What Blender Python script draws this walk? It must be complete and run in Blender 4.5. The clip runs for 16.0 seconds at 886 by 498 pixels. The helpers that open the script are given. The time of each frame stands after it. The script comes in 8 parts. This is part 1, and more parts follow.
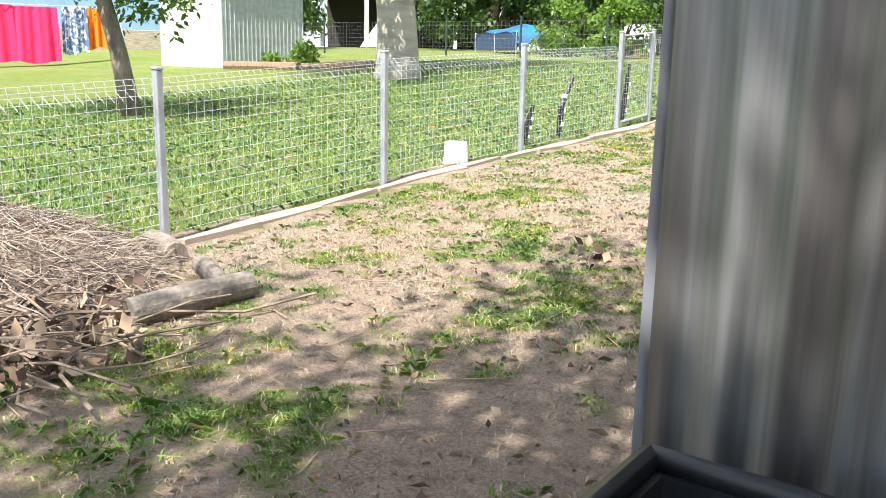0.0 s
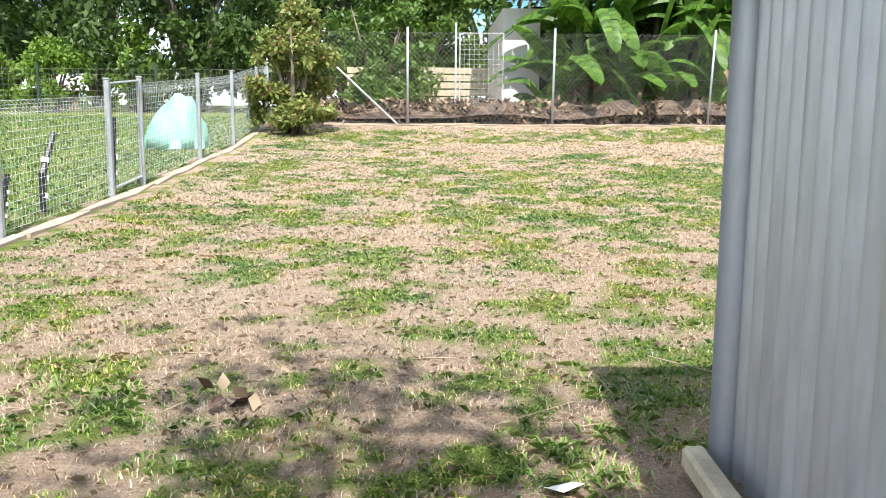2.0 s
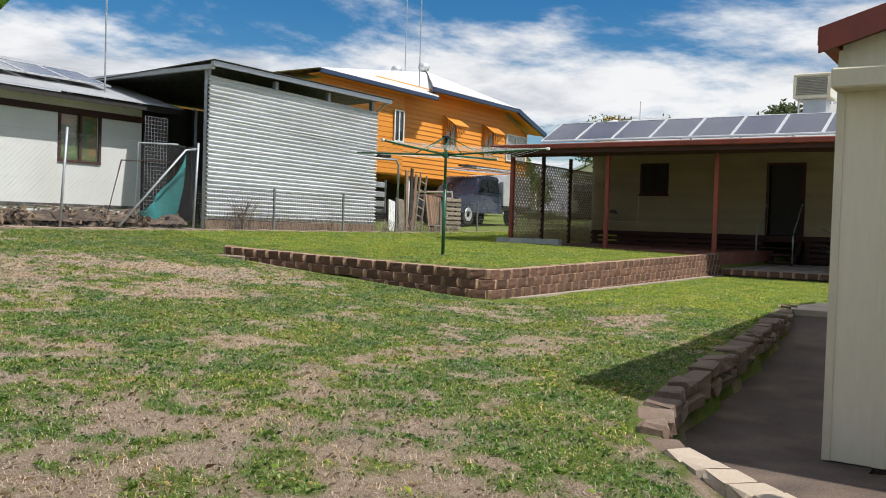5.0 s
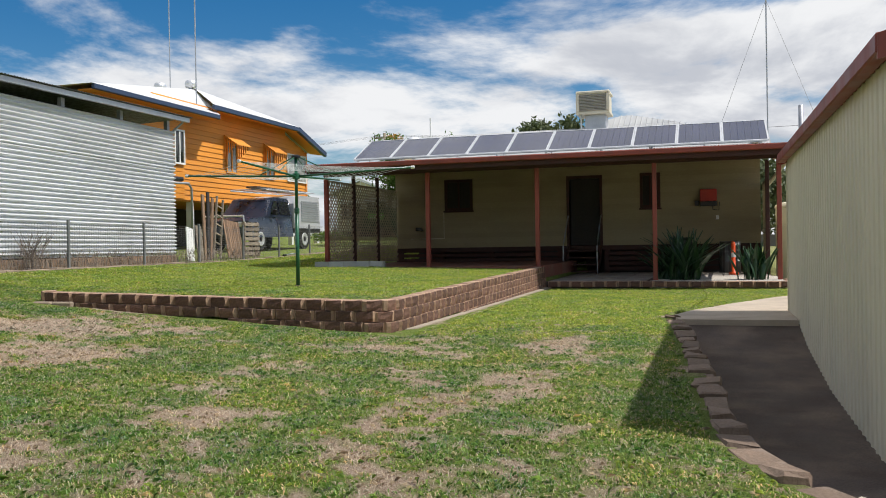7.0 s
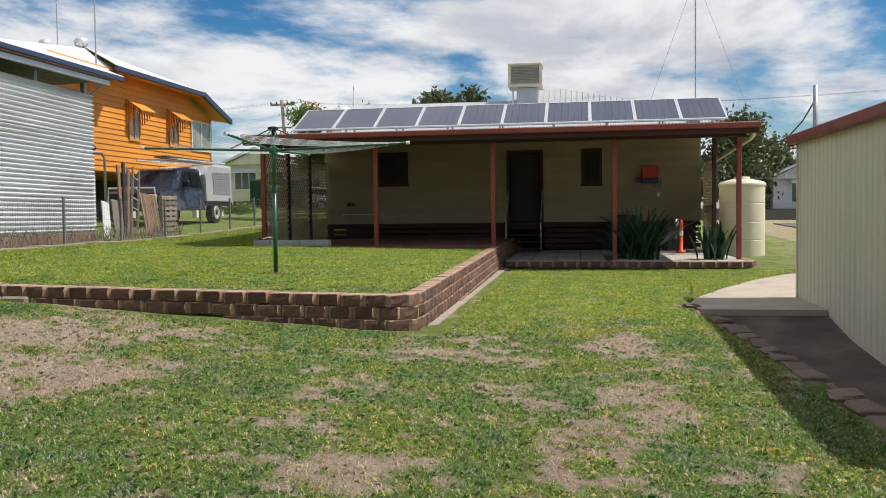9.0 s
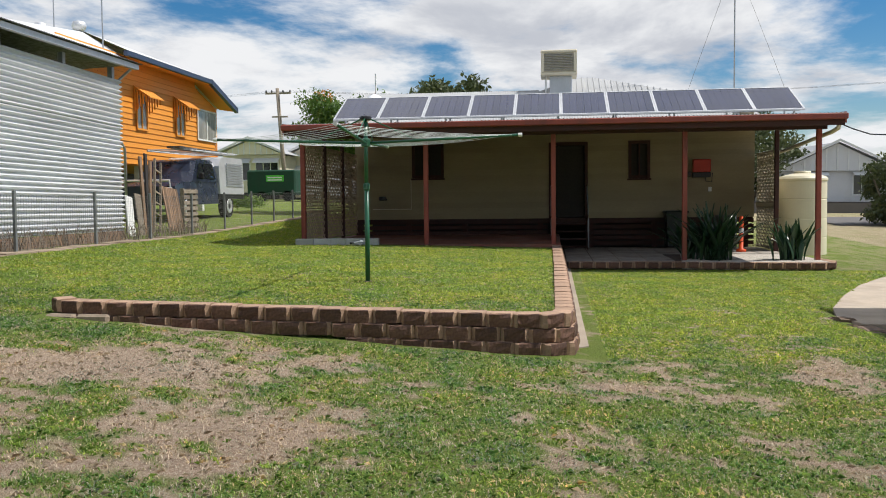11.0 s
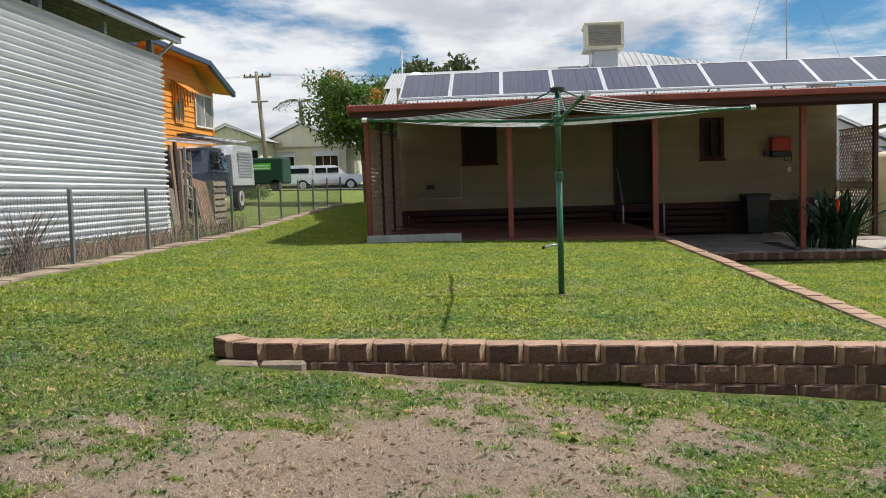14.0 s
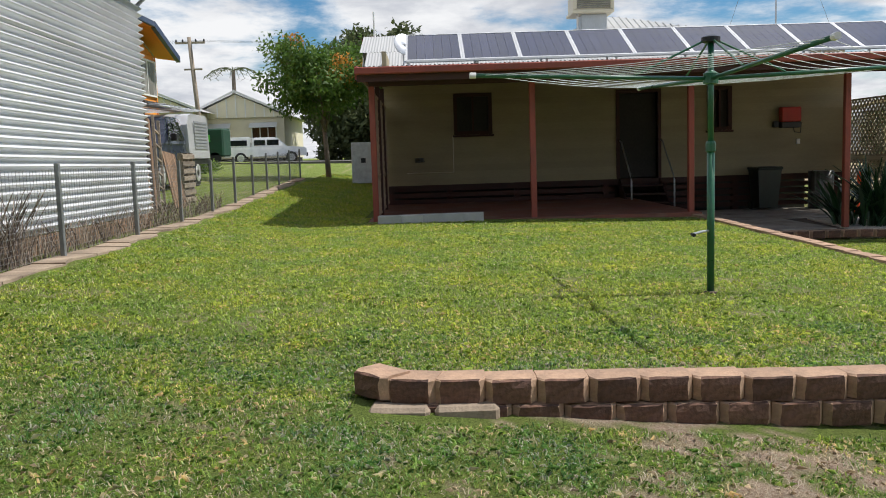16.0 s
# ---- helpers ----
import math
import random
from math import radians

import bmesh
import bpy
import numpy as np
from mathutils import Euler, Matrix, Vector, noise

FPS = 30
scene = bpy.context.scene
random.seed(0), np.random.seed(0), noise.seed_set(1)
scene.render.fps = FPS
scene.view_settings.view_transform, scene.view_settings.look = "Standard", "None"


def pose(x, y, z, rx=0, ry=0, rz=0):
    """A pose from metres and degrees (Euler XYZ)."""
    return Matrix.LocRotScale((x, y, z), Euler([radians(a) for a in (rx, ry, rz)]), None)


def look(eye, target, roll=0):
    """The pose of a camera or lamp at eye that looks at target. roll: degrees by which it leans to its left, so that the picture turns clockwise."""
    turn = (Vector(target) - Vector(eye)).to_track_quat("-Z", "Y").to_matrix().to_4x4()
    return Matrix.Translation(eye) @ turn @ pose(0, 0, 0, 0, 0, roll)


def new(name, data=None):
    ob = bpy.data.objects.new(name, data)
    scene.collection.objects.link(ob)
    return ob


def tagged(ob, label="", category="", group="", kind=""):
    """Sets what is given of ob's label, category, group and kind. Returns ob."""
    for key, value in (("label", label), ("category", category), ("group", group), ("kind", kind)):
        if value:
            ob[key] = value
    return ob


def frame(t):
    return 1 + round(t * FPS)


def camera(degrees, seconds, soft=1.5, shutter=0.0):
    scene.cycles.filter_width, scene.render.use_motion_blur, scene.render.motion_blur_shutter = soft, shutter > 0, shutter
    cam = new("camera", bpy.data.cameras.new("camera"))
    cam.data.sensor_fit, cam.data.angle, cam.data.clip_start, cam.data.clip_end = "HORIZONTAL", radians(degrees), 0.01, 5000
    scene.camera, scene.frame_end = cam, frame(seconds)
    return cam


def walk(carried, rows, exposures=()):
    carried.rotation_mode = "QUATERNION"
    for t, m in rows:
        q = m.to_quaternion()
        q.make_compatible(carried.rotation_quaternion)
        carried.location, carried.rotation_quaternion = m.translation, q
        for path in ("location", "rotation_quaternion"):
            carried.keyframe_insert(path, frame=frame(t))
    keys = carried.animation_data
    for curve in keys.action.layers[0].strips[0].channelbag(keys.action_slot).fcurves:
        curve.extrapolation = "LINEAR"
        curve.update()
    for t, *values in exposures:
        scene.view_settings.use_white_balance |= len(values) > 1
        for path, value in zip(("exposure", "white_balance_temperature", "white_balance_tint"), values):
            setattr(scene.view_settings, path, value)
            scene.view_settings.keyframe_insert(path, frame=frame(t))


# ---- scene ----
cam = camera(54.1, 16.0, 1.0)
METRES, EYE, TILT, LEAN, TURN = 17.16, 1.32, 0.0, 0.0, 35.5
ROWS = [
    (0.0, 0.0, 0.0, 0.0, 0.28, -12.41, -1.27),
    (0.5, -0.0121, 0.0242, 0.0004, -8.96, -12.74, -1.21),
    (1.0, -0.0193, 0.0442, 0.0014, -19.59, -12.26, -0.23),
    (1.5, -0.0209, 0.0738, -0.001, -27.15, -7.63, 1.25),
    (2.0, -0.0221, 0.1037, -0.0007, -36.39, -8.52, -0.43),
    (2.5, -0.0145, 0.1333, -0.0004, -42.29, -9.72, -0.98),
    (3.0, -0.0058, 0.1611, 0.0035, -45.68, -9.51, -1.16),
    (3.5, -0.0002, 0.1877, 0.0072, -53.75, -8.47, -1.74),
    (4.0, 0.0102, 0.2145, 0.0089, -65.66, -5.02, -2.64),
    (4.5, 0.0167, 0.2386, 0.0091, -80.66, -3.89, -2.22),
    (5.0, 0.0252, 0.259, 0.0103, -91.76, -1.66, -1.79),
    (7.5, 0.1217, 0.3797, 0.0184, -110.02, -0.57, 1.06),
    (8.0, 0.1468, 0.3948, 0.0233, -112.17, -0.78, 0.92),
    (8.5, 0.1701, 0.4138, 0.0267, -115.37, -2.14, 0.89),
    (9.0, 0.1994, 0.4282, 0.0279, -116.56, -2.46, 0.72),
    (9.5, 0.2293, 0.4433, 0.0285, -116.47, -2.5, 0.7),
    (10.0, 0.2605, 0.4555, 0.0306, -116.19, -2.65, 0.14),
    (12.5, 0.4068, 0.5228, 0.0444, -121.77, -3.43, 1.86),
    (13.0, 0.441, 0.5333, 0.045, -121.77, -3.16, 1.71),
    (13.5, 0.4747, 0.5453, 0.0449, -121.68, -4.1, 1.7),
    (14.0, 0.5081, 0.5531, 0.0453, -121.42, -4.22, 1.82),
    (14.5, 0.5436, 0.5623, 0.0453, -121.65, -4.31, 1.9),
    (15.0, 0.576, 0.5712, 0.047, -123.18, -4.55, 1.74),
    (15.5, 0.6129, 0.5755, 0.0481, -123.88, -4.77, 1.66),
    (16.0, 0.6495, 0.5797, 0.0483, -126.69, -6.16, 1.85),
]
EXPOSURES = [(0.0, 1.32), (0.5, 1.12), (1.5, 1.14), (2.6, 1.06), (3.4, 0.84), (4.2, 0.25), (5.0, 0.1), (9.0, 0.04), (16.0, 0.12)]
walk(cam, [(t, pose(0, 0, EYE, TILT, LEAN, TURN) @ pose(METRES * x, METRES * y, METRES * z, 90 + pitch, roll, yaw)) for t, x, y, z, yaw, pitch, roll in ROWS], EXPOSURES)

# ---- sun and sky ----
SUN_WAY = Vector((0.10, -0.64, 1.0)).normalized()
sun = new("sun", bpy.data.lights.new("sun", "SUN"))
sun.data.energy, sun.data.angle, sun.data.color = 4.4, radians(0.6), (1.0, 0.965, 0.92)
sun.matrix_world = look(SUN_WAY * 50, (0, 0, 0))

world = bpy.data.worlds.new("sky")
scene.world = world
world.use_nodes = True
wn, wl = world.node_tree.nodes, world.node_tree.links
wn.clear()
w_out = wn.new("ShaderNodeOutputWorld")
w_bg = wn.new("ShaderNodeBackground")
w_bg.inputs["Strength"].default_value = 0.08
w_sky = wn.new("ShaderNodeTexSky")
w_sky.sky_type = "NISHITA"
w_sky.sun_disc = False
w_sky.sun_elevation = math.asin(SUN_WAY.z)
w_sky.sun_rotation = math.atan2(SUN_WAY.x, SUN_WAY.y)
w_sky.dust_density, w_sky.ozone_density = 0.3, 3.0
w_co = wn.new("ShaderNodeTexCoord")
w_sep = wn.new("ShaderNodeSeparateXYZ")
wl.new(w_co.outputs["Generated"], w_sep.inputs[0])


def wmath(op, a, b=None, c=None, clamp=False):
    n = wn.new("ShaderNodeMath")
    n.operation, n.use_clamp = op, clamp
    for i, v in enumerate((a, b, c)):
        if v is None:
            continue
        if isinstance(v, (int, float)):
            n.inputs[i].default_value = v
        else:
            wl.new(v, n.inputs[i])
    return n.outputs[0]


# the cloud layer is a flat sheet seen in perspective
w_up = wmath("ADD", wmath("MAXIMUM", w_sep.outputs["Z"], 0.0), 0.16)
w_comb = wn.new("ShaderNodeCombineXYZ")
wl.new(wmath("DIVIDE", w_sep.outputs["X"], w_up), w_comb.inputs[0])
wl.new(wmath("DIVIDE", w_sep.outputs["Y"], w_up), w_comb.inputs[1])
w_comb.inputs[2].default_value = 3.7


def wnoise(scale, detail, rough, lift=0.0):
    n = wn.new("ShaderNodeTexNoise")
    n.inputs["Scale"].default_value, n.inputs["Detail"].default_value, n.inputs["Roughness"].default_value = scale, detail, rough
    n.inputs["Distortion"].default_value = lift
    wl.new(w_comb.outputs[0], n.inputs["Vector"])
    return n.outputs["Fac"]


def wrange(v, a, b, c=0.0, d=1.0):
    n = wn.new("ShaderNodeMapRange")
    n.interpolation_type = "SMOOTHSTEP"
    wl.new(v, n.inputs["Value"])
    for k, x in (("From Min", a), ("From Max", b), ("To Min", c), ("To Max", d)):
        n.inputs[k].default_value = x
    return n.outputs["Result"]


def wmix(f, a, b):
    n = wn.new("ShaderNodeMix")
    n.data_type = "RGBA"
    wl.new(f, n.inputs["Factor"])
    for key, v in ((6, a), (7, b)):
        if isinstance(v, tuple):
            n.inputs[key].default_value = (*v, 1)
        else:
            wl.new(v, n.inputs[key])
    return n.outputs[2]


cover = wrange(wnoise(0.80, 10, 0.60, 0.25), 0.42, 0.55)
shade = wrange(wnoise(1.5, 8, 0.58, 0.3), 0.44, 0.68)
cloud = wmix(shade, (10.6, 10.7, 10.9), (6.6, 6.9, 7.6))
deep = wn.new("ShaderNodeHueSaturation")
deep.inputs["Saturation"].default_value, deep.inputs["Value"].default_value = 1.45, 1.05
wl.new(w_sky.outputs[0], deep.inputs["Color"])
haze = wrange(w_sep.outputs["Z"], 0.0, 0.08, 0.4, 0.0)
blue = wmix(haze, deep.outputs[0], (6.8, 7.6, 8.6))
wl.new(wmix(cover, blue, cloud), w_bg.inputs["Color"])
wl.new(w_bg.outputs[0], w_out.inputs[0])


# ---- materials ----
def lin(c):
    return tuple(v / 12.92 if v <= 0.04045 else ((v + 0.055) / 1.055) ** 2.4 for v in c)


def surface(name, colour, rough=0.7, metal=0.0, vary=0.18, scale=6.0, fine=60.0, bump=0.15, spread=(1, 1, 1), other=None, amount=0.5, edge=(0.5, 0.65), each=0.0, coat=0.0, subsurface=False):
    """A procedural surface: two scales of variation, a second colour in stains, fine relief, and a difference from piece to piece."""
    m = bpy.data.materials.new(name)
    m.use_nodes = True
    n, l = m.node_tree.nodes, m.node_tree.links
    b = n["Principled BSDF"]
    co = n.new("ShaderNodeTexCoord")
    mp = n.new("ShaderNodeMapping")
    mp.inputs["Scale"].default_value = spread
    l.new(co.outputs["Object"], mp.inputs[0])

    def tex(s, d):
        t = n.new("ShaderNodeTexNoise")
        t.inputs["Scale"].default_value, t.inputs["Detail"].default_value = s, d
        l.new(mp.outputs[0], t.inputs["Vector"])
        return t.outputs["Fac"]

    def rng(v, a, c, lo, hi):
        r = n.new("ShaderNodeMapRange")
        l.new(v, r.inputs["Value"])
        for k, x in (("From Min", a), ("From Max", c), ("To Min", lo), ("To Max", hi)):
            r.inputs[k].default_value = x
        return r.outputs["Result"]

    def mix(f, a, c, kind="MIX"):
        x = n.new("ShaderNodeMix")
        x.data_type, x.blend_type = "RGBA", kind
        for key, v in ((0, f), (6, a), (7, c)):
            if isinstance(v, (int, float)):
                x.inputs[key].default_value = v
            elif isinstance(v, tuple):
                x.inputs[key].default_value = (*v, 1)
            else:
                l.new(v, x.inputs[key])
        return x.outputs[2]

    big, small = tex(scale, 5), tex(fine, 4)
    col = mix(rng(big, 0.3, 0.7, 0, 1), tuple(c * (1 - vary) for c in colour), tuple(min(1, c * (1 + vary)) for c in colour))
    if other:
        col = mix(rng(tex(scale * 0.6, 7), edge[0], edge[1], 0, amount), col, other)
    grain = n.new("ShaderNodeCombineColor")
    g = rng(small, 0.25, 0.75, 1 - vary * 0.7, 1 + vary * 0.7)
    for i in range(3):
        l.new(g, grain.inputs[i])
    col = mix(1.0, col, grain.outputs[0], "MULTIPLY")
    if each:
        oi = n.new("ShaderNodeObjectInfo")
        rc = n.new("ShaderNodeCombineColor")
        r = rng(oi.outputs["Random"], 0, 1, 1 - each, 1 + each)
        for i in range(3):
            l.new(r, rc.inputs[i])
        col = mix(1.0, col, rc.outputs[0], "MULTIPLY")
    l.new(col, b.inputs["Base Color"])
    l.new(rng(big, 0.3, 0.7, max(0.02, rough - 0.1), min(1, rough + 0.1)), b.inputs["Roughness"])
    b.inputs["Metallic"].default_value = metal
    b.inputs["Coat Weight"].default_value = coat
    if bump:
        bp = n.new("ShaderNodeBump")
        bp.inputs["Strength"].default_value, bp.inputs["Distance"].default_value = bump, 0.01
        l.new(small, bp.inputs["Height"])
        l.new(bp.outputs[0], b.inputs["Normal"])
    return m


def foliage(name, a, b, gloss=0.5, trans=0.35, dead=None, dead_amount=0.0, patchy=0.0):
    """Leaves: colour differs from leaf to leaf, and in lawns from tuft to tuft; light comes through."""
    m = bpy.data.materials.new(name)
    m.use_nodes = True
    n, l = m.node_tree.nodes, m.node_tree.links
    p = n["Principled BSDF"]
    geo = n.new("ShaderNodeNewGeometry")
    x = n.new("ShaderNodeMix")
    x.data_type = "RGBA"
    l.new(geo.outputs["Random Per Island"], x.inputs[0])
    x.inputs[6].default_value, x.inputs[7].default_value = (*a, 1), (*b, 1)
    col = x.outputs[2]
    if dead:
        r = n.new("ShaderNodeMath")
        r.operation = "FRACT"
        k = n.new("ShaderNodeMath")
        k.operation = "MULTIPLY"
        k.inputs[1].default_value = 17.31
        l.new(geo.outputs["Random Per Island"], k.inputs[0])
        l.new(k.outputs[0], r.inputs[0])
        s = n.new("ShaderNodeMath")
        s.operation = "LESS_THAN"
        s.inputs[1].default_value = dead_amount
        l.new(r.outputs[0], s.inputs[0])
        y = n.new("ShaderNodeMix")
        y.data_type = "RGBA"
        l.new(s.outputs[0], y.inputs[0])
        l.new(col, y.inputs[6])
        y.inputs[7].default_value = (*dead, 1)
        col = y.outputs[2]
    if patchy:
        co = n.new("ShaderNodeTexCoord")
        for scale, low, high in ((19.0, (1 - 0.75 * patchy, 1 - 0.6 * patchy, 1 - 0.55 * patchy), (1 + 0.6 * patchy, 1 + 0.5 * patchy, 1 + 0.3 * patchy)), (1.7, (1 - 0.55 * patchy, 1 - 0.25 * patchy, 1.0), (1 + 0.45 * patchy, 1 + 0.22 * patchy, 1 - 0.1 * patchy))):
            t = n.new("ShaderNodeTexNoise")
            t.inputs["Scale"].default_value, t.inputs["Detail"].default_value = scale, 3
            l.new(co.outputs["Object"], t.inputs["Vector"])
            r = n.new("ShaderNodeMapRange")
            r.inputs["From Min"].default_value, r.inputs["From Max"].default_value = 0.36, 0.64
            l.new(t.outputs["Fac"], r.inputs["Value"])
            tint = n.new("ShaderNodeMix")
            tint.data_type = "RGBA"
            l.new(r.outputs["Result"], tint.inputs[0])
            tint.inputs[6].default_value, tint.inputs[7].default_value = (*low, 1), (*high, 1)
            k = n.new("ShaderNodeMix")
            k.data_type, k.blend_type = "RGBA", "MULTIPLY"
            k.inputs[0].default_value = 1.0
            l.new(col, k.inputs[6])
            l.new(tint.outputs[2], k.inputs[7])
            col = k.outputs[2]
    l.new(col, p.inputs["Base Color"])
    p.inputs["Roughness"].default_value = gloss
    t = n.new("ShaderNodeBsdfTranslucent")
    l.new(col, t.inputs["Color"])
    mixer = n.new("ShaderNodeMixShader")
    mixer.inputs[0].default_value = trans
    l.new(p.outputs[0], mixer.inputs[1])
    l.new(t.outputs[0], mixer.inputs[2])
    l.new(mixer.outputs[0], n["Material Output"].inputs["Surface"])
    return m


GALV = surface("galvanised_steel", (0.52, 0.54, 0.57), 0.45, 0.55, 0.10, 3, 40, 0.03, (1, 1, 0.25))
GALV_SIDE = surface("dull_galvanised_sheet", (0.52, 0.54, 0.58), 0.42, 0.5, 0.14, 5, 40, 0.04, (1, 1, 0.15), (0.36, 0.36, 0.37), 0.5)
# Weathered zinc, darkened for tree shade; upright streaks paint reflections off the ribs.
GALV_OLD = surface("weathered_shade_toned_galv", (0.19, 0.195, 0.195), 0.42, 0.6, 0.38, 16, 70, 0.05, (1, 1, 0.035), (0.09, 0.08, 0.075), 0.75, (0.46, 0.56))
ZINC_BRIGHT = surface("bright_zinc_sheet", (0.70, 0.71, 0.73), 0.45, 0.25, 0.06, 2, 30, 0.02, (0.3, 1, 1), (0.5, 0.48, 0.45), 0.25)
STEEL_POST = surface("steel_post", (0.42, 0.44, 0.47), 0.5, 0.5, 0.12, 8, 60, 0.03)
WIRE = surface("galvanised_wire", (0.62, 0.65, 0.66), 0.45, 0.4, 0.08, 8, 60, 0.0)
WIRE_CHAIN = surface("weathered_chain_wire", (0.30, 0.30, 0.29), 0.55, 0.4, 0.12, 8, 60, 0.0)
WIRE_DARK = surface("dull_wire", (0.22, 0.22, 0.22), 0.6, 0.4, 0.15, 8, 60, 0.0)
CREAM = surface("cream_sheet_cladding", (0.76, 0.70, 0.54), 0.5, 0.0, 0.05, 1.2, 30, 0.02, (1, 1, 0.2), (0.42, 0.37, 0.27), 0.25)
# Cream paint darkened to carry the deep verandah shade; blotches are its own.
BOARD = surface("shade_toned_cream_boards", (0.35, 0.29, 0.175), 0.6, 0.0, 0.08, 2.0, 40, 0.06, (1, 0.3, 1), (0.22, 0.175, 0.11), 0.5, each=0.06)
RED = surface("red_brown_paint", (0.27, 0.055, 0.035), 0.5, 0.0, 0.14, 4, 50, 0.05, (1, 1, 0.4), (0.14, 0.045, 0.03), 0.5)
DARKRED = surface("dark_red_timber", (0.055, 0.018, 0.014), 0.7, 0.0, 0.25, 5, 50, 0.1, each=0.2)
ROOFW = surface("pale_roof_sheet", (0.43, 0.435, 0.43), 0.5, 0.05, 0.07, 1.5, 30, 0.02, (0.3, 1, 1), (0.5, 0.48, 0.45), 0.3)
ROOF_WHITE = surface("white_roof_sheet", (0.68, 0.68, 0.67), 0.5, 0.0, 0.05, 1.5, 30, 0.02, (0.3, 1, 1), (0.55, 0.54, 0.52), 0.3)
ROOFG = surface("grey_roof_sheet", (0.40, 0.41, 0.42), 0.5, 0.2, 0.1, 1.5, 30, 0.02)
# Near-black fill painting unlit depth in recesses; also used on some dark parts.
DARKIN = surface("shade_black_and_dark_parts", (0.035, 0.03, 0.028), 0.8, 0, 0.3, 3, 20, 0.0)
# Split fronts darkened for shade, besides real stain and block-to-block tone.
BLOCK = surface("shaded_split_face_block", (0.165, 0.085, 0.055), 0.92, 0, 0.38, 9, 38, 1.0, (1, 1, 1), (0.065, 0.038, 0.032), 0.8, (0.42, 0.6), each=0.28)
# Same block, paler for tops and cheeks: sunlight put into the colour.
BLOCK_SUNLIT = surface("sunlit_block_cap", (0.41, 0.265, 0.175), 0.9, 0, 0.22, 7, 60, 0.5, (1, 1, 1), (0.25, 0.17, 0.12), 0.6, each=0.12)
STONE = surface("edging_stone", (0.20, 0.14, 0.10), 0.92, 0, 0.22, 6, 50, 0.7, (1, 1, 1), (0.22, 0.18, 0.15), 0.7, each=0.2)
CONC = surface("concrete", (0.37, 0.305, 0.235), 0.9, 0, 0.14, 2.5, 70, 0.3, (1, 1, 1), (0.30, 0.25, 0.20), 0.6)
# Dirt stains over a base darkened for the shaded garage path.
CONC_DIRT_SHADE = surface("dirty_shade_toned_concrete", (0.135, 0.098, 0.074), 0.92, 0, 0.34, 2.4, 60, 0.6, (1, 1, 1), (0.075, 0.052, 0.04), 0.85, (0.42, 0.6))
CONC_WORN = surface("crumbling_concrete", (0.33, 0.255, 0.185), 0.95, 0, 0.25, 3.5, 60, 0.6, (1, 1, 1), (0.19, 0.14, 0.10), 0.8)
CONC_PALE = surface("pale_concrete", (0.47, 0.39, 0.30), 0.9, 0, 0.12, 3, 70, 0.3, (1, 1, 1), (0.36, 0.29, 0.22), 0.6)
CEMENT = surface("grey_cement_block", (0.46, 0.46, 0.44), 0.92, 0, 0.14, 5, 70, 0.5, each=0.1)
PATIO = surface("red_painted_concrete", (0.20, 0.07, 0.045), 0.7, 0, 0.2, 2.5, 60, 0.15, (1, 1, 1), (0.22, 0.14, 0.10), 0.6)
PAVER = surface("patio_paving", (0.36, 0.32, 0.27), 0.85, 0, 0.22, 3, 60, 0.3, (1, 1, 1), (0.2, 0.16, 0.13), 0.6, each=0.1)
GRAVEL = surface("white_gravel", (0.52, 0.47, 0.40), 0.9, 0, 0.35, 40, 120, 1.0)
TIMBER = surface("grey_weathered_timber", (0.30, 0.25, 0.19), 0.9, 0, 0.28, 5, 45, 0.5, (1, 6, 6), (0.16, 0.12, 0.09), 0.6, each=0.25)
TIMBER_BROWN = surface("brown_weathered_timber", (0.25, 0.16, 0.10), 0.9, 0, 0.3, 5, 45, 0.5, (6, 6, 1), (0.12, 0.08, 0.06), 0.6, each=0.3)
BARK = surface("bark", (0.23, 0.19, 0.15), 0.95, 0, 0.35, 8, 45, 0.9, (1, 1, 0.4), (0.10, 0.085, 0.07), 0.7)
BARK_GREY = surface("weathered_grey_log", (0.20, 0.17, 0.14), 0.95, 0, 0.35, 10, 45, 0.9, (1, 1, 1), (0.10, 0.08, 0.065), 0.8)
BARK_PALE = surface("pale_smooth_bark", (0.40, 0.36, 0.30), 0.9, 0, 0.16, 3, 30, 0.5, (0.5, 0.5, 3), (0.22, 0.19, 0.16), 0.6)
GREEN_PAINT = surface("dark_green_enamel", (0.012, 0.10, 0.045), 0.35, 0.0, 0.15, 5, 40, 0.02, coat=0.3)
CORD = surface("plastic_cord", (0.66, 0.70, 0.68), 0.5, 0, 0.1, 9, 60, 0.0)
WHITE_P = surface("white_plastic", (0.80, 0.80, 0.77), 0.45, 0, 0.06, 5, 40, 0.02, (1, 1, 1), (0.55, 0.52, 0.45), 0.3)
WHITE_W = surface("white_painted_sheet", (0.70, 0.70, 0.685), 0.6, 0, 0.05, 1.0, 30, 0.05, (1, 1, 0.4), (0.55, 0.52, 0.47), 0.5)
BLACK_P = surface("black_plastic", (0.014, 0.014, 0.016), 0.4, 0, 0.25, 6, 60, 0.05)
DARK_P = surface("dark_green_bin_plastic", (0.015, 0.025, 0.02), 0.45, 0, 0.2, 6, 60, 0.05)
TANKC = surface("cream_poly_tank", (0.72, 0.66, 0.48), 0.5, 0, 0.05, 2, 40, 0.03)
ORANGE = surface("orange_painted_boards", (0.74, 0.285, 0.035), 0.6, 0, 0.07, 1.2, 30, 0.03, (0.3, 1, 1), (0.5, 0.19, 0.03), 0.35, each=0.06)
BLUE_TRIM = surface("dark_blue_trim", (0.03, 0.05, 0.10), 0.4, 0, 0.1, 3, 40, 0.02)
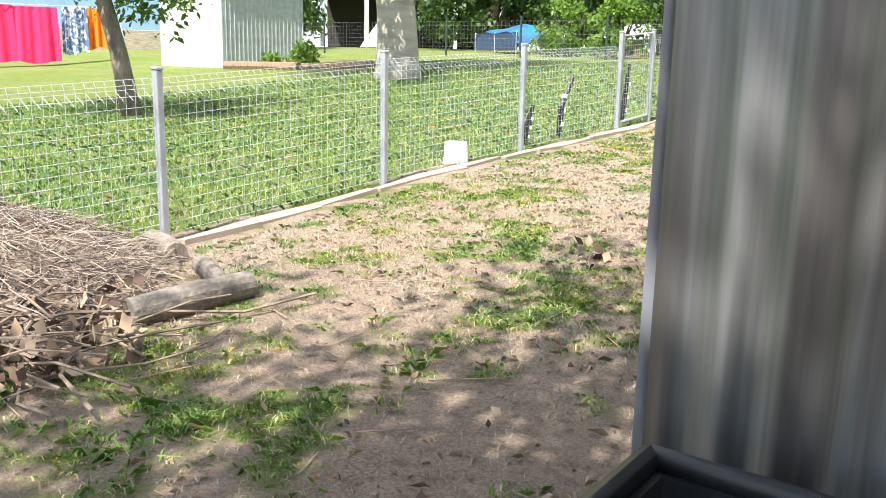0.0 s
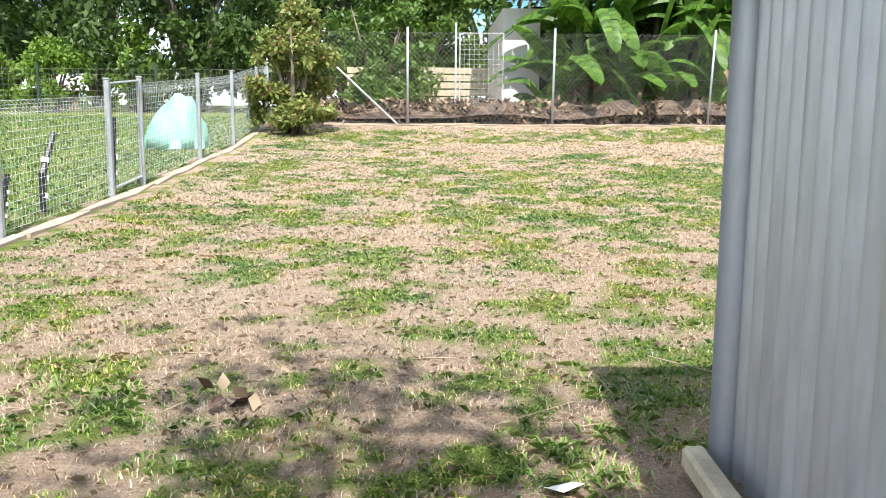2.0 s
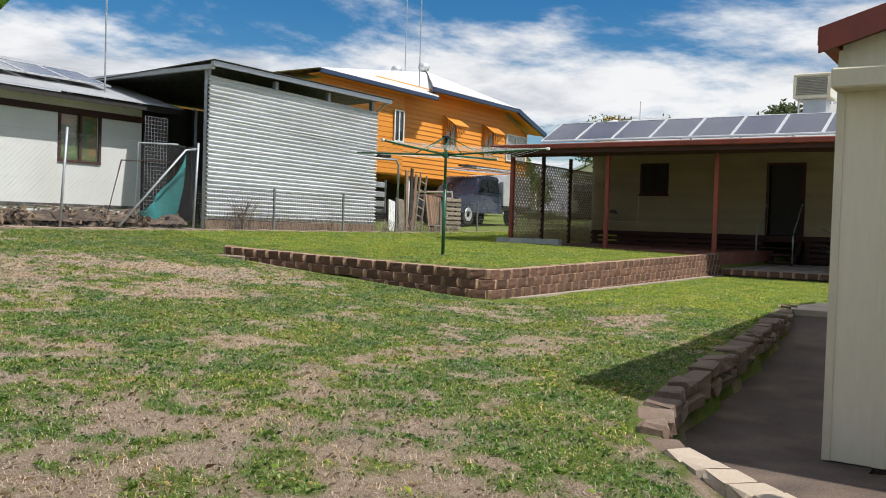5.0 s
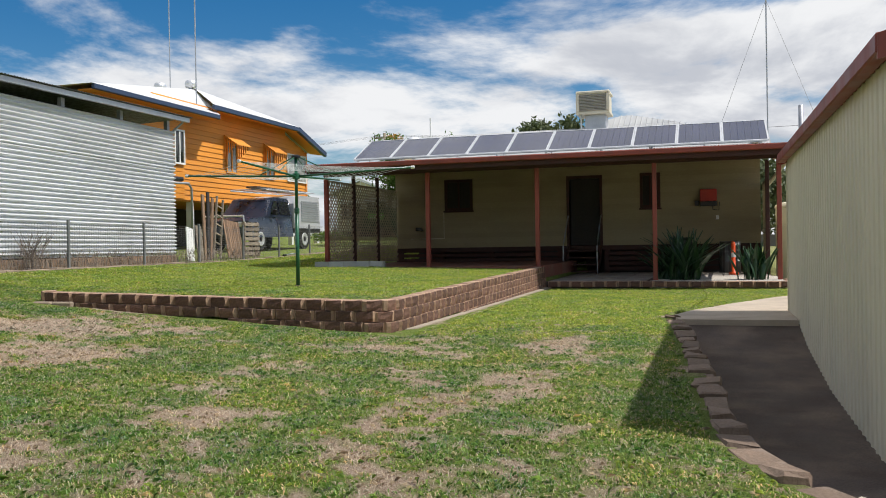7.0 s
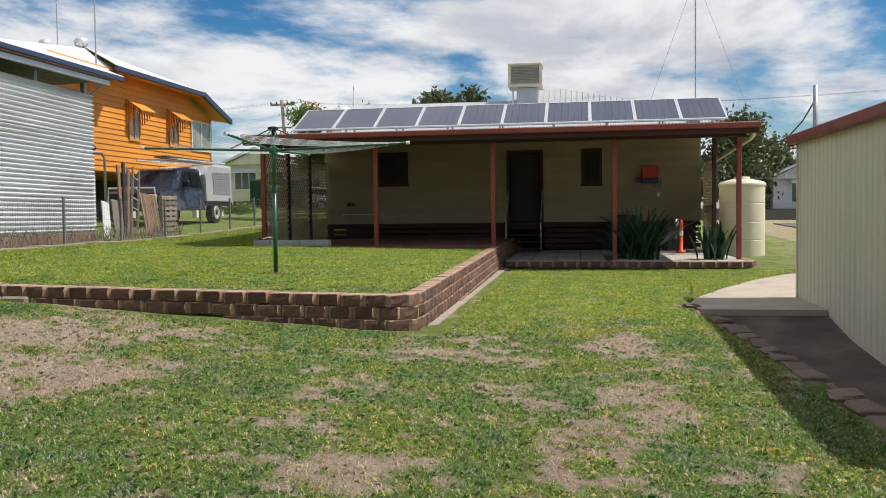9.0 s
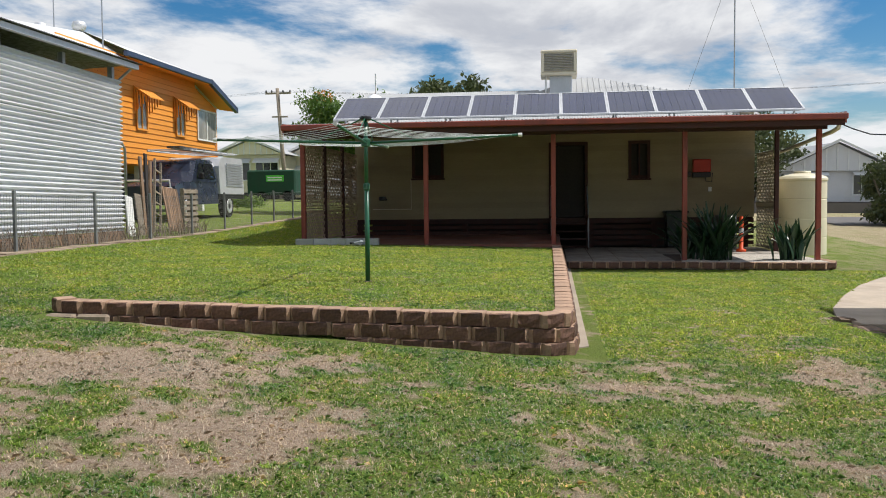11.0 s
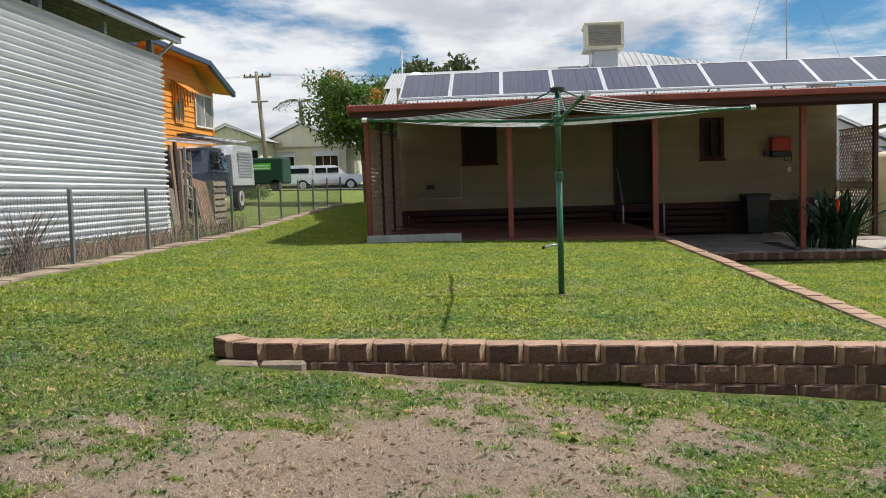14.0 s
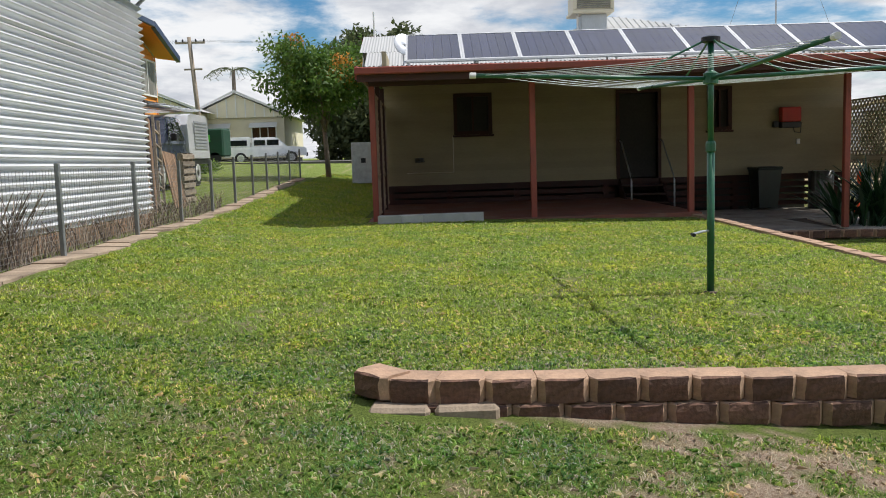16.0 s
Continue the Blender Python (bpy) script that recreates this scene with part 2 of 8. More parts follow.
WHITE_TRIM = surface("white_trim", (0.78, 0.78, 0.74), 0.5, 0, 0.05, 3, 40, 0.02)
CREAM_TRIM = surface("cream_trim", (0.68, 0.62, 0.47), 0.5, 0, 0.05, 3, 40, 0.02)
FAR_CREAM = surface("cream_house_paint", (0.76, 0.70, 0.53), 0.6, 0, 0.05, 1, 20, 0.02)
ALU = surface("brushed_aluminium", (0.70, 0.71, 0.72), 0.4, 0.5, 0.06, 5, 60, 0.02)
SOLAR = surface("solar_cells", (0.028, 0.032, 0.075), 0.18, 0.2, 0.2, 2, 20, 0.0, each=0.15, coat=0.6)
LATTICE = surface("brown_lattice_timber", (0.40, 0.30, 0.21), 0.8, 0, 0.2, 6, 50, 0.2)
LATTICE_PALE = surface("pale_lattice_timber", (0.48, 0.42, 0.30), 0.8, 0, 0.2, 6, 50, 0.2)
SLATE = surface("dark_navy_car_paint", (0.035, 0.045, 0.075), 0.3, 0.3, 0.1, 3, 40, 0.0, coat=0.7)
CAR_WHITE = surface("white_car_paint", (0.80, 0.80, 0.80), 0.3, 0, 0.04, 3, 40, 0.0, coat=0.6)
RUBBER = surface("tyre_rubber", (0.02, 0.02, 0.02), 0.85, 0, 0.2, 10, 60, 0.1)
SHADE_CLOTH = surface("teal_shade_cloth", (0.02, 0.17, 0.17), 0.85, 0, 0.3, 5, 80, 0.3)
BAG = surface("pale_green_woven_bag", (0.22, 0.44, 0.37), 0.6, 0, 0.12, 4, 90, 0.3)
TARP = surface("blue_tarpaulin", (0.02, 0.20, 0.42), 0.5, 0, 0.3, 2.5, 50, 0.3, (1, 1, 1), (0.03, 0.09, 0.25), 0.9, (0.35, 0.6))
PINK = surface("pink_towel_cloth", (0.78, 0.03, 0.14), 0.9, 0, 0.12, 3, 90, 0.3)
ORANGE_CLOTH = surface("orange_work_shirt_cloth", (0.90, 0.22, 0.01), 0.85, 0, 0.15, 4, 90, 0.3)
PATTERN_CLOTH = surface("blue_patterned_cloth", (0.10, 0.16, 0.32), 0.9, 0, 0.4, 14, 90, 0.2, (1, 1, 1), (0.7, 0.7, 0.72), 0.9, (0.5, 0.54))
RED_BOX = surface("red_inverter_case", (0.50, 0.035, 0.02), 0.45, 0, 0.08, 4, 40, 0.02)
SAFETY = surface("orange_safety_plastic", (0.85, 0.10, 0.02), 0.5, 0, 0.1, 4, 40, 0.02)
STRAW = surface("dry_compost", (0.20, 0.15, 0.11), 0.95, 0, 0.4, 9, 55, 1.0, (1, 1, 1), (0.14, 0.10, 0.075), 0.8)
MOUND = surface("damp_leaf_mould", (0.085, 0.06, 0.045), 0.95, 0, 0.45, 12, 50, 1.0, (1, 1, 1), (0.19, 0.13, 0.09), 0.8)
DRY = foliage("dry_leaf_litter", (0.30, 0.20, 0.12), (0.42, 0.34, 0.24), 0.85, 0.1, (0.10, 0.06, 0.045), 0.35)
DRY_DARK = foliage("rotting_leaf_litter", (0.17, 0.115, 0.075), (0.42, 0.31, 0.21), 0.85, 0.1, (0.06, 0.04, 0.03), 0.3)
STICK = surface("dry_stick", (0.24, 0.18, 0.13), 0.9, 0, 0.3, 9, 50, 0.3, each=0.3)
ASPHALT = surface("asphalt", (0.13, 0.12, 0.115), 0.9, 0, 0.15, 1, 40, 0.3)
LEAF_DARK = foliage("dark_tree_leaves", (0.035, 0.075, 0.016), (0.085, 0.15, 0.03), 0.5, 0.35)
LEAF_MID = foliage("mid_green_leaves", (0.06, 0.13, 0.02), (0.14, 0.24, 0.04), 0.5, 0.4)
LEAF_LIGHT = foliage("light_green_leaves", (0.11, 0.22, 0.03), (0.22, 0.34, 0.05), 0.5, 0.4)
LEAF_VINE = foliage("yellowing_vine_leaves", (0.10, 0.16, 0.03), (0.30, 0.34, 0.09), 0.55, 0.35, (0.30, 0.19, 0.09), 0.12)
LEAF_OLIVE = foliage("olive_tree_leaves", (0.06, 0.085, 0.03), (0.12, 0.14, 0.05), 0.6, 0.3)
FLOWER = foliage("orange_seed_pods", (0.55, 0.22, 0.03), (0.62, 0.34, 0.05), 0.6, 0.3)
STRAP = foliage("strap_leaves", (0.014, 0.045, 0.018), (0.035, 0.085, 0.03), 0.35, 0.15, (0.16, 0.12, 0.06), 0.06)
BANANA = foliage("banana_leaf", (0.04, 0.115, 0.016), (0.16, 0.30, 0.04), 0.5, 0.45)
BANANA_DEAD = foliage("dead_banana_leaf", (0.20, 0.13, 0.07), (0.32, 0.23, 0.13), 0.85, 0.2)
BANANA_STEM = surface("banana_stem", (0.16, 0.17, 0.06), 0.6, 0, 0.3, 5, 40, 0.2, (1, 1, 0.3), (0.14, 0.09, 0.05), 0.8)
GRASS = foliage("lawn_grass", (0.115, 0.235, 0.04), (0.35, 0.47, 0.11), 0.5, 0.45, (0.64, 0.53, 0.33), 0.20, 0.62)
GRASS_LAWN = foliage("raised_lawn_grass", (0.25, 0.37, 0.05), (0.58, 0.65, 0.125), 0.5, 0.45, (0.68, 0.58, 0.30), 0.12, 0.42)
GRASS_NEXT = foliage("next_yard_grass", (0.13, 0.24, 0.06), (0.36, 0.50, 0.16), 0.5, 0.4, (0.56, 0.48, 0.28), 0.12, 0.4)
GRASS_DRY = foliage("dry_grass", (0.50, 0.40, 0.29), (0.78, 0.67, 0.52), 0.8, 0.35, (0.40, 0.30, 0.20), 0.08, 0.2)
DRY_STALK = foliage("grey_dry_stalks", (0.22, 0.17, 0.13), (0.48, 0.40, 0.32), 0.85, 0.1, (0.10, 0.07, 0.055), 0.3)
WEED = foliage("broad_leaf_weeds", (0.15, 0.27, 0.05), (0.32, 0.46, 0.12), 0.5, 0.35)


def glass(name, tint, rough=0.03):
    m = bpy.data.materials.new(name)
    m.use_nodes = True
    b = m.node_tree.nodes["Principled BSDF"]
    b.inputs["Base Color"].default_value = (*tint, 1)
    b.inputs["Roughness"].default_value = rough
    b.inputs["Specular IOR Level"].default_value = 0.6
    b.inputs["Coat Weight"].default_value = 0.5
    return m


PANE = glass("dark_window_glass", (0.02, 0.022, 0.025))
PANE_CURTAIN = surface("curtained_window", (0.30, 0.29, 0.26), 0.25, 0, 0.2, 3, 20, 0.0, (1, 1, 0.1), coat=0.8)
PANE_GREEN = surface("coloured_louvre_glass", (0.10, 0.15, 0.06), 0.2, 0, 0.3, 2, 20, 0.0, (0.5, 0.5, 1.5), (0.30, 0.17, 0.09), 0.9, (0.45, 0.55), coat=0.8)
LAMP_GLASS = glass("headlamp_glass", (0.7, 0.7, 0.72))


# ---- mesh builder ----
class Mesh:
    """Collects corners and faces, then becomes one object."""

    def __init__(self):
        self.v, self.f = [], []

    def add(self, verts, faces):
        k = len(self.v)
        self.v.extend([tuple(p) for p in verts])
        self.f.extend([tuple(i + k for i in f) for f in faces])
        return self

    def box(self, a, b, m=None):
        (x0, y0, z0), (x1, y1, z1) = a, b
        p = [Vector((x, y, z)) for z in (z0, z1) for x, y in ((x0, y0), (x1, y0), (x1, y1), (x0, y1))]
        if m is not None:
            p = [m @ q for q in p]
        return self.add(p, [(3, 2, 1, 0), (4, 5, 6, 7), (0, 1, 5, 4), (1, 2, 6, 5), (2, 3, 7, 6), (3, 0, 4, 7)])

    def chamfered(self, a, b, c=0.01, m=None):
        """A box with its edges taken off by c."""
        lo, hi = Vector(a), Vector(b)
        verts, key = [], {}
        for sx in (0, 1):
            for sy in (0, 1):
                for sz in (0, 1):
                    for ax in range(3):
                        s = (sx, sy, sz)
                        q = [(lo[i] + c if s[i] == 0 else hi[i] - c) if i != ax else (lo[i] if s[i] == 0 else hi[i]) for i in range(3)]
                        key[(s, ax)] = len(verts)
                        verts.append(Vector(q))
        faces = []
        for ax in range(3):
            u, w = (ax + 1) % 3, (ax + 2) % 3
            for s in (0, 1):
                ring = []
                for du, dw in ((0, 0), (1, 0), (1, 1), (0, 1)):
                    t = [0, 0, 0]
                    t[ax], t[u], t[w] = s, du, dw
                    ring.append(key[(tuple(t), ax)])
                faces.append(tuple(ring if s else ring[::-1]))
            for du in (0, 1):
                for dw in (0, 1):
                    t0, t1 = [0, 0, 0], [0, 0, 0]
                    t0[u] = t1[u] = du
                    t0[w] = t1[w] = dw
                    t1[ax] = 1
                    q = (key[(tuple(t0), u)], key[(tuple(t1), u)], key[(tuple(t1), w)], key[(tuple(t0), w)])
                    faces.append(q if (du == dw) else q[::-1])
        for sx in (0, 1):
            for sy in (0, 1):
                for sz in (0, 1):
                    s = (sx, sy, sz)
                    t = (key[(s, 0)], key[(s, 1)], key[(s, 2)])
                    faces.append(t if (sx + sy + sz) % 2 else t[::-1])
        if m is not None:
            verts = [m @ q for q in verts]
        return self.add(verts, faces)

    def tube(self, pts, r, n=6, caps=True):
        """A tube along points; r is one radius or one for each point."""
        pts = [Vector(p) for p in pts]
        rs = r if isinstance(r, (list, tuple)) else [r] * len(pts)
        verts, faces = [], []
        for i, p in enumerate(pts):
            d = (pts[min(i + 1, len(pts) - 1)] - pts[max(i - 1, 0)]).normalized()
            side = d.cross(Vector((0, 0, 1)) if abs(d.z) < 0.95 else Vector((1, 0, 0))).normalized()
            top = side.cross(d)
            verts += [p + rs[i] * (math.cos(2 * math.pi * k / n) * side + math.sin(2 * math.pi * k / n) * top) for k in range(n)]
        for i in range(len(pts) - 1):
            faces += [(i * n + k, i * n + (k + 1) % n, (i + 1) * n + (k + 1) % n, (i + 1) * n + k) for k in range(n)]
        if caps:
            faces += [tuple(range(n))[::-1], tuple(range((len(pts) - 1) * n, len(pts) * n))]
        return self.add(verts, faces)

    def lathe(self, rings, at=(0, 0, 0), n=24):
        """A turned body: rings of (radius, height)."""
        verts = [(at[0] + r * math.cos(2 * math.pi * k / n), at[1] + r * math.sin(2 * math.pi * k / n), at[2] + z) for r, z in rings for k in range(n)]
        faces = [(i * n + k, i * n + (k + 1) % n, (i + 1) * n + (k + 1) % n, (i + 1) * n + k) for i in range(len(rings) - 1) for k in range(n)]
        faces += [tuple(range(n))[::-1], tuple(range((len(rings) - 1) * n, len(rings) * n))]
        return self.add(verts, faces)

    def slab(self, outline, z0, z1):
        """A flat body over an outline, from z0 to z1; each may be a function of x and y."""
        f0 = z0 if callable(z0) else (lambda x, y: z0)
        f1 = z1 if callable(z1) else (lambda x, y: z1)
        n = len(outline)
        verts = [(x, y, f0(x, y)) for x, y in outline] + [(x, y, f1(x, y)) for x, y in outline]
        faces = [tuple(range(n))[::-1], tuple(range(n, 2 * n))] + [(i, (i + 1) % n, n + (i + 1) % n, n + i) for i in range(n)]
        return self.add(verts, faces)

    def sheet(self, a, b, c, pitch=0.076, depth=0.009, per=6, thick=0.0):
        """A corrugated sheet: a to b runs across the ribs, a to c along them."""
        a, b, c = Vector(a), Vector(b), Vector(c)
        across, along = b - a, c - a
        nrm = across.cross(along).normalized()
        n = max(2, int(across.length / pitch * per))
        verts = []
        for i in range(n + 1):
            s = i / n
            h = math.sin(2 * math.pi * s * across.length / pitch) * depth
            verts += [a + across * s + nrm * h, a + across * s + along + nrm * h]
        return self.add(verts, [(2 * i, 2 * i + 2, 2 * i + 3, 2 * i + 1) for i in range(n)])

    def data(self, name, material, smooth=False):
        me = bpy.data.meshes.new(name)
        me.from_pydata(self.v, [], self.f)
        me.materials.append(material)
        if smooth:
            me.shade_smooth()
        me.update()
        return me


def part(name, mesh, material, parent, label="", smooth=False):
    """One mesh object under a thing or under a part."""
    ob = new(name, mesh if isinstance(mesh, bpy.types.Mesh) else mesh.data(name, material, smooth))
    ob.parent = parent
    if parent is not None:
        ob.matrix_parent_inverse = parent.matrix_world.inverted() if parent.type != "EMPTY" else Matrix()
    if label:
        ob["label"] = label
    return ob


def thing(name, label, category, at=(0, 0, 0), turn=0, group="", kind=""):
    """An Empty at the base of a thing."""
    ob = new(name)
    ob.empty_display_size = 0.1
    ob.matrix_world = pose(*at, 0, 0, turn)
    ob.rotation_mode = "XYZ"
    return tagged(ob, label, category, group, kind)


def single(name, mesh, material, label, category="", group="", kind="", smooth=False):
    ob = new(name, mesh.data(name, material, smooth))
    return tagged(ob, label, category, group, kind)


# ---- the lie of the land ----
def knots(v, table):
    return np.interp(v, [a for a, b in table], [b for a, b in table])


def smooth(v, a, b):
    t = np.clip((v - a) / (b - a), 0, 1)
    return t * t * (3 - 2 * t)


def land(x, y):
    """Height of the yards and streets."""
    x, y = np.asarray(x, float), np.asarray(y, float)
    west = knots(y, [(-300, -1.2), (-35, -0.9), (-4.4, -0.22), (0, 0), (3.9, 0.2), (6.2, 0.36), (9.7, 0.5), (13.2, 0.73), (15, 0.845), (18, 1.2), (23, 1.36), (35, 1.76), (80, 2.1)])
    east = knots(y, [(-300, 0.0), (-35, 0.26), (0, 0.44), (4.4, 0.49), (9.7, 0.5), (13.2, 0.75), (15, 0.88), (18, 1.2), (23, 1.32), (35, 1.6), (80, 2.1)])
    w = np.clip((x - 3.5) / 7, 0, 1)
    w = w * w * (3 - 2 * w)
    return west * (1 - w) + east * w + 0.022 * np.clip(x - 19.4, 0, 34)


def upper(x, y):
    """Height of the raised lawn behind the block wall."""
    return np.minimum(0.875 + 0.023 * (np.asarray(y, float) - 9.8) + 0.007 * (np.asarray(x, float) - 7.7), 1.05)


def edge_y(x):
    """The stone edging between lawn and garage path."""
    return knots(x, [(1.6, 4.75), (2.1, 5.2), (2.6, 5.58), (3.2, 5.82), (4.0, 5.93), (5.0, 6.0), (6.0, 6.09), (7.0, 6.17), (8.0, 6.25), (9.4, 6.38), (10.1, 6.5), (10.6, 6.52), (11.2, 6.3)])


def path_z(x):
    """Surface of the concrete path beside the garage."""
    return knots(x, [(1.0, 0.03), (4.0, 0.03), (7.0, 0.08), (9.0, 0.25), (10.3, 0.48), (12.0, 0.5), (30, 0.5)])


APRON = [(10.0, 4.9), (10.0, 6.40), (10.6, 6.52), (11.5, 6.3), (13.0, 5.7), (14.7, 4.9), (16.2, 4.0), (17.2, 2.5), (17.5, -4), (12.0, -4), (11.62, 4.85)]


def on_apron(x, y):
    inside = np.zeros(np.shape(x), bool)
    for (ax, ay), (bx, by) in zip(APRON, APRON[1:] + APRON[:1]):
        inside ^= ((ay > y) != (by > y)) & (x < (bx - ax) * (y - ay) / (by - ay + 1e-9) + ax)
    return inside


def ground_z(x, y):
    x, y = np.asarray(x, float), np.asarray(y, float)
    h = land(x, y)
    up = upper(x, y)
    bank = np.where(y < 14.75, 1.0, smooth((x - 7.75) - (y - 14.75) * 0.8, 0.0, 0.9))
    s = np.where((x > 7.72) & (y > 9.82) & (x + y > 17.98), np.maximum(h, h + (up - h) * bank), h)
    dip = (y < edge_y(x) - 0.05) & (x > 1.7) & (x < 10.5) & (y > -4)
    s = np.where(dip, np.minimum(s, path_z(x) - 0.03), s)
    s = np.where(on_apron(x, y), np.minimum(s, 0.36), s)
    s = np.where((x > 18.3) & (x < 34) & (y > 9.77) & (y < 15.6), np.minimum(s, 0.95), s)
    s = np.where((x > 18.3) & (x < 34) & (y <= 9.77) & (y > 4.1), np.minimum(s, 0.45), s)
    return s


def relief(x, y):
    """Small humps and hollows of the near yard."""
    inside = (x > -6) & (x < 12) & (y > -3) & (y < 18)
    return np.where(inside, 0.018 * (N1(x / 0.5, y / 0.5) - 0.5) + 0.012 * (N2(x / 0.18, y / 0.18) - 0.5), 0.0)


def lattice_noise(seed, size=64):
    r = np.random.RandomState(seed)
    g = r.rand(size, size)

    def f(x, y):
        x, y = np.asarray(x, float), np.asarray(y, float)
        xi, yi = np.floor(x).astype(int), np.floor(y).astype(int)
        fx, fy = x - xi, y - yi
        fx, fy = fx * fx * (3 - 2 * fx), fy * fy * (3 - 2 * fy)
        a, b = g[xi % size, yi % size], g[(xi + 1) % size, yi % size]
        c, d = g[xi % size, (yi + 1) % size], g[(xi + 1) % size, (yi + 1) % size]
        return (a * (1 - fx) + b * fx) * (1 - fy) + (c * (1 - fx) + d * fx) * fy

    return f


N1, N2, N3, N4 = (lattice_noise(s) for s in (3, 7, 11, 19))


def patch(x, y, cx, cy, rx, ry):
    return np.exp(-(((x - cx) / rx) ** 2 + ((y - cy) / ry) ** 2))


def grass_cover(x, y):
    """How much of the soil is under green grass: 0 bare, 1 full."""
    x, y = np.asarray(x, float), np.asarray(y, float)
    n = 0.26 * N1(x / 0.85 + 31, y / 0.7 + 9) + 0.38 * N2(x / 0.24 + 5, y / 0.22 + 3) + 0.36 * N3(x / 0.09, y / 0.09)
    lush = smooth(x, 0.3, 3.0) * smooth(y, 4.0, 6.5)
    lift = 0.0 + 0.18 * lush
    lift = lift - 0.10 * smooth(y, 5.0, 2.5) * (x < 3) - 0.05 * smooth(x, 2.5, 0.5)
    lift = lift - 0.10 * patch(x, y, -1.5, 5.6, 1.5, 1.7) + 0.28 * patch(x, y, -1.9, 3.75, 0.9, 0.55) + 0.07 * patch(x, y, 0.0, 9.5, 3.0, 2.5)
    for cx, cy, rx, ry in ((4.9, 7.45, 0.75, 0.42), (4.55, 8.38, 0.45, 0.3), (3.5, 7.9, 0.6, 0.35), (2.85, 9.2, 0.35, 0.3), (6.35, 9.5, 0.35, 0.5), (7.2, 7.6, 0.6, 0.35), (3.36, 7.0, 0.4, 0.3), (5.87, 13.2, 0.8, 0.7), (4.56, 11.95, 0.8, 0.6),
                           (5.6, 14.2, 0.9, 0.7), (5.8, 12.4, 0.6, 0.5), (6.5, 11.8, 0.3, 0.4), (3.2, 13.8, 1.3, 1.2), (7.0, 16.0, 0.5, 0.5), (3.0, 15.4, 1.6, 0.5), (0.5, 14.8, 2.5, 0.5)):
        lift = lift - 0.37 * patch(x, y, cx, cy, rx, ry)
    lift = lift - 0.25 * smooth(y, 16.9, 17.6) * (x < 10) * (x > -4.4)
    c = smooth(0.5 + 1.1 * (n - 0.5) + lift, 0.35, 0.68)
    top = ((x > 7.7) & (y > 9.8)) | (y > 15.2) & (x > 5.5)
    c = np.where(top, 0.86 + 0.14 * n - 0.35 * smooth(n, 0.42, 0.25), c)
    c = np.where(x > 11.5, np.maximum(c, 0.62), c)
    c = np.where(x < -4.6, np.maximum(c, 0.55 + 0.5 * n), c)
    c = np.where((y < 1.0) & (x > -4.4), c * 0.5, c)
    return np.clip(c, 0, 1)


def spaced(stops):
    out = []
    for (a, step), (b, _) in zip(stops, stops[1:]):
        out += list(np.arange(a, b - 1e-6, step))
    return np.array(out + [stops[-1][0]])


gx = spaced([(-900, 150), (-150, 30), (-60, 4), (-24, 1), (-5.2, 0.09), (12.0, 0.14), (20.0, 0.5), (36, 3), (60, 10), (150, 50), (900, 1)])
gy = spaced([(-900, 150), (-150, 30), (-30, 3), (-3, 0.25), (1.0, 0.09), (16.2, 0.14), (20.0, 0.6), (36, 4), (60, 15), (150, 50), (900, 1)])
GX, GY = np.meshgrid(gx, gy, indexing="ij")
GZ = ground_z(GX, GY) + relief(GX, GY)
ni, nj = GX.shape
idx = np.arange(ni * nj).reshape(ni, nj)
quads = np.stack([idx[:-1, :-1], idx[1:, :-1], idx[1:, 1:], idx[:-1, 1:]], -1).reshape(-1, 4)
gme = bpy.data.meshes.new("ground")
gme.vertices.add(ni * nj)
gme.vertices.foreach_set("co", np.stack([GX, GY, GZ], -1).astype(np.float32).ravel())
gme.loops.add(quads.size)
gme.loops.foreach_set("vertex_index", quads.ravel().astype(np.int32))
gme.polygons.add(len(quads))
gme.polygons.foreach_set("loop_start", (np.arange(len(quads)) * 4).astype(np.int32))
gme.update(calc_edges=True)
gme.shade_smooth()
att = gme.attributes.new("grass_cover", "FLOAT", "POINT")
att.data.foreach_set("value", grass_cover(GX, GY).astype(np.float32).ravel())


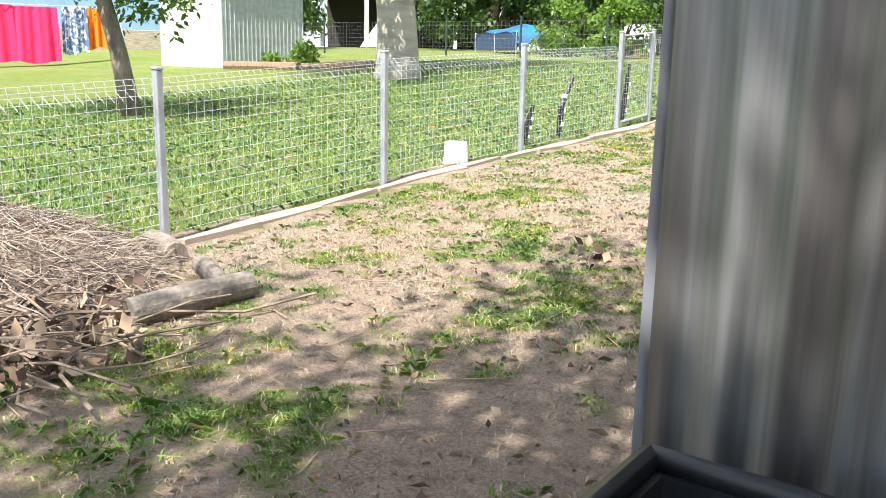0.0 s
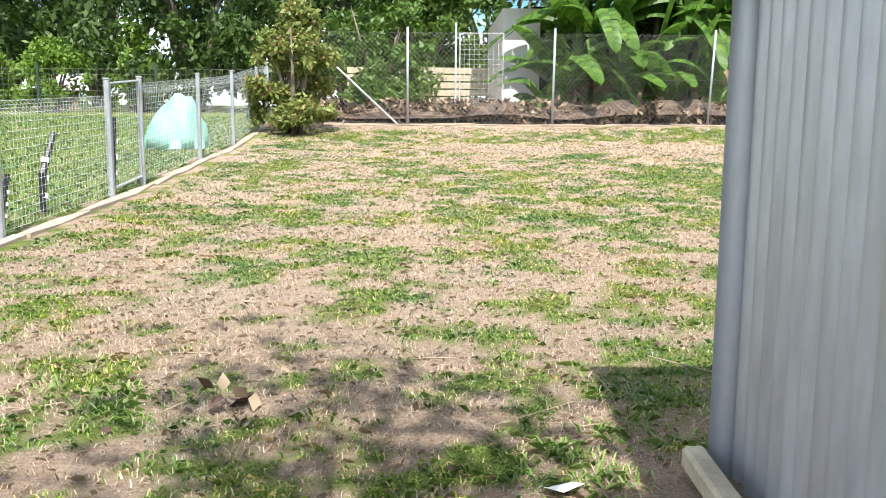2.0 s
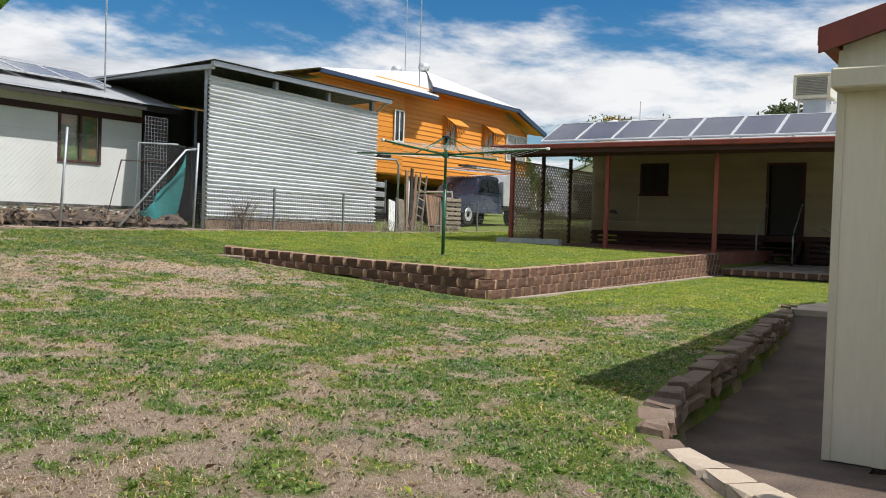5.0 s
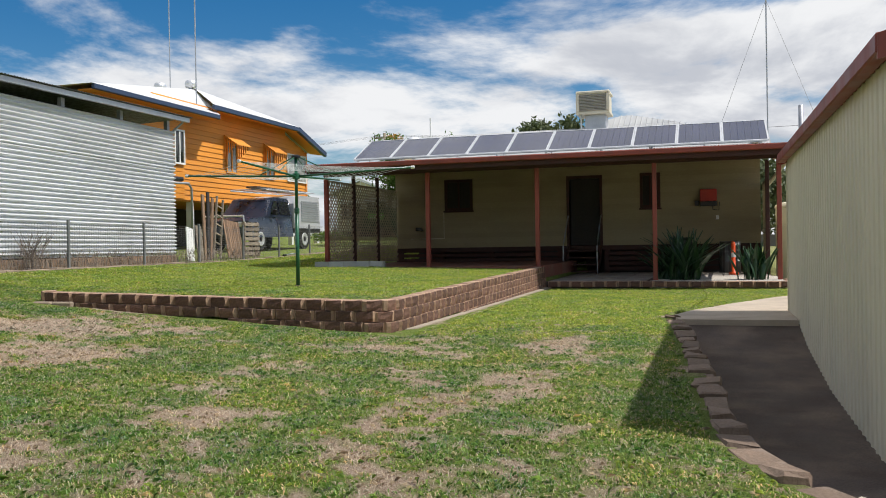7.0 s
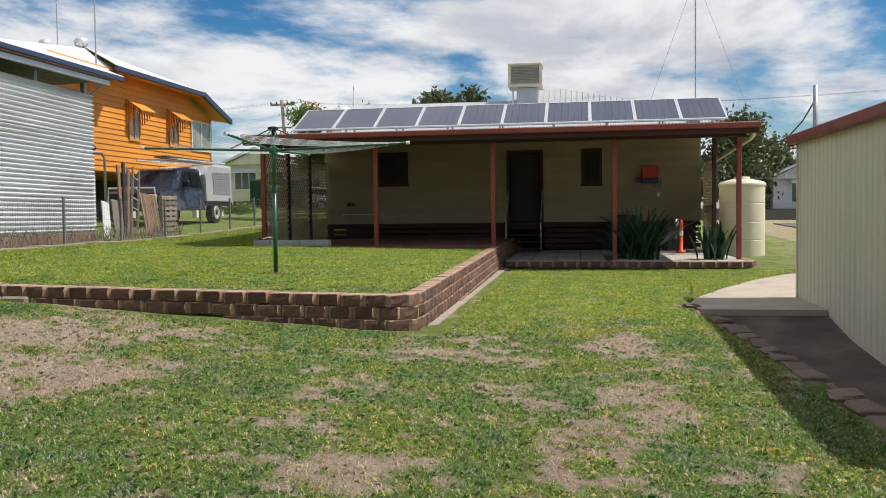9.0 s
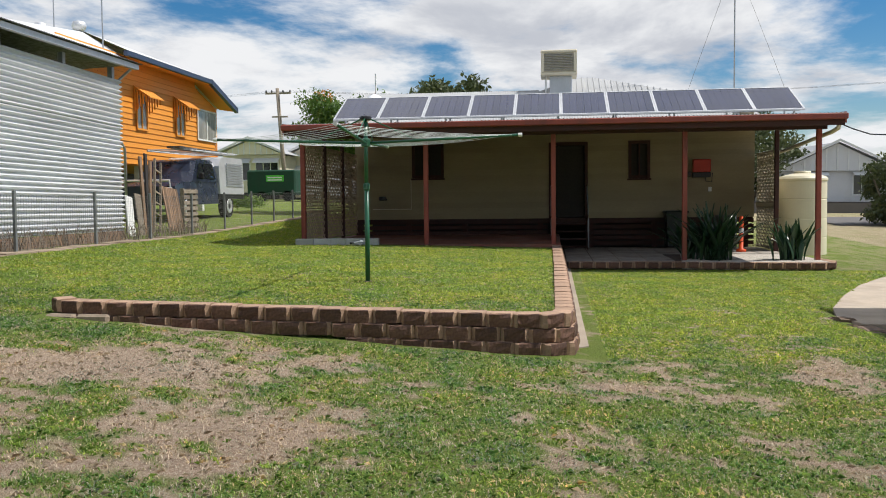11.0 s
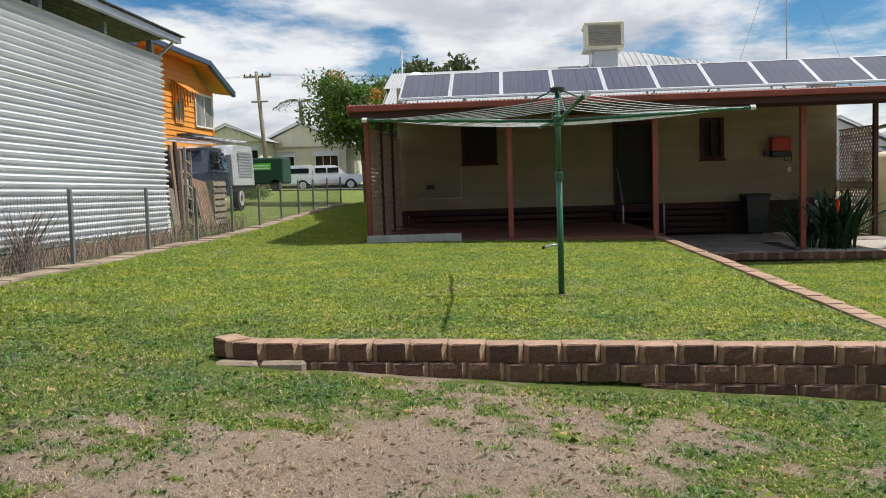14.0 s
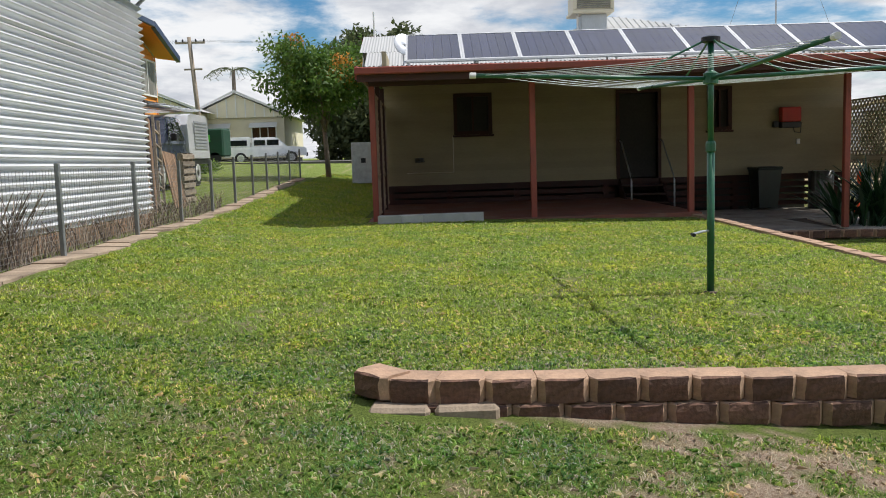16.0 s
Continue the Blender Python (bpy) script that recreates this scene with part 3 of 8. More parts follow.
def ground_material():
    m = bpy.data.materials.new("soil_and_turf")
    m.use_nodes = True
    n, l = m.node_tree.nodes, m.node_tree.links
    b = n["Principled BSDF"]
    co = n.new("ShaderNodeTexCoord")
    at = n.new("ShaderNodeAttribute")
    at.attribute_name = "grass_cover"

    def tex(s, d, rough=0.6):
        t = n.new("ShaderNodeTexNoise")
        t.inputs["Scale"].default_value, t.inputs["Detail"].default_value, t.inputs["Roughness"].default_value = s, d, rough
        l.new(co.outputs["Object"], t.inputs["Vector"])
        return t.outputs["Fac"]

    def rng(v, a, c, lo=0.0, hi=1.0):
        r = n.new("ShaderNodeMapRange")
        l.new(v, r.inputs["Value"])
        for k, x in (("From Min", a), ("From Max", c), ("To Min", lo), ("To Max", hi)):
            r.inputs[k].default_value = x
        return r.outputs["Result"]

    def mix(f, a, c, kind="MIX"):
        x = n.new("ShaderNodeMix")
        x.data_type, x.blend_type = "RGBA", kind
        for key, v in ((0, f), (6, a), (7, c)):
            if isinstance(v, float):
                x.inputs[key].default_value = v
            elif isinstance(v, tuple):
                x.inputs[key].default_value = (*v, 1)
            else:
                l.new(v, x.inputs[key])
        return x.outputs[2]

    soil = mix(rng(tex(1.1, 6), 0.35, 0.65), (0.30, 0.175, 0.112), (0.41, 0.275, 0.19))
    straw = mix(rng(tex(75, 8, 0.85), 0.40, 0.62), soil, (0.66, 0.55, 0.42))
    straw = mix(rng(tex(15, 6, 0.7), 0.52, 0.70, 0, 0.6), straw, (0.115, 0.072, 0.048))
    green = mix(rng(tex(70, 7, 0.8), 0.36, 0.64), (0.05, 0.085, 0.014), (0.29, 0.375, 0.085))
    green = mix(rng(tex(2.2, 5), 0.42, 0.68, 0, 0.45), green, (0.25, 0.26, 0.08))
    col = mix(rng(at.outputs["Fac"], 0.1, 0.85), straw, green)
    l.new(col, b.inputs["Base Color"])
    b.inputs["Roughness"].default_value = 0.95
    b.inputs["Specular IOR Level"].default_value = 0.15
    bp = n.new("ShaderNodeBump")
    bp.inputs["Strength"].default_value, bp.inputs["Distance"].default_value = 1.0, 0.04
    l.new(tex(55, 9, 0.8), bp.inputs["Height"])
    l.new(bp.outputs[0], b.inputs["Normal"])
    return m


gme.materials.append(ground_material())
ground = tagged(new("ground", gme), "sloping back yard of patchy green grass and bare brown soil", "ground", kind="structure")


def gz(x, y):
    return float(ground_z(x, y))


# ---- house: verandah, rear wall, roof ----
house = thing("house", "low cream weatherboard house with red trim, deep rear verandah and pale iron roof", "house", (23.8, 10, 0.6))
HI = Matrix.Translation((-23.8, -10, -0.6))


def hpart(name, mesh, material, label="", smooth=False, parent=None):
    """A part of the house, given in world metres."""
    mesh.v = [(x - 23.8, y - 10, z - 0.6) for x, y, z in mesh.v]
    return part(name, mesh, material, parent or house, label, smooth)


WX, WY0, WY1, WZ0, WZ1 = 23.8, 4.6, 15.5, 1.46, 3.9
holes = [(13.02, 13.82, 2.66, 3.52), (9.08, 9.98, 1.46, 3.46), (7.38, 7.86, 2.58, 3.5)]
board_h = 0.152
k = 0
while WZ0 + k * board_h < WZ1:
    z0, z1 = WZ0 + k * board_h, WZ0 + (k + 1) * board_h
    cuts = [(WY0, WY1)]
    for a, b, c, d in holes:
        if z1 > c + 0.02 and z0 < d - 0.02:
            cuts = [s for y0, y1 in cuts for s in ((y0, min(y1, a)), (max(y0, b), y1)) if s[1] - s[0] > 0.01]
    for y0, y1 in cuts:
        m = Mesh().add([(WX - 0.024, y0, z0), (WX - 0.024, y1, z0), (WX - 0.006, y1, z1 + 0.012), (WX - 0.006, y0, z1 + 0.012), (WX + 0.01, y0, z0), (WX + 0.01, y1, z0), (WX + 0.01, y1, z1 + 0.012), (WX + 0.01, y0, z1 + 0.012)], [(3, 2, 1, 0), (4, 5, 6, 7), (0, 1, 5, 4), (1, 2, 6, 5), (2, 3, 7, 6), (3, 0, 4, 7)])
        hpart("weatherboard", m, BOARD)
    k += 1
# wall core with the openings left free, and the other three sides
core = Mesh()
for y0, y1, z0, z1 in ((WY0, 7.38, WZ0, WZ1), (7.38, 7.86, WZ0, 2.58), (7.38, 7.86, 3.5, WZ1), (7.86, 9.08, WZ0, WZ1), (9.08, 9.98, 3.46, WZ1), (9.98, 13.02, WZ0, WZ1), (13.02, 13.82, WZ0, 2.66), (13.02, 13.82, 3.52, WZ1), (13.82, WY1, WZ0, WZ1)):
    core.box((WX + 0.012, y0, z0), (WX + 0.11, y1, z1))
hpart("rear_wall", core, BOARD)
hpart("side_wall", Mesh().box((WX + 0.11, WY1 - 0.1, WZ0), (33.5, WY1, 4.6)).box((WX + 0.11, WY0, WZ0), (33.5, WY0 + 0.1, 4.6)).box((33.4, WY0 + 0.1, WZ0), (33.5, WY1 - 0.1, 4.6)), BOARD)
hpart("house_floor", Mesh().box((WX + 0.02, WY0 + 0.02, WZ0 - 0.14), (33.45, WY1 - 0.02, WZ0)), DARKRED)
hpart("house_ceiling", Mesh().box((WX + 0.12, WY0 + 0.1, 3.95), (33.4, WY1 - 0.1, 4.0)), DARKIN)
# Added dark sheet: the gloom inside the rooms, put into colour.
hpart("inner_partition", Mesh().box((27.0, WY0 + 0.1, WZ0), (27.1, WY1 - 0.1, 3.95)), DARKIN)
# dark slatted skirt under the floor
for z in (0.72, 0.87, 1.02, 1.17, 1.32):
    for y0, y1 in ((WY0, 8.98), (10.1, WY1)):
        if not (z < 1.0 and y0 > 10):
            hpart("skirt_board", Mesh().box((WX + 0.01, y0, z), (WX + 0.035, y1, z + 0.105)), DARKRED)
# Added black sheet painting the shade under the floor.
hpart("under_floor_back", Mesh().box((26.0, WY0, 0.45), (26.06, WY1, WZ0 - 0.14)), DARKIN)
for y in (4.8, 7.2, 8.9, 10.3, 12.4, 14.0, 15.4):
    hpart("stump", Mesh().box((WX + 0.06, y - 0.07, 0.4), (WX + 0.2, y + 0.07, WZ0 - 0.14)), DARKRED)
# windows and door
for a, b, c, d in (holes[0], holes[2]):
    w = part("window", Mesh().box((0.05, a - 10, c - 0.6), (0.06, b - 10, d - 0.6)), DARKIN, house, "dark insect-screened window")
    fr = Mesh()
    for y0, y1, z0, z1 in ((a - 0.05, b + 0.05, c - 0.05, c + 0.03), (a - 0.05, b + 0.05, d - 0.03, d + 0.05), (a - 0.05, a + 0.03, c + 0.03, d - 0.03), (b - 0.03, b + 0.05, c + 0.03, d - 0.03), ((a + b) / 2 - 0.02, (a + b) / 2 + 0.02, c + 0.03, d - 0.03)):
        fr.box((-0.05, y0 - 10, z0 - 0.6), (0.045, y1 - 10, z1 - 0.6))
    part("window_frame", fr, DARKRED, w)
    part("window_sill", Mesh().chamfered((-0.09, a - 10.08, c - 0.70), (0.02, b - 9.92, c - 0.653), 0.008), DARKRED, w)
dm = Mesh()
for y0, y1, z0, z1 in ((9.0, 9.08, 1.46, 3.54), (9.98, 10.06, 1.46, 3.54), (9.08, 9.98, 3.46, 3.54)):
    dm.box((WX - 0.045, y0, z0), (WX + 0.09, y1, z1))
hpart("door_frame", dm, DARKRED)
hpart("door", Mesh().chamfered((WX + 0.09, 9.10, 1.48), (WX + 0.13, 9.96, 3.45), 0.006), DARKIN, "dark screen door, closed")
# back steps with handrails
steps = thing("back_steps", "dark red timber back steps with pale steel handrails", "steps", (23.7, 9.53, 0.6))
for i in range(4):
    part("tread", Mesh().chamfered((-0.27 * (i + 1), -0.48, 0.72 - 0.19 * i - 0.04), (-0.27 * i, 0.48, 0.72 - 0.19 * i), 0.006), DARKRED, steps)
for s in (-0.5, 0.46):
    part("stringer", Mesh().add([(0, s, 0.5), (0, s, 0.86), (-1.15, s, 0.1), (-1.15, s, 0.0), (-0.9, s, 0.0)] + [(0, s + 0.04, 0.5), (0, s + 0.04, 0.86), (-1.15, s + 0.04, 0.1), (-1.15, s + 0.04, 0.0), (-0.9, s + 0.04, 0.0)], [(0, 1, 2, 3, 4), (9, 8, 7, 6, 5)] + [(i, (i + 1) % 5 + 0, (i + 1) % 5 + 5, i + 5) for i in range(5)]), DARKRED, steps)
    part("handrail", Mesh().tube([(0.0, s, 1.75), (-0.15, s, 1.72), (-1.0, s, 0.98), (-1.12, s, 0.85), (-1.12, s, 0.05)], 0.019, 8), STEEL_POST, steps, smooth=True)
# verandah roof, posts, fascia
RX0, RZ0, RY0, RY1 = 17.68, 3.62, 4.2, 15.67


def roof_z(x):
    return RZ0 + (x - RX0) * 0.062


hpart("verandah_roof", Mesh().sheet((RX0 - 0.03, RY1, RZ0), (RX0 - 0.03, RY0, RZ0), (24.6, RY1, roof_z(24.6)), 0.076, 0.009, 5), ROOFG, "corrugated verandah roof sheet", smooth=True)
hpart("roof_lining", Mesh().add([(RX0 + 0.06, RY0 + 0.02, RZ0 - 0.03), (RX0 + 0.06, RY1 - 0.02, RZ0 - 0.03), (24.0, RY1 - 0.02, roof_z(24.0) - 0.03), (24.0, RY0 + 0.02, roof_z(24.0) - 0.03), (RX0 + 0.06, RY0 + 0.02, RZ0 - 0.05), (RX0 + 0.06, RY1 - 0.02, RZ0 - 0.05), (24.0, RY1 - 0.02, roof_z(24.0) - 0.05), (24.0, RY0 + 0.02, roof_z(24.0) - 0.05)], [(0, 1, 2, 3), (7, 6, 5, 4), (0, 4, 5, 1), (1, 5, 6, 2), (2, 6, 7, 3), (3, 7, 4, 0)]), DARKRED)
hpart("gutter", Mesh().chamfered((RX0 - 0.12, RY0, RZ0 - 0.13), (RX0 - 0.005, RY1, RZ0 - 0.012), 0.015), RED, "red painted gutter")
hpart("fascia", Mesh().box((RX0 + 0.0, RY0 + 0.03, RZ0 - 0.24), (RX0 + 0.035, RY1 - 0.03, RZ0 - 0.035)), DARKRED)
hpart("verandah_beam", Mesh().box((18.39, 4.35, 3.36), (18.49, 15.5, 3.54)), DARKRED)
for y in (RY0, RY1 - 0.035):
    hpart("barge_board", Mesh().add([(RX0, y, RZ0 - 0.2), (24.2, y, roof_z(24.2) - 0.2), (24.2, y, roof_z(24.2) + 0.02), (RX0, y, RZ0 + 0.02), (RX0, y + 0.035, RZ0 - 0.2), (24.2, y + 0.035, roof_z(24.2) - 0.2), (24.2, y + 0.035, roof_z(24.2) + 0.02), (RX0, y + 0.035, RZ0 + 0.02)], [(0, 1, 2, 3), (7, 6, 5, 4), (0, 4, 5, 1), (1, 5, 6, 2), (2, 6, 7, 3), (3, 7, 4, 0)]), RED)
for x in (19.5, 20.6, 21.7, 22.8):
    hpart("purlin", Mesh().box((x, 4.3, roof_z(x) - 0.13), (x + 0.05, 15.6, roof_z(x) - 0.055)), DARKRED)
for y in (4.5, 7.19, 9.93, 12.69, 15.45):
    zb = 1.02 if y > 9.8 else 0.66
    hpart("verandah_post", Mesh().chamfered((18.39, y - 0.05, zb), (18.49, y + 0.05, 3.37), 0.008), RED, "red painted verandah post")
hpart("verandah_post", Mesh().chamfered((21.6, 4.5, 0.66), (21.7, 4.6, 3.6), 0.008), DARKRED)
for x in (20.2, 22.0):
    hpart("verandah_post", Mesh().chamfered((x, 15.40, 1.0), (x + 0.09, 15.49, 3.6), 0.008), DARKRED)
# main roof: a low hip, then a higher hip behind
hpart("main_roof", Mesh().sheet((24.4, 16.0, roof_z(24.4) + 0.02), (24.4, 4.2, roof_z(24.4) + 0.02), (26.6, 16.0, 4.9), 0.076, 0.009, 4).sheet((26.6, 16.2, 4.9), (26.6, 10.4, 4.9), (28.6, 16.2, 5.58), 0.076, 0.009, 4), ROOFW, "pale corrugated iron roof", smooth=True)
ribs = []
hip = Mesh().sheet((26.6, 10.4, 4.9), (26.6, 4.2, 4.9), (27.2, 10.4, 5.02), 0.076, 0.009, 4).add([(27.2, 11.6, 5.02), (29.9, 9.0, 6.12), (29.9, 8.6, 6.12), (27.2, 4.2, 4.9), (33.6, 4.2, 4.9), (33.6, 11.6, 5.0)], [(0, 3, 2, 1), (2, 3, 4), (1, 2, 4, 5), (0, 1, 5)])
for y in np.arange(4.6, 11.5, 0.19):
    # standing ribs up the hip slope
    r = 1 - (8.6 - y) / 4.4 if y < 8.6 else (1 if y < 9.0 else 1 - (y - 9.0) / 2.6)
    r = max(r, 0.02)
    a, b = Vector((27.2, y, 4.9 + 0.12 * (y - 4.2) / 7.4 + 0.005)), Vector((27.2 + 2.7 * r, y, 4.93 + 1.19 * r))
    ribs.append((a, b))
hpart("roof_hip", hip, ROOFW)
for a, b in ribs:
    hpart("roof_rib", Mesh().tube([a, b], 0.022, 5), ROOFW)
hpart("roof_side", Mesh().add([(24.3, 16.0, 4.05), (28.5, 16.2, 5.5), (33.5, 16.2, 5.5), (33.5, 16.0, 4.3), (28.5, 10.4, 5.56), (33.5, 10.4, 5.5)], [(0, 3, 2, 1), (1, 2, 5, 4)]), ROOFW)
hpart("roof_end_fascia", Mesh().box((28.45, 11.0, 5.32), (28.5, 16.25, 5.5)).box((24.3, 16.0, 4.0), (33.5, 16.05, 4.16)), RED)


# ---- verandah things ----
tagged(house, "cream weatherboard house with red-trimmed verandah and pale iron roof")
patio = single("patio_slab", Mesh().slab([(18.3, 9.78), (23.78, 9.78), (23.78, 15.6), (18.3, 15.6)], 0.6, 1.025), PATIO, "worn red painted concrete verandah slab", "patio", kind="structure")
paving = thing("paving", "grey and tan flagged patio behind a block edging", "paving", (18.2, 4.2, 0.6), kind="structure")
part("paving_bed", Mesh().slab([(0.05, 0.3), (5.58, 0.3), (5.58, 5.55), (0.05, 5.55)], -0.1, 0.045), CONC_DIRT_SHADE, paving)
for i in range(9):
    for j in range(9):
        if i < 4 and j < 5:
            continue
        s = random.Random(i * 10 + j)
        part("flagstone", Mesh().chamfered((0.12 + i * 0.6, 0.34 + j * 0.57, 0.02), (0.12 + i * 0.6 + 0.58, 0.34 + j * 0.57 + 0.55, 0.06 + s.uniform(-0.004, 0.004)), 0.008), PAVER, paving)
gravel = single("gravel_bed", Mesh().slab([(17.75, 4.45), (20.4, 4.45), (20.4, 7.0), (18.0, 7.3)], 0.5, 0.665), GRAVEL, "white gravel garden bed behind block edging", "gravel", kind="stuff")


def block_mesh(seed, w=0.264, h=0.128, d=0.19):
    """A split-face retaining block: smooth bevelled cheeks and a rough broken front; its front looks along -y.

    Returns corners, faces, and for each face whether it is split (1) or cast smooth (0)."""
    r = random.Random(seed)
    xs = [-w / 2, -w / 2 + 0.032, -w / 4, 0.0, w / 4, w / 2 - 0.032, w / 2]
    zs = [0, h * 0.3, h * 0.66, h * 0.92, h]
    n = len(xs)
    verts, faces, split = [], [], []
    for z in zs:
        for i, x in enumerate(xs):
            cheek = i in (0, n - 1)
            y = 0.036 if cheek else r.uniform(-0.014, 0.004)
            if z == 0:
                y += 0.006
            if z == h:
                y += 0.014
            verts.append((x + (0 if cheek else r.uniform(-0.006, 0.006)), y, z - (r.uniform(0, 0.005) if z == h and not cheek else 0)))
    for j in range(len(zs) - 1):
        for i in range(n - 1):
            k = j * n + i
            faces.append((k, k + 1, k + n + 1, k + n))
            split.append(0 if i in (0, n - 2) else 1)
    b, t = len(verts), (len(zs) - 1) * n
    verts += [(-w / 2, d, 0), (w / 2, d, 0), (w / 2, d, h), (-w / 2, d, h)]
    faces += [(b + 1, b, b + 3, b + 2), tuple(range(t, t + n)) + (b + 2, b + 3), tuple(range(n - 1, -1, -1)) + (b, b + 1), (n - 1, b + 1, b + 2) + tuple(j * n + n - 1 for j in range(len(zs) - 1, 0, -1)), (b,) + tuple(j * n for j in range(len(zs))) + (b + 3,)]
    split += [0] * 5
    return verts, faces, split


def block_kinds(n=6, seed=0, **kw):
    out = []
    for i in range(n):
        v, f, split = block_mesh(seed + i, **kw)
        # Slot 0 is the sunlit tone, slot 1 the shaded front tone.
        me = Mesh().add(v, f).data("block", BLOCK_SUNLIT)
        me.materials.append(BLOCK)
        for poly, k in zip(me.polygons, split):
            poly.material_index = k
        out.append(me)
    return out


BLOCK_KINDS = block_kinds(9)


def along(points, step, start=0.0):
    """Places and headings at even steps along a line of points."""
    pts = [Vector(p) for p in points]
    out, need = [], start
    for a, b in zip(pts, pts[1:]):
        seg = (b - a).length
        while need <= seg:
            out.append((a + (b - a) * (need / seg), math.degrees(math.atan2((b - a).y, (b - a).x))))
            need += step
        need -= seg
    return out


wall_line = [(7.86, 15.02), (7.70, 14.88), (7.62, 14.6), (7.60, 14.25), (7.59, 12.0), (7.60, 10.15), (7.66, 9.90), (7.82, 9.74), (8.1, 9.70), (13.0, 9.71), (18.38, 9.75)]
rwall = thing("retaining_wall", "low retaining wall of brown split-face concrete blocks", "retaining wall", (7.6, 9.7, 0.5), kind="structure")
r = random.Random(5)
for course in range(5):
    line = [Vector((x, y, 0)) for x, y in wall_line]
    for p, a in along(line, 0.268, 0.134 * (1 + course % 2)):
        nrm = Vector((math.sin(radians(a)), -math.cos(radians(a)), 0))
        q = p + nrm * (0.018 * course - 0.02)
        top = 0.905 + 0.023 * (min(p.y, 15) - 9.8) + max(0, p.x - 8.2) * 0.0095
        z = top - 0.132 * (course + 1)
        if z + 0.10 < float(land(q.x + nrm.x * 0.1, q.y + nrm.y * 0.1)):
            continue
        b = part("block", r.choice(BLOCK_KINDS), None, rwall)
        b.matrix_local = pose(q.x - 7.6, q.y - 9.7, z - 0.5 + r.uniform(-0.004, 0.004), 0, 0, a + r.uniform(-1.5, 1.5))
        if len(rwall.children) > 296:
            break
single("wall_footing", Mesh().slab([(8.25, 9.58), (18.2, 9.58), (18.2, 9.72), (8.15, 9.68)], 0.4, lambda x, y: float(land(x, y)) + 0.015), CONC, "pale concrete footing strip along the block wall", "footing", kind="structure")
single("lawn_core", Mesh().slab([(7.80, 10.0), (8.2, 9.84), (18.3, 9.86), (18.3, 11.0), (7.80, 11.0)], 0.45, lambda x, y: float(upper(x, y)) - 0.03), CONC_DIRT_SHADE, "packed soil behind the block wall", "soil", kind="structure")
for i, (x, y, t, w) in enumerate(((7.665, 14.40, 90, 0.33), (7.675, 14.74, 84, 0.32))):
    m = Mesh().chamfered((-w / 2, -0.12, 0), (w / 2, 0.12, 0.10), 0.022)
    b = part("base_block", m, CONC_WORN, rwall, "worn pale base block, half sunk in the soil")
    b.matrix_local = pose(x - 7.6, y - 9.7, 0.282, 2, 0, t)
# edging blocks of the patio bed
bedge = thing("bed_edging", "single course of brown block edging round the patio bed", "edging", (18, 7, 0.5), kind="structure")
for p, a in along([Vector((17.98, 9.62, 0)), Vector((17.93, 7.4, 0)), Vector((17.72, 5.6, 0)), Vector((17.62, 4.65, 0)), Vector((17.75, 4.35, 0)), Vector((18.2, 4.2, 0)), Vector((19.2, 4.2, 0))], 0.268, 0.13):
    b = part("block", r.choice(BLOCK_KINDS), None, bedge)
    b.matrix_local = pose(p.x - 18, p.y - 7, 0.03 + r.uniform(-0.004, 0.004), 0, 0, a)
# grey cement blocks on the grass by the verandah
cement = Mesh().chamfered((-0.195, -0.09, 0), (0.195, 0.1, 0.17), 0.006)
cement_me = cement.data("cement_block", CEMENT)
for i in range(5):
    b = new("cement_block", cement_me)
    b.matrix_world = pose(17.62 + 0.035 * i, 15.18 - 0.395 * i * 0.86, 1.02, 0, 0, 90 + r.uniform(-3, 3))
    tagged(b, "loose grey cement block lying on the grass", "block", "row of cement blocks")


def lattice(parent, x0, x1, y, z0, z1, material, pitch=0.112, width=0.048):
    """Two layers of diagonal laths between x0 and x1, z0 and z1, in the plane of y."""
    w, h = x1 - x0, z1 - z0
    for layer, sign in ((0, 1), (1, -1)):
        step = pitch * 1.414
        s = -h
        while s < w + (0 if sign > 0 else h):
            a, b = (s, 0), (s + h, h)
            lo, hi = max(0, -s), min(h, w - s)
            s += step
            if hi - lo < 0.02:
                continue
            p, q = (a[0] + lo, lo), (a[0] + hi, hi)
            if sign < 0:
                p, q = (w - p[0], p[1]), (w - q[0], q[1])
            d = width * 0.707
            yy = y + layer * 0.009
            v = [(x0 + p[0] - d * 0.5, z0 + p[1] + d * 0.5 * sign), (x0 + p[0] + d * 0.5, z0 + p[1] - d * 0.5 * sign), (x0 + q[0] + d * 0.5, z0 + q[1] - d * 0.5 * sign), (x0 + q[0] - d * 0.5, z0 + q[1] + d * 0.5 * sign)]
            part("lath", Mesh().add([(px, yy, pz) for px, pz in v] + [(px, yy + 0.008, pz) for px, pz in v], [(0, 1, 2, 3), (7, 6, 5, 4), (0, 4, 5, 1), (1, 5, 6, 2), (2, 6, 7, 3), (3, 7, 4, 0)]), material, parent)
    for a, b in (((x0, z0 - 0.04), (x1, z0)), ((x0, z1), (x1, z1 + 0.04))):
        part("frame_rail", Mesh().box((a[0], y - 0.012, a[1]), (b[0], y + 0.028, b[1])), material, parent)


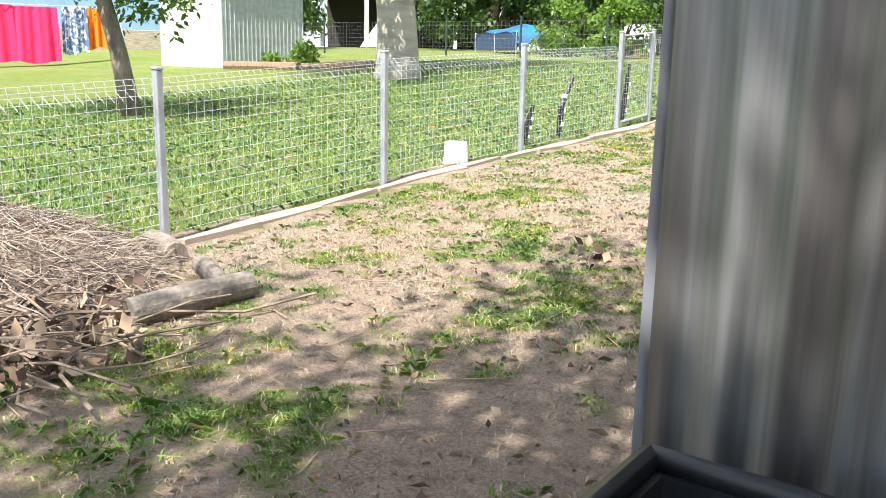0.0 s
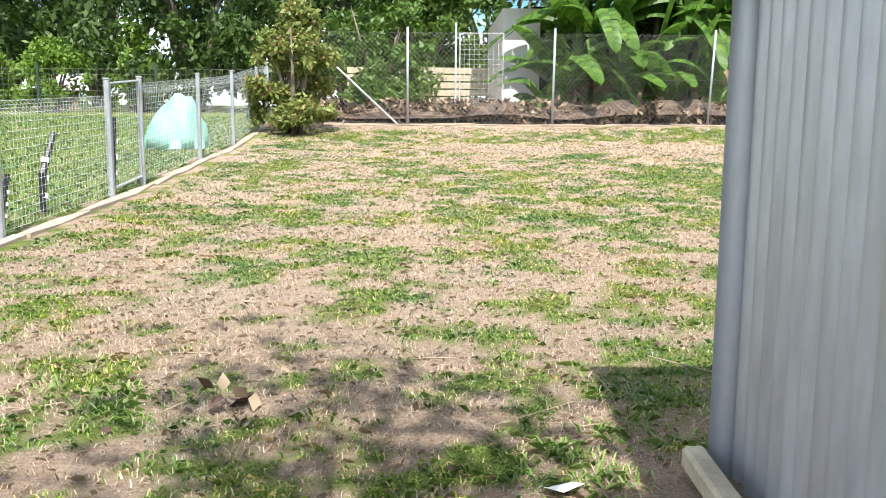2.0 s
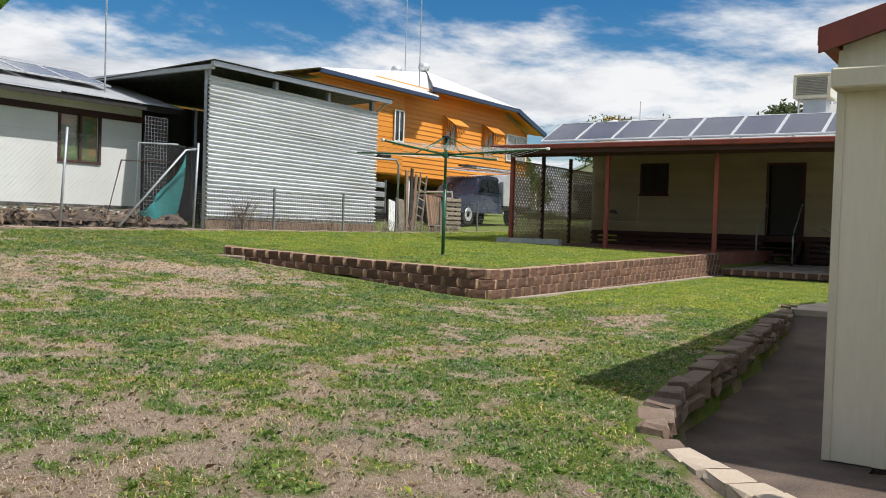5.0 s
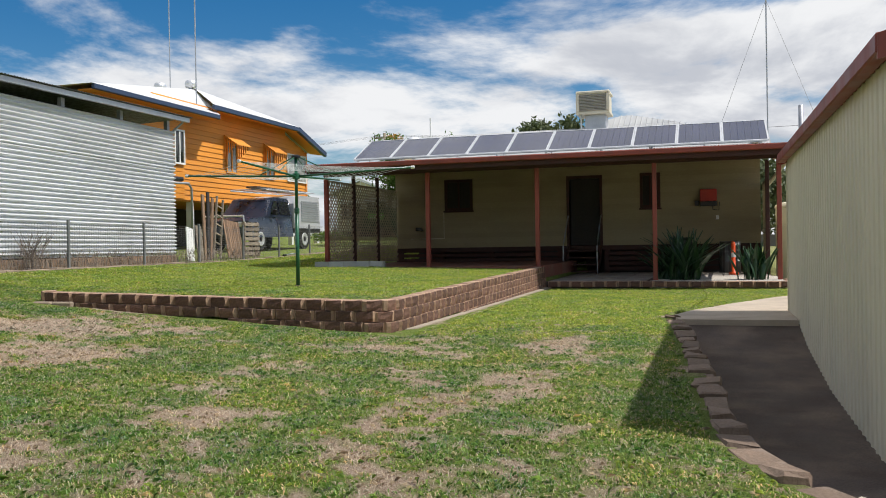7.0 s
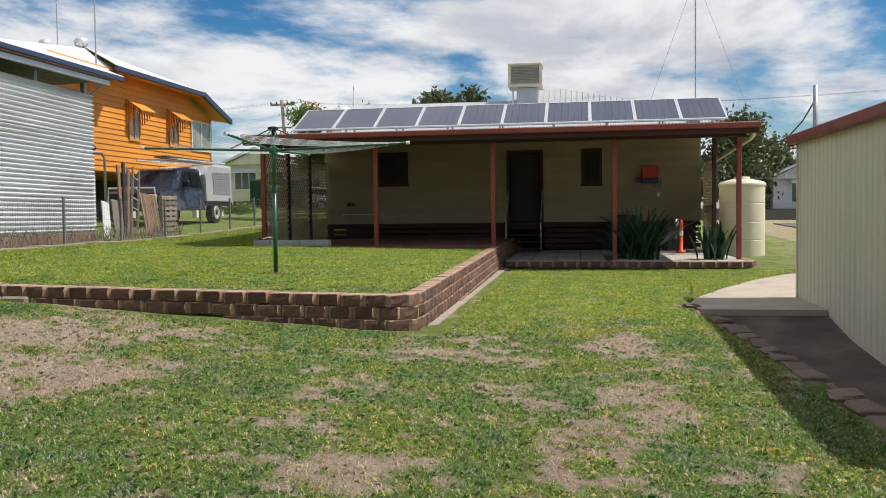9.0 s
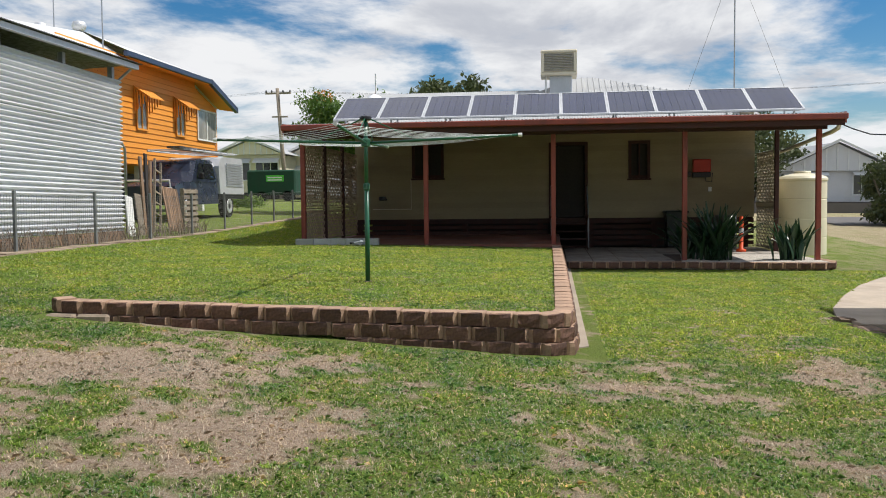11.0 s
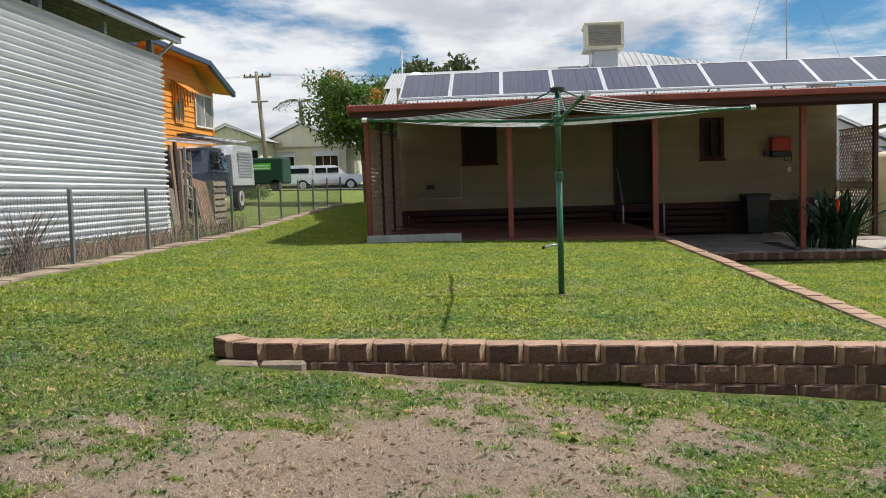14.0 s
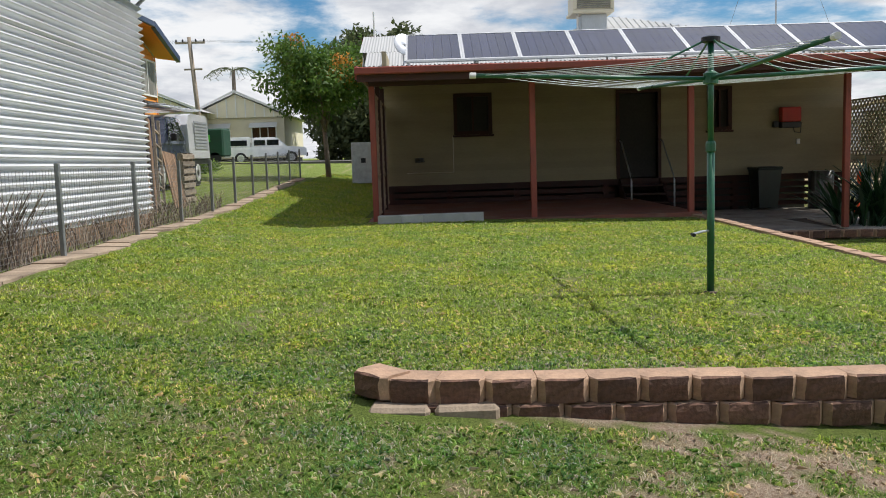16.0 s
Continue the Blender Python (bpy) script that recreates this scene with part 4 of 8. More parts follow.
screen = thing("lattice_screen", "brown timber lattice screen closing the verandah end", "lattice screen", (0, 0, 0))
for x0, x1 in ((18.52, 20.18), (20.32, 21.98), (22.12, 23.74)):
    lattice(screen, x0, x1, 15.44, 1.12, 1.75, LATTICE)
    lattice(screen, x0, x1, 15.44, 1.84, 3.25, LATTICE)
screen2 = thing("lattice_screen", "pale sunlit lattice screen beside the patio bed", "lattice screen", (0, 0, 0))
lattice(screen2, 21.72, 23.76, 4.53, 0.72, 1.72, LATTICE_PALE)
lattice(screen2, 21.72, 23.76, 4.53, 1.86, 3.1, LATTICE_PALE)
part("mid_rail", Mesh().chamfered((21.72, 4.50, 1.745), (23.76, 4.56, 1.835), 0.006), CREAM_TRIM, screen2, "cream painted rail")
part("down_pipe", Mesh().tube([(17.75, 4.32, 3.40), (17.8, 4.32, 3.33), (18.1, 4.34, 3.28), (23.7, 4.5, 2.95)], 0.045, 8), CREAM_TRIM, house and screen2, "cream down pipe", smooth=True)

# solar panels on tilted rails
rack = thing("solar_rack", "aluminium rails under a row of solar panels", "rack", (18.9, 10, 3.7))
for t in (0.2, 1.1):
    part("rail", Mesh().chamfered((t * 0.9, -5.3, 0.02 + t * 0.44), (t * 0.9 + 0.04, 4.9, 0.06 + t * 0.44), 0.004), ALU, rack)
for y in np.arange(-5.2, 5.0, 1.25):
    part("foot", Mesh().box((0.2, y, -0.0), (0.24, y + 0.04, 0.13)), ALU, rack)
    part("strut", Mesh().box((1.0, y, 0.03), (1.04, y + 0.04, 0.52)), ALU, rack)
panel_tilt = math.degrees(math.atan2(0.62, 1.30))
pm = Mesh()
for a, b in (((0, 0, 0), (1.44, 0.035, 0.035)), ((0, 0.98, 0), (1.44, 1.015, 0.035)), ((0, 0.035, 0), (0.035, 0.98, 0.035)), ((1.405, 0.035, 0), (1.44, 0.98, 0.035))):
    pm.box(a, b)
frame_me = pm.data("panel_frame", ALU)
cell_me = Mesh().box((0.036, 0.036, 0.012), (1.404, 0.036 + 0.1530, 0.028)).data("cell_strip", SOLAR)
back_me = Mesh().box((0.036, 0.036, 0.006), (1.404, 0.98, 0.011)).data("backing_sheet", WHITE_P)
for i in range(10):
    pn = thing("solar_module", "dark blue solar panel in a silver frame on the verandah roof", "solar panel", group="row of solar panels")
    for nm, me in (("panel_frame", frame_me), ("backing_sheet", back_me)):
        part(nm, me, None, pn)
    for k in range(6):
        part("cell_strip", cell_me, None, pn).location.y = k * 0.1573
    pn.matrix_world = pose(18.88, 4.66 + 1.02 * i, 3.80, 0, -panel_tilt, 0)

# evaporative cooler on the roof
cooler = thing("evaporative_cooler", "cream louvred evaporative cooler on a metal roof duct", "air cooler", (28.4, 9.75, 5.3))
part("duct", Mesh().chamfered((-0.3, -0.42, -0.3), (0.4, 0.3, 0.66), 0.02), GALV, cooler)
part("cabinet", Mesh().chamfered((-0.55, -0.58, 0.66), (0.6, 0.58, 0.76), 0.02).chamfered((-0.55, -0.58, 1.36), (0.6, 0.58, 1.46), 0.03).box((-0.5, -0.53, 0.76), (0.55, 0.53, 1.36)), CREAM_TRIM, cooler)
for i in range(11):
    part("louvre", Mesh().box((-0.555, -0.46, 0.79 + i * 0.051), (-0.50, 0.46, 0.79 + i * 0.051 + 0.028)), surface("louvre_grey", (0.33, 0.31, 0.26), 0.6) if i == 0 else bpy.data.materials["louvre_grey"], cooler)
for y in (-0.57, 0.47):
    part("corner_post", Mesh().box((-0.56, y, 0.76), (-0.46, y + 0.1, 1.36)), CREAM_TRIM, cooler)
part("leg_pipe", Mesh().tube([(-0.35, 0.42, -0.25), (-0.35, 0.42, 0.66)], 0.03, 8), WHITE_P, cooler, smooth=True)

mast = thing("aerial_mast", "tall thin steel aerial mast with guy wires", "aerial", (29.4, 4.03, 5.5))
part("pole", Mesh().tube([(0, 0, -0.6), (0, 0, 7.5)], 0.024, 6), STEEL_POST, mast)
part("guy_wire", Mesh().tube([(0, 0, 4.2), (-0.3, 1.6, -0.2)], 0.006, 3), WIRE_DARK, mast)
part("guy_wire", Mesh().tube([(0, 0, 4.2), (-0.3, -1.6, -0.2)], 0.006, 3), WIRE_DARK, mast)
dish = thing("satellite_dish", "small grey satellite dish on the roof edge", "satellite dish", (24.3, 15.0, 4.3))
part("mount", Mesh().tube([(0, 0, -0.2), (0, 0, 0.35), (-0.08, 0, 0.42)], 0.02, 6), STEEL_POST, dish)
part("reflector", Mesh().lathe([(0.02, 0), (0.15, 0.02), (0.27, 0.07), (0.28, 0.075), (0.27, 0.085), (0.02, 0.02)], n=18), GALV, dish, smooth=True).matrix_local = pose(-0.1, 0, 0.45, 0, -70, 30)
vent = single("roof_pipe", Mesh().tube([(28.8, 15.9, 5.4), (28.8, 15.9, 6.3)], 0.03, 8), WHITE_P, "thin white vent pipe on the roof", "pipe")

inverter = thing("solar_inverter", "red and black solar inverter box on the rear wall", "inverter", (23.74, 6.0, 2.55))
part("case", Mesh().chamfered((-0.2, -0.23, 0.12), (-0.0, 0.23, 0.46), 0.02), RED_BOX, inverter)
part("lower_case", Mesh().chamfered((-0.19, -0.23, -0.02), (-0.0, 0.23, 0.117), 0.015), BLACK_P, inverter)
part("switch_box", Mesh().chamfered((-0.1, 0.26, 0.0), (0, 0.38, 0.14), 0.01), BLACK_P, inverter)
part("cable", Mesh().tube([(-0.06, -0.1, 0.0), (-0.06, -0.12, -0.12), (-0.03, -0.28, -0.14), (-0.02, -0.3, 0.1)], 0.012, 6), BLACK_P, inverter)
tap = thing("garden_tap", "dark hose tap fitting on the weatherboards", "tap", (23.74, 14.7, 2.0))
part("bracket", Mesh().chamfered((-0.05, -0.12, 0), (0, 0.1, 0.05), 0.01), BLACK_P, tap)
part("reel", Mesh().lathe([(0.03, -0.05), (0.1, -0.04), (0.1, 0.04), (0.03, 0.05)], (-0.1, 0, 0.06), 12), BLACK_P, tap)
conduit = single("wall_conduit", Mesh().tube([(23.75, 13.9, 2.6), (23.75, 13.9, 1.75), (23.75, 15.0, 1.75)], 0.012, 6), CREAM_TRIM, "thin cream conduit on the weatherboards", "conduit")
socket = single("meter_plate", Mesh().chamfered((23.72, 5.72, 2.15), (23.76, 5.80, 2.27), 0.005), WHITE_P, "small white power socket on the wall", "socket")

wheelie = thing("wheelie_bin", "dark wheelie bin standing against the house wall", "wheelie bin", (23.3, 6.72, 0.66))


def bin_body(w0, d0, w1, d1, h):
    v = [(-d0, -w0, 0.06), (d0, -w0, 0.06), (d0, w0, 0.06), (-d0, w0, 0.06), (-d1, -w1, h), (d1, -w1, h), (d1, w1, h), (-d1, w1, h)]
    return Mesh().add(v, [(3, 2, 1, 0), (4, 5, 6, 7), (0, 1, 5, 4), (1, 2, 6, 5), (2, 3, 7, 6), (3, 0, 4, 7)])


part("body", bin_body(0.21, 0.24, 0.27, 0.31, 0.92), DARK_P, wheelie)
part("lid", Mesh().chamfered((-0.35, -0.3, 0.92), (0.33, 0.3, 0.99), 0.025), DARK_P, wheelie)
part("handle", Mesh().tube([(0.36, -0.24, 0.93), (0.40, -0.24, 0.95), (0.40, 0.24, 0.95), (0.36, 0.24, 0.93)], 0.016, 6), DARK_P, wheelie)
for s in (-0.25, 0.21):
    part("wheel", Mesh().tube([(0.25, s, 0.1), (0.25, s + 0.05, 0.1)], 0.1, 14), RUBBER, wheelie)
drum = thing("steel_drum", "grey steel drum beside the patio bed", "drum", (23.2, 5.45, 0.66))
part("shell", Mesh().lathe([(0.27, 0), (0.28, 0.01), (0.275, 0.28), (0.285, 0.3), (0.275, 0.32), (0.275, 0.56), (0.285, 0.58), (0.275, 0.6), (0.28, 0.86), (0.26, 0.86)], n=20), GALV_OLD, drum, smooth=True)
bollard = thing("warning_post", "orange plastic warning post with a white band", "bollard", (21.5, 5.40, 0.66))
part("post", Mesh().lathe([(0.12, 0), (0.12, 0.05), (0.055, 0.08), (0.055, 0.78), (0.04, 0.86), (0.0, 0.87)], n=16), SAFETY, bollard, smooth=True)
part("band", Mesh().lathe([(0.057, 0.45), (0.057, 0.57)], n=16), WHITE_P, bollard)

tank = thing("water_tank", "cream ribbed plastic rainwater tank on the grass", "water tank", (22.5, 3.72, 0.5))
rings = [(0.565, 0), (0.565, 0.02), (0.58, 0.04)]
for z in (0.45, 0.92, 1.4):
    rings += [(0.58, z - 0.03), (0.58, z), (0.572, z + 0.012), (0.572, z + 0.03), (0.58, z + 0.042), (0.58, z + 0.07)]
rings += [(0.58, 1.84), (0.58, 1.86), (0.60, 1.88), (0.60, 1.93), (0.54, 1.99), (0.26, 2.06), (0.0, 2.08)]
part("barrel", Mesh().lathe(rings, n=64), TANKC, tank)
part("inlet_lid", Mesh().lathe([(0.2, 2.03), (0.2, 2.12), (0.0, 2.13)], n=18), TANKC, tank, smooth=True)


def strap_plant(name, label, at, n, height, seed, spread=0.55):
    """A clump of stiff pointed strap leaves rising from the ground."""
    t = thing(name, label, "plant", at)
    rr = random.Random(seed)
    for i in range(n):
        a = rr.uniform(0, 2 * math.pi)
        lean = rr.uniform(0.05, 1.0) ** 1.2 * spread
        h = height * rr.uniform(0.55, 1.05)
        w = rr.uniform(0.03, 0.065)
        base = Vector((rr.gauss(0, 0.13), rr.gauss(0, 0.13), 0))
        d = Vector((math.cos(a), math.sin(a), 0))
        side = Vector((-d.y, d.x, 0))
        v, f = [], []
        for k in range(7):
            s = k / 6
            c = base + d * (lean * h * s ** 1.6) + Vector((0, 0, h * (s - 0.22 * lean * s * s)))
            ww = w * (0.35 + 1.1 * s if s < 0.55 else 0.955 * (1 - ((s - 0.55) / 0.45) ** 1.7)) + 0.002
            v += [c - side * ww, c + d * (-0.02 - 0.2 * ww), c + side * ww]
        for k in range(6):
            f += [(3 * k, 3 * k + 1, 3 * k + 4, 3 * k + 3), (3 * k + 1, 3 * k + 2, 3 * k + 5, 3 * k + 4)]
        part("leaf", Mesh().add(v, f), STRAP, t, smooth=True)
    return t


strap_plant("strap_leaf_plant", "large dark green strap-leaved clump by a verandah post", (18.55, 6.55, 0.64), 85, 1.25, 3, 1.15)
strap_plant("strap_leaf_plant", "smaller upright strap-leaved clump in white gravel", (18.45, 4.98, 0.64), 40, 0.9, 8, 0.7)
strap_plant("strap_leaf_plant", "dark green strap-leaved clump by a verandah post", (18.95, 6.95, 0.64), 34, 0.95, 13, 1.2)

# ---- rotary clothes line ----
hoist = thing("clothes_line", "green rotary clothes line standing on the raised lawn", "clothes line", (10.34, 12.25, 0.945))
part("pole", Mesh().tube([(0, 0, -0.05), (0, 0, 1.2)], 0.031, 12), GREEN_PAINT, hoist, smooth=True)
part("inner_pole", Mesh().tube([(0, 0, 1.2), (0, 0, 2.06)], 0.025, 12), GREEN_PAINT, hoist, smooth=True)
part("collar", Mesh().lathe([(0.034, 1.16), (0.042, 1.17), (0.042, 1.23), (0.034, 1.25)], n=12), GREEN_PAINT, hoist)
part("hub", Mesh().lathe([(0.03, 1.70), (0.06, 1.71), (0.06, 1.79), (0.03, 1.81)], n=14), GREEN_PAINT, hoist)
part("cap", Mesh().lathe([(0.05, 2.03), (0.075, 2.04), (0.075, 2.075), (0.03, 2.09)], n=14), BLACK_P, hoist)
winder = part("winder", Mesh().tube([(0, 0, 0.52), (-0.05, 0.08, 0.52), (-0.06, 0.17, 0.5)], 0.011, 6), STEEL_POST, hoist)
part("grip", Mesh().tube([(-0.06, 0.17, 0.5), (-0.14, 0.18, 0.5)], 0.016, 8), BLACK_P, winder)
part("base_socket", Mesh().lathe([(0.06, -0.03), (0.055, 0.015), (0.035, 0.02)], n=14), CONC_DIRT_SHADE, hoist)
AR = 1.9
arm_dirs = [Vector((math.cos(a), math.sin(a), 0)) for a in (radians(-87 + 90 * i) for i in range(4))]
for d in arm_dirs:
    side = Vector((-d.y, d.x, 0))
    arm = part("arm", Mesh().tube([d * 0.05 + Vector((0, 0, 1.75)), d * AR + Vector((0, 0, 1.82))], 0.017, 8), GREEN_PAINT, hoist, smooth=True)
    part("end_cap", Mesh().tube([d * AR + Vector((0, 0, 1.82)), d * (AR + 0.05) + Vector((0, 0, 1.822))], 0.024, 8), WHITE_P, arm)
    part("stay", Mesh().tube([d * 0.05 + Vector((0, 0, 2.05)), d * 0.62 + Vector((0, 0, 1.79))], 0.009, 6), GREEN_PAINT, hoist)
for i in range(7):
    rr = 0.82 + i * 0.17
    pts = []
    for k in range(4):
        a, b = arm_dirs[k] * rr, arm_dirs[(k + 1) % 4] * rr
        for s in (0, 0.25, 0.5, 0.75):
            pts.append(a * (1 - s) + b * s + Vector((0, 0, 1.775 + 0.025 * rr - 0.03 * math.sin(math.pi * s) * rr / AR)))
    pts.append(pts[0])
    part("line", Mesh().tube(pts, 0.0024, 4, False), CORD, hoist)

# ---- garage, path and edging ----
garage = thing("garage", "cream ribbed sheet garage with dark red gutter and barge", "garage", (0, 0, 0))
AX0, AX1, AY0, AY1, AZ0, AZ1 = 3.85, 11.6, -1.6, 4.88, 0.04, 2.72


def ribbed(m, a, b, c, pitch=0.19):
    """Trapezoid-ribbed cladding, like corrugated sheet with flat pans."""
    a, b, c = Vector(a), Vector(b), Vector(c)
    w = (b - a).length
    u, up = (b - a) / w, c - a
    nrm = u.cross(up).normalized()
    prof, s = [(0, 0)], 0.0
    while s < w - pitch:
        prof += [(s + pitch * 0.70, 0), (s + pitch * 0.76, 0.012), (s + pitch * 0.90, 0.012), (s + pitch * 0.96, 0)]
        s += pitch
    prof.append((w, 0))
    v = []
    for x, h in prof:
        v += [a + u * x + nrm * h, a + u * x + up + nrm * h]
    m.add(v, [(2 * i, 2 * i + 2, 2 * i + 3, 2 * i + 1) for i in range(len(prof) - 1)])
    return m


part("side_cladding", ribbed(Mesh(), (AX1, AY1, AZ0), (AX0, AY1, AZ0), (AX1, AY1, AZ1)), CREAM, garage)
part("end_cladding", ribbed(Mesh(), (AX0, AY1, AZ0), (AX0, AY0, AZ0), (AX0, AY1, AZ1), 0.38), CREAM, garage)
for x, face in ((AX0, (0, 1, 2)), (AX1, (2, 1, 0))):
    part("gable_cladding", Mesh().add([(x, AY1, AZ1), (x, AY0, AZ1), (x, (AY0 + AY1) / 2, AZ1 + 1.0)], [face]), CREAM, garage)
part("far_cladding", ribbed(Mesh(), (AX1, AY0, AZ0), (AX1, AY1, AZ0), (AX1, AY0, AZ1)).box((AX0 + 0.01, AY0, AZ0), (AX1 - 0.01, AY0 + 0.05, AZ1)), CREAM, garage)
part("inner_frame", Mesh().box((AX0 + 0.03, AY1 - 0.07, AZ0), (AX1 - 0.03, AY1 - 0.03, AZ1 - 0.02)).box((AX0 + 0.03, AY0 + 0.06, AZ0), (AX0 + 0.06, AY1 - 0.08, AZ1 - 0.02)), GALV, garage)
ym = (AY0 + AY1) / 2
part("roof", Mesh().sheet((AX1 + 0.12, AY1 + 0.1, AZ1 + 0.03), (AX0 - 0.12, AY1 + 0.1, AZ1 + 0.03), (AX1 + 0.12, ym, AZ1 + 1.06), 0.076, 0.009, 4).sheet((AX0 - 0.12, AY0 - 0.1, AZ1 + 0.03), (AX1 + 0.12, AY0 - 0.1, AZ1 + 0.03), (AX0 - 0.12, ym, AZ1 + 1.06), 0.076, 0.009, 4), RED, garage, smooth=True)
part("gutter", Mesh().chamfered((AX0 - 0.14, AY1 + 0.015, AZ1 - 0.02), (AX1 + 0.14, AY1 + 0.13, AZ1 + 0.11), 0.012), RED, garage, "dark red gutter")
for x in (AX0 - 0.15, AX1 + 0.12):
    part("barge", Mesh().add([(x, AY1 + 0.12, AZ1 - 0.06), (x, ym, AZ1 + 0.96), (x, ym, AZ1 + 1.12), (x, AY1 + 0.12, AZ1 + 0.10), (x + 0.03, AY1 + 0.12, AZ1 - 0.06), (x + 0.03, ym, AZ1 + 0.96), (x + 0.03, ym, AZ1 + 1.12), (x + 0.03, AY1 + 0.12, AZ1 + 0.10)], [(0, 3, 2, 1), (4, 5, 6, 7), (0, 4, 7, 3), (1, 2, 6, 5), (3, 7, 6, 2), (0, 1, 5, 4)]), RED, garage)
part("end_flashing", Mesh().chamfered((AX0 - 0.20, AY0, AZ1 - 0.30), (AX0 - 0.015, AY1 + 0.03, AZ1 - 0.17), 0.012), CREAM_TRIM, garage, "cream boxed rail across the garage end")
for x, y in ((AX0 - 0.012, AY1 - 0.03), (AX1 - 0.03, AY1 - 0.03)):
    part("corner_flashing", Mesh().box((x, y, AZ0), (x + 0.05, y + 0.05, AZ1 - 0.03)), CREAM_TRIM, garage)
part("floor_slab", Mesh().box((AX0 + 0.02, AY0 + 0.02, -0.25), (AX1 - 0.02, AY1 - 0.02, AZ0 + 0.02)), CONC_DIRT_SHADE, garage)

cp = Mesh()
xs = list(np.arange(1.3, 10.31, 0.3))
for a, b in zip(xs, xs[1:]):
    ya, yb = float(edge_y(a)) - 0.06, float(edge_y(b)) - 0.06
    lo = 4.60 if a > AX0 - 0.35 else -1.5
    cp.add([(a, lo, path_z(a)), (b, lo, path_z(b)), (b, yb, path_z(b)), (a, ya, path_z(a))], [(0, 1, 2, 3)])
# Path colour holds stains plus some of the garage's shade.
single("garage_path", cp, CONC_DIRT_SHADE, "stained concrete path beside the garage, its colour darkened for shade", "path", kind="structure")
single("apron", Mesh().slab(APRON, 0.1, lambda x, y: 0.505), CONC_PALE, "pale concrete driveway apron with a crack line", "driveway", kind="structure")


def stone_mesh(seed, sx, sy, sz):
    """A rough-hewn stone: a chamfered block pushed out of true."""
    rr = random.Random(seed)
    m = Mesh().chamfered((-sx / 2, -sy / 2, 0), (sx / 2, sy / 2, sz), min(sx, sy, sz) * 0.16)
    m.v = [(x + rr.uniform(-0.018, 0.018), y + rr.uniform(-0.018, 0.018), z + rr.uniform(-0.012, 0.012)) for x, y, z in m.v]
    return m


edging = thing("stone_edging", "uneven pale stone and block edging between lawn and path", "edging", (5, 6, 0.2), kind="structure")
line = [Vector((x, float(edge_y(x)), 0)) for x in np.arange(2.35, 10.5, 0.3)]
for i, (p, a) in enumerate(along(line, 0.37, 0.1)):
    rr = random.Random(i + 70)
    low = i < 6
    for lev in range(2 if p.x < 9.5 else 1):
        top = float(land(p.x, p.y)) + (0.035 if p.x > 2.6 else 0.01) - lev * 0.11 + rr.uniform(-0.02, 0.03)
        b = part("stone", stone_mesh(i * 3 + lev, 0.37 * rr.uniform(0.75, 1.05), 0.21 * rr.uniform(0.8, 1.15), 0.105 * rr.uniform(0.8, 1.15)), STONE, edging)
        b.matrix_local = pose(p.x - 5, p.y - 6, top - 0.115 - 0.2, rr.uniform(-4, 4), rr.uniform(-5, 5), a + rr.uniform(-7, 7))
for i in range(6):
    b = part("white_block", stone_mesh(200 + i, 0.17, 0.2, 0.1), CONC_PALE, edging, "pale cement edging block")
    b.matrix_local = pose(2.30 - 0.13 * i - 5, 5.30 - 0.15 * i - 6, float(land(2.2, 5.4)) - 0.08 - 0.2, 0, 0, 52)

# ---- first shed, bin and sleepers beside it ----
shed = thing("iron_shed", "weathered galvanised corrugated iron shed", "shed", (-0.42, 3.8, 0.1))
SX, SY0, SY1, SZ1 = -0.453, 1.16, 3.84, 1.72


def spart(name, m, mat, label="", smooth=False):
    m.v = [(x + 0.42, y - 3.8, z - 0.1) for x, y, z in m.v]
    return part(name, m, mat, shed, label, smooth)


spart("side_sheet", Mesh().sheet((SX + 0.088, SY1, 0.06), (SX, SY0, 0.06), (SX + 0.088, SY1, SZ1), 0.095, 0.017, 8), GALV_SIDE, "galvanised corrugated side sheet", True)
# The end sheet's darkness and streaks are partly painted shade and reflection.
spart("end_sheet", Mesh().sheet((SX, SY0, 0.0), (1.9, SY0, 0.0), (SX, SY0, 2.1), 0.085, 0.010, 8), GALV_OLD, "weathered end sheet with tree shade and reflected streaks in its colour", True)
spart("far_end_sheet", Mesh().sheet((1.9, SY1, 0.06), (SX, SY1, 0.06), (1.9, SY1, SZ1), 0.105, 0.011, 5), GALV, "", True)
spart("back_sheet", Mesh().sheet((1.9, SY0, 0.06), (1.9, SY1, 0.06), (1.9, SY0, 1.9), 0.105, 0.011, 5), GALV, "", True)
spart("shed_roof", Mesh().sheet((SX - 0.05, SY1 + 0.05, SZ1 + 0.02), (SX - 0.05, SY0 - 0.06, 2.13), (1.95, SY1 + 0.05, SZ1 + 0.02), 0.105, 0.011, 5), GALV_OLD, "", True)
for i, (a, b) in enumerate(((3.86, 2.55), (2.5, 1.3))):
    sl = single("timber_sleeper", Mesh().chamfered((-0.075, b, 0), (-0.0, a, 0.075), 0.012), LATTICE_PALE, "weathered timber sleeper along the shed base", "sleeper")
    sl.matrix_world = pose(-0.46, 0, 0.06, 2.3, 0, 0)
tub = thing("black_bin", "open black plastic bin beside the shed end", "bin", (-0.12, 0.79, 0.0), 0)
v0, v1 = [(-0.2, -0.2), (0.2, -0.2), (0.2, 0.2), (-0.2, 0.2)], [(-0.27, -0.24), (0.27, -0.24), (0.27, 0.24), (-0.27, 0.24)]
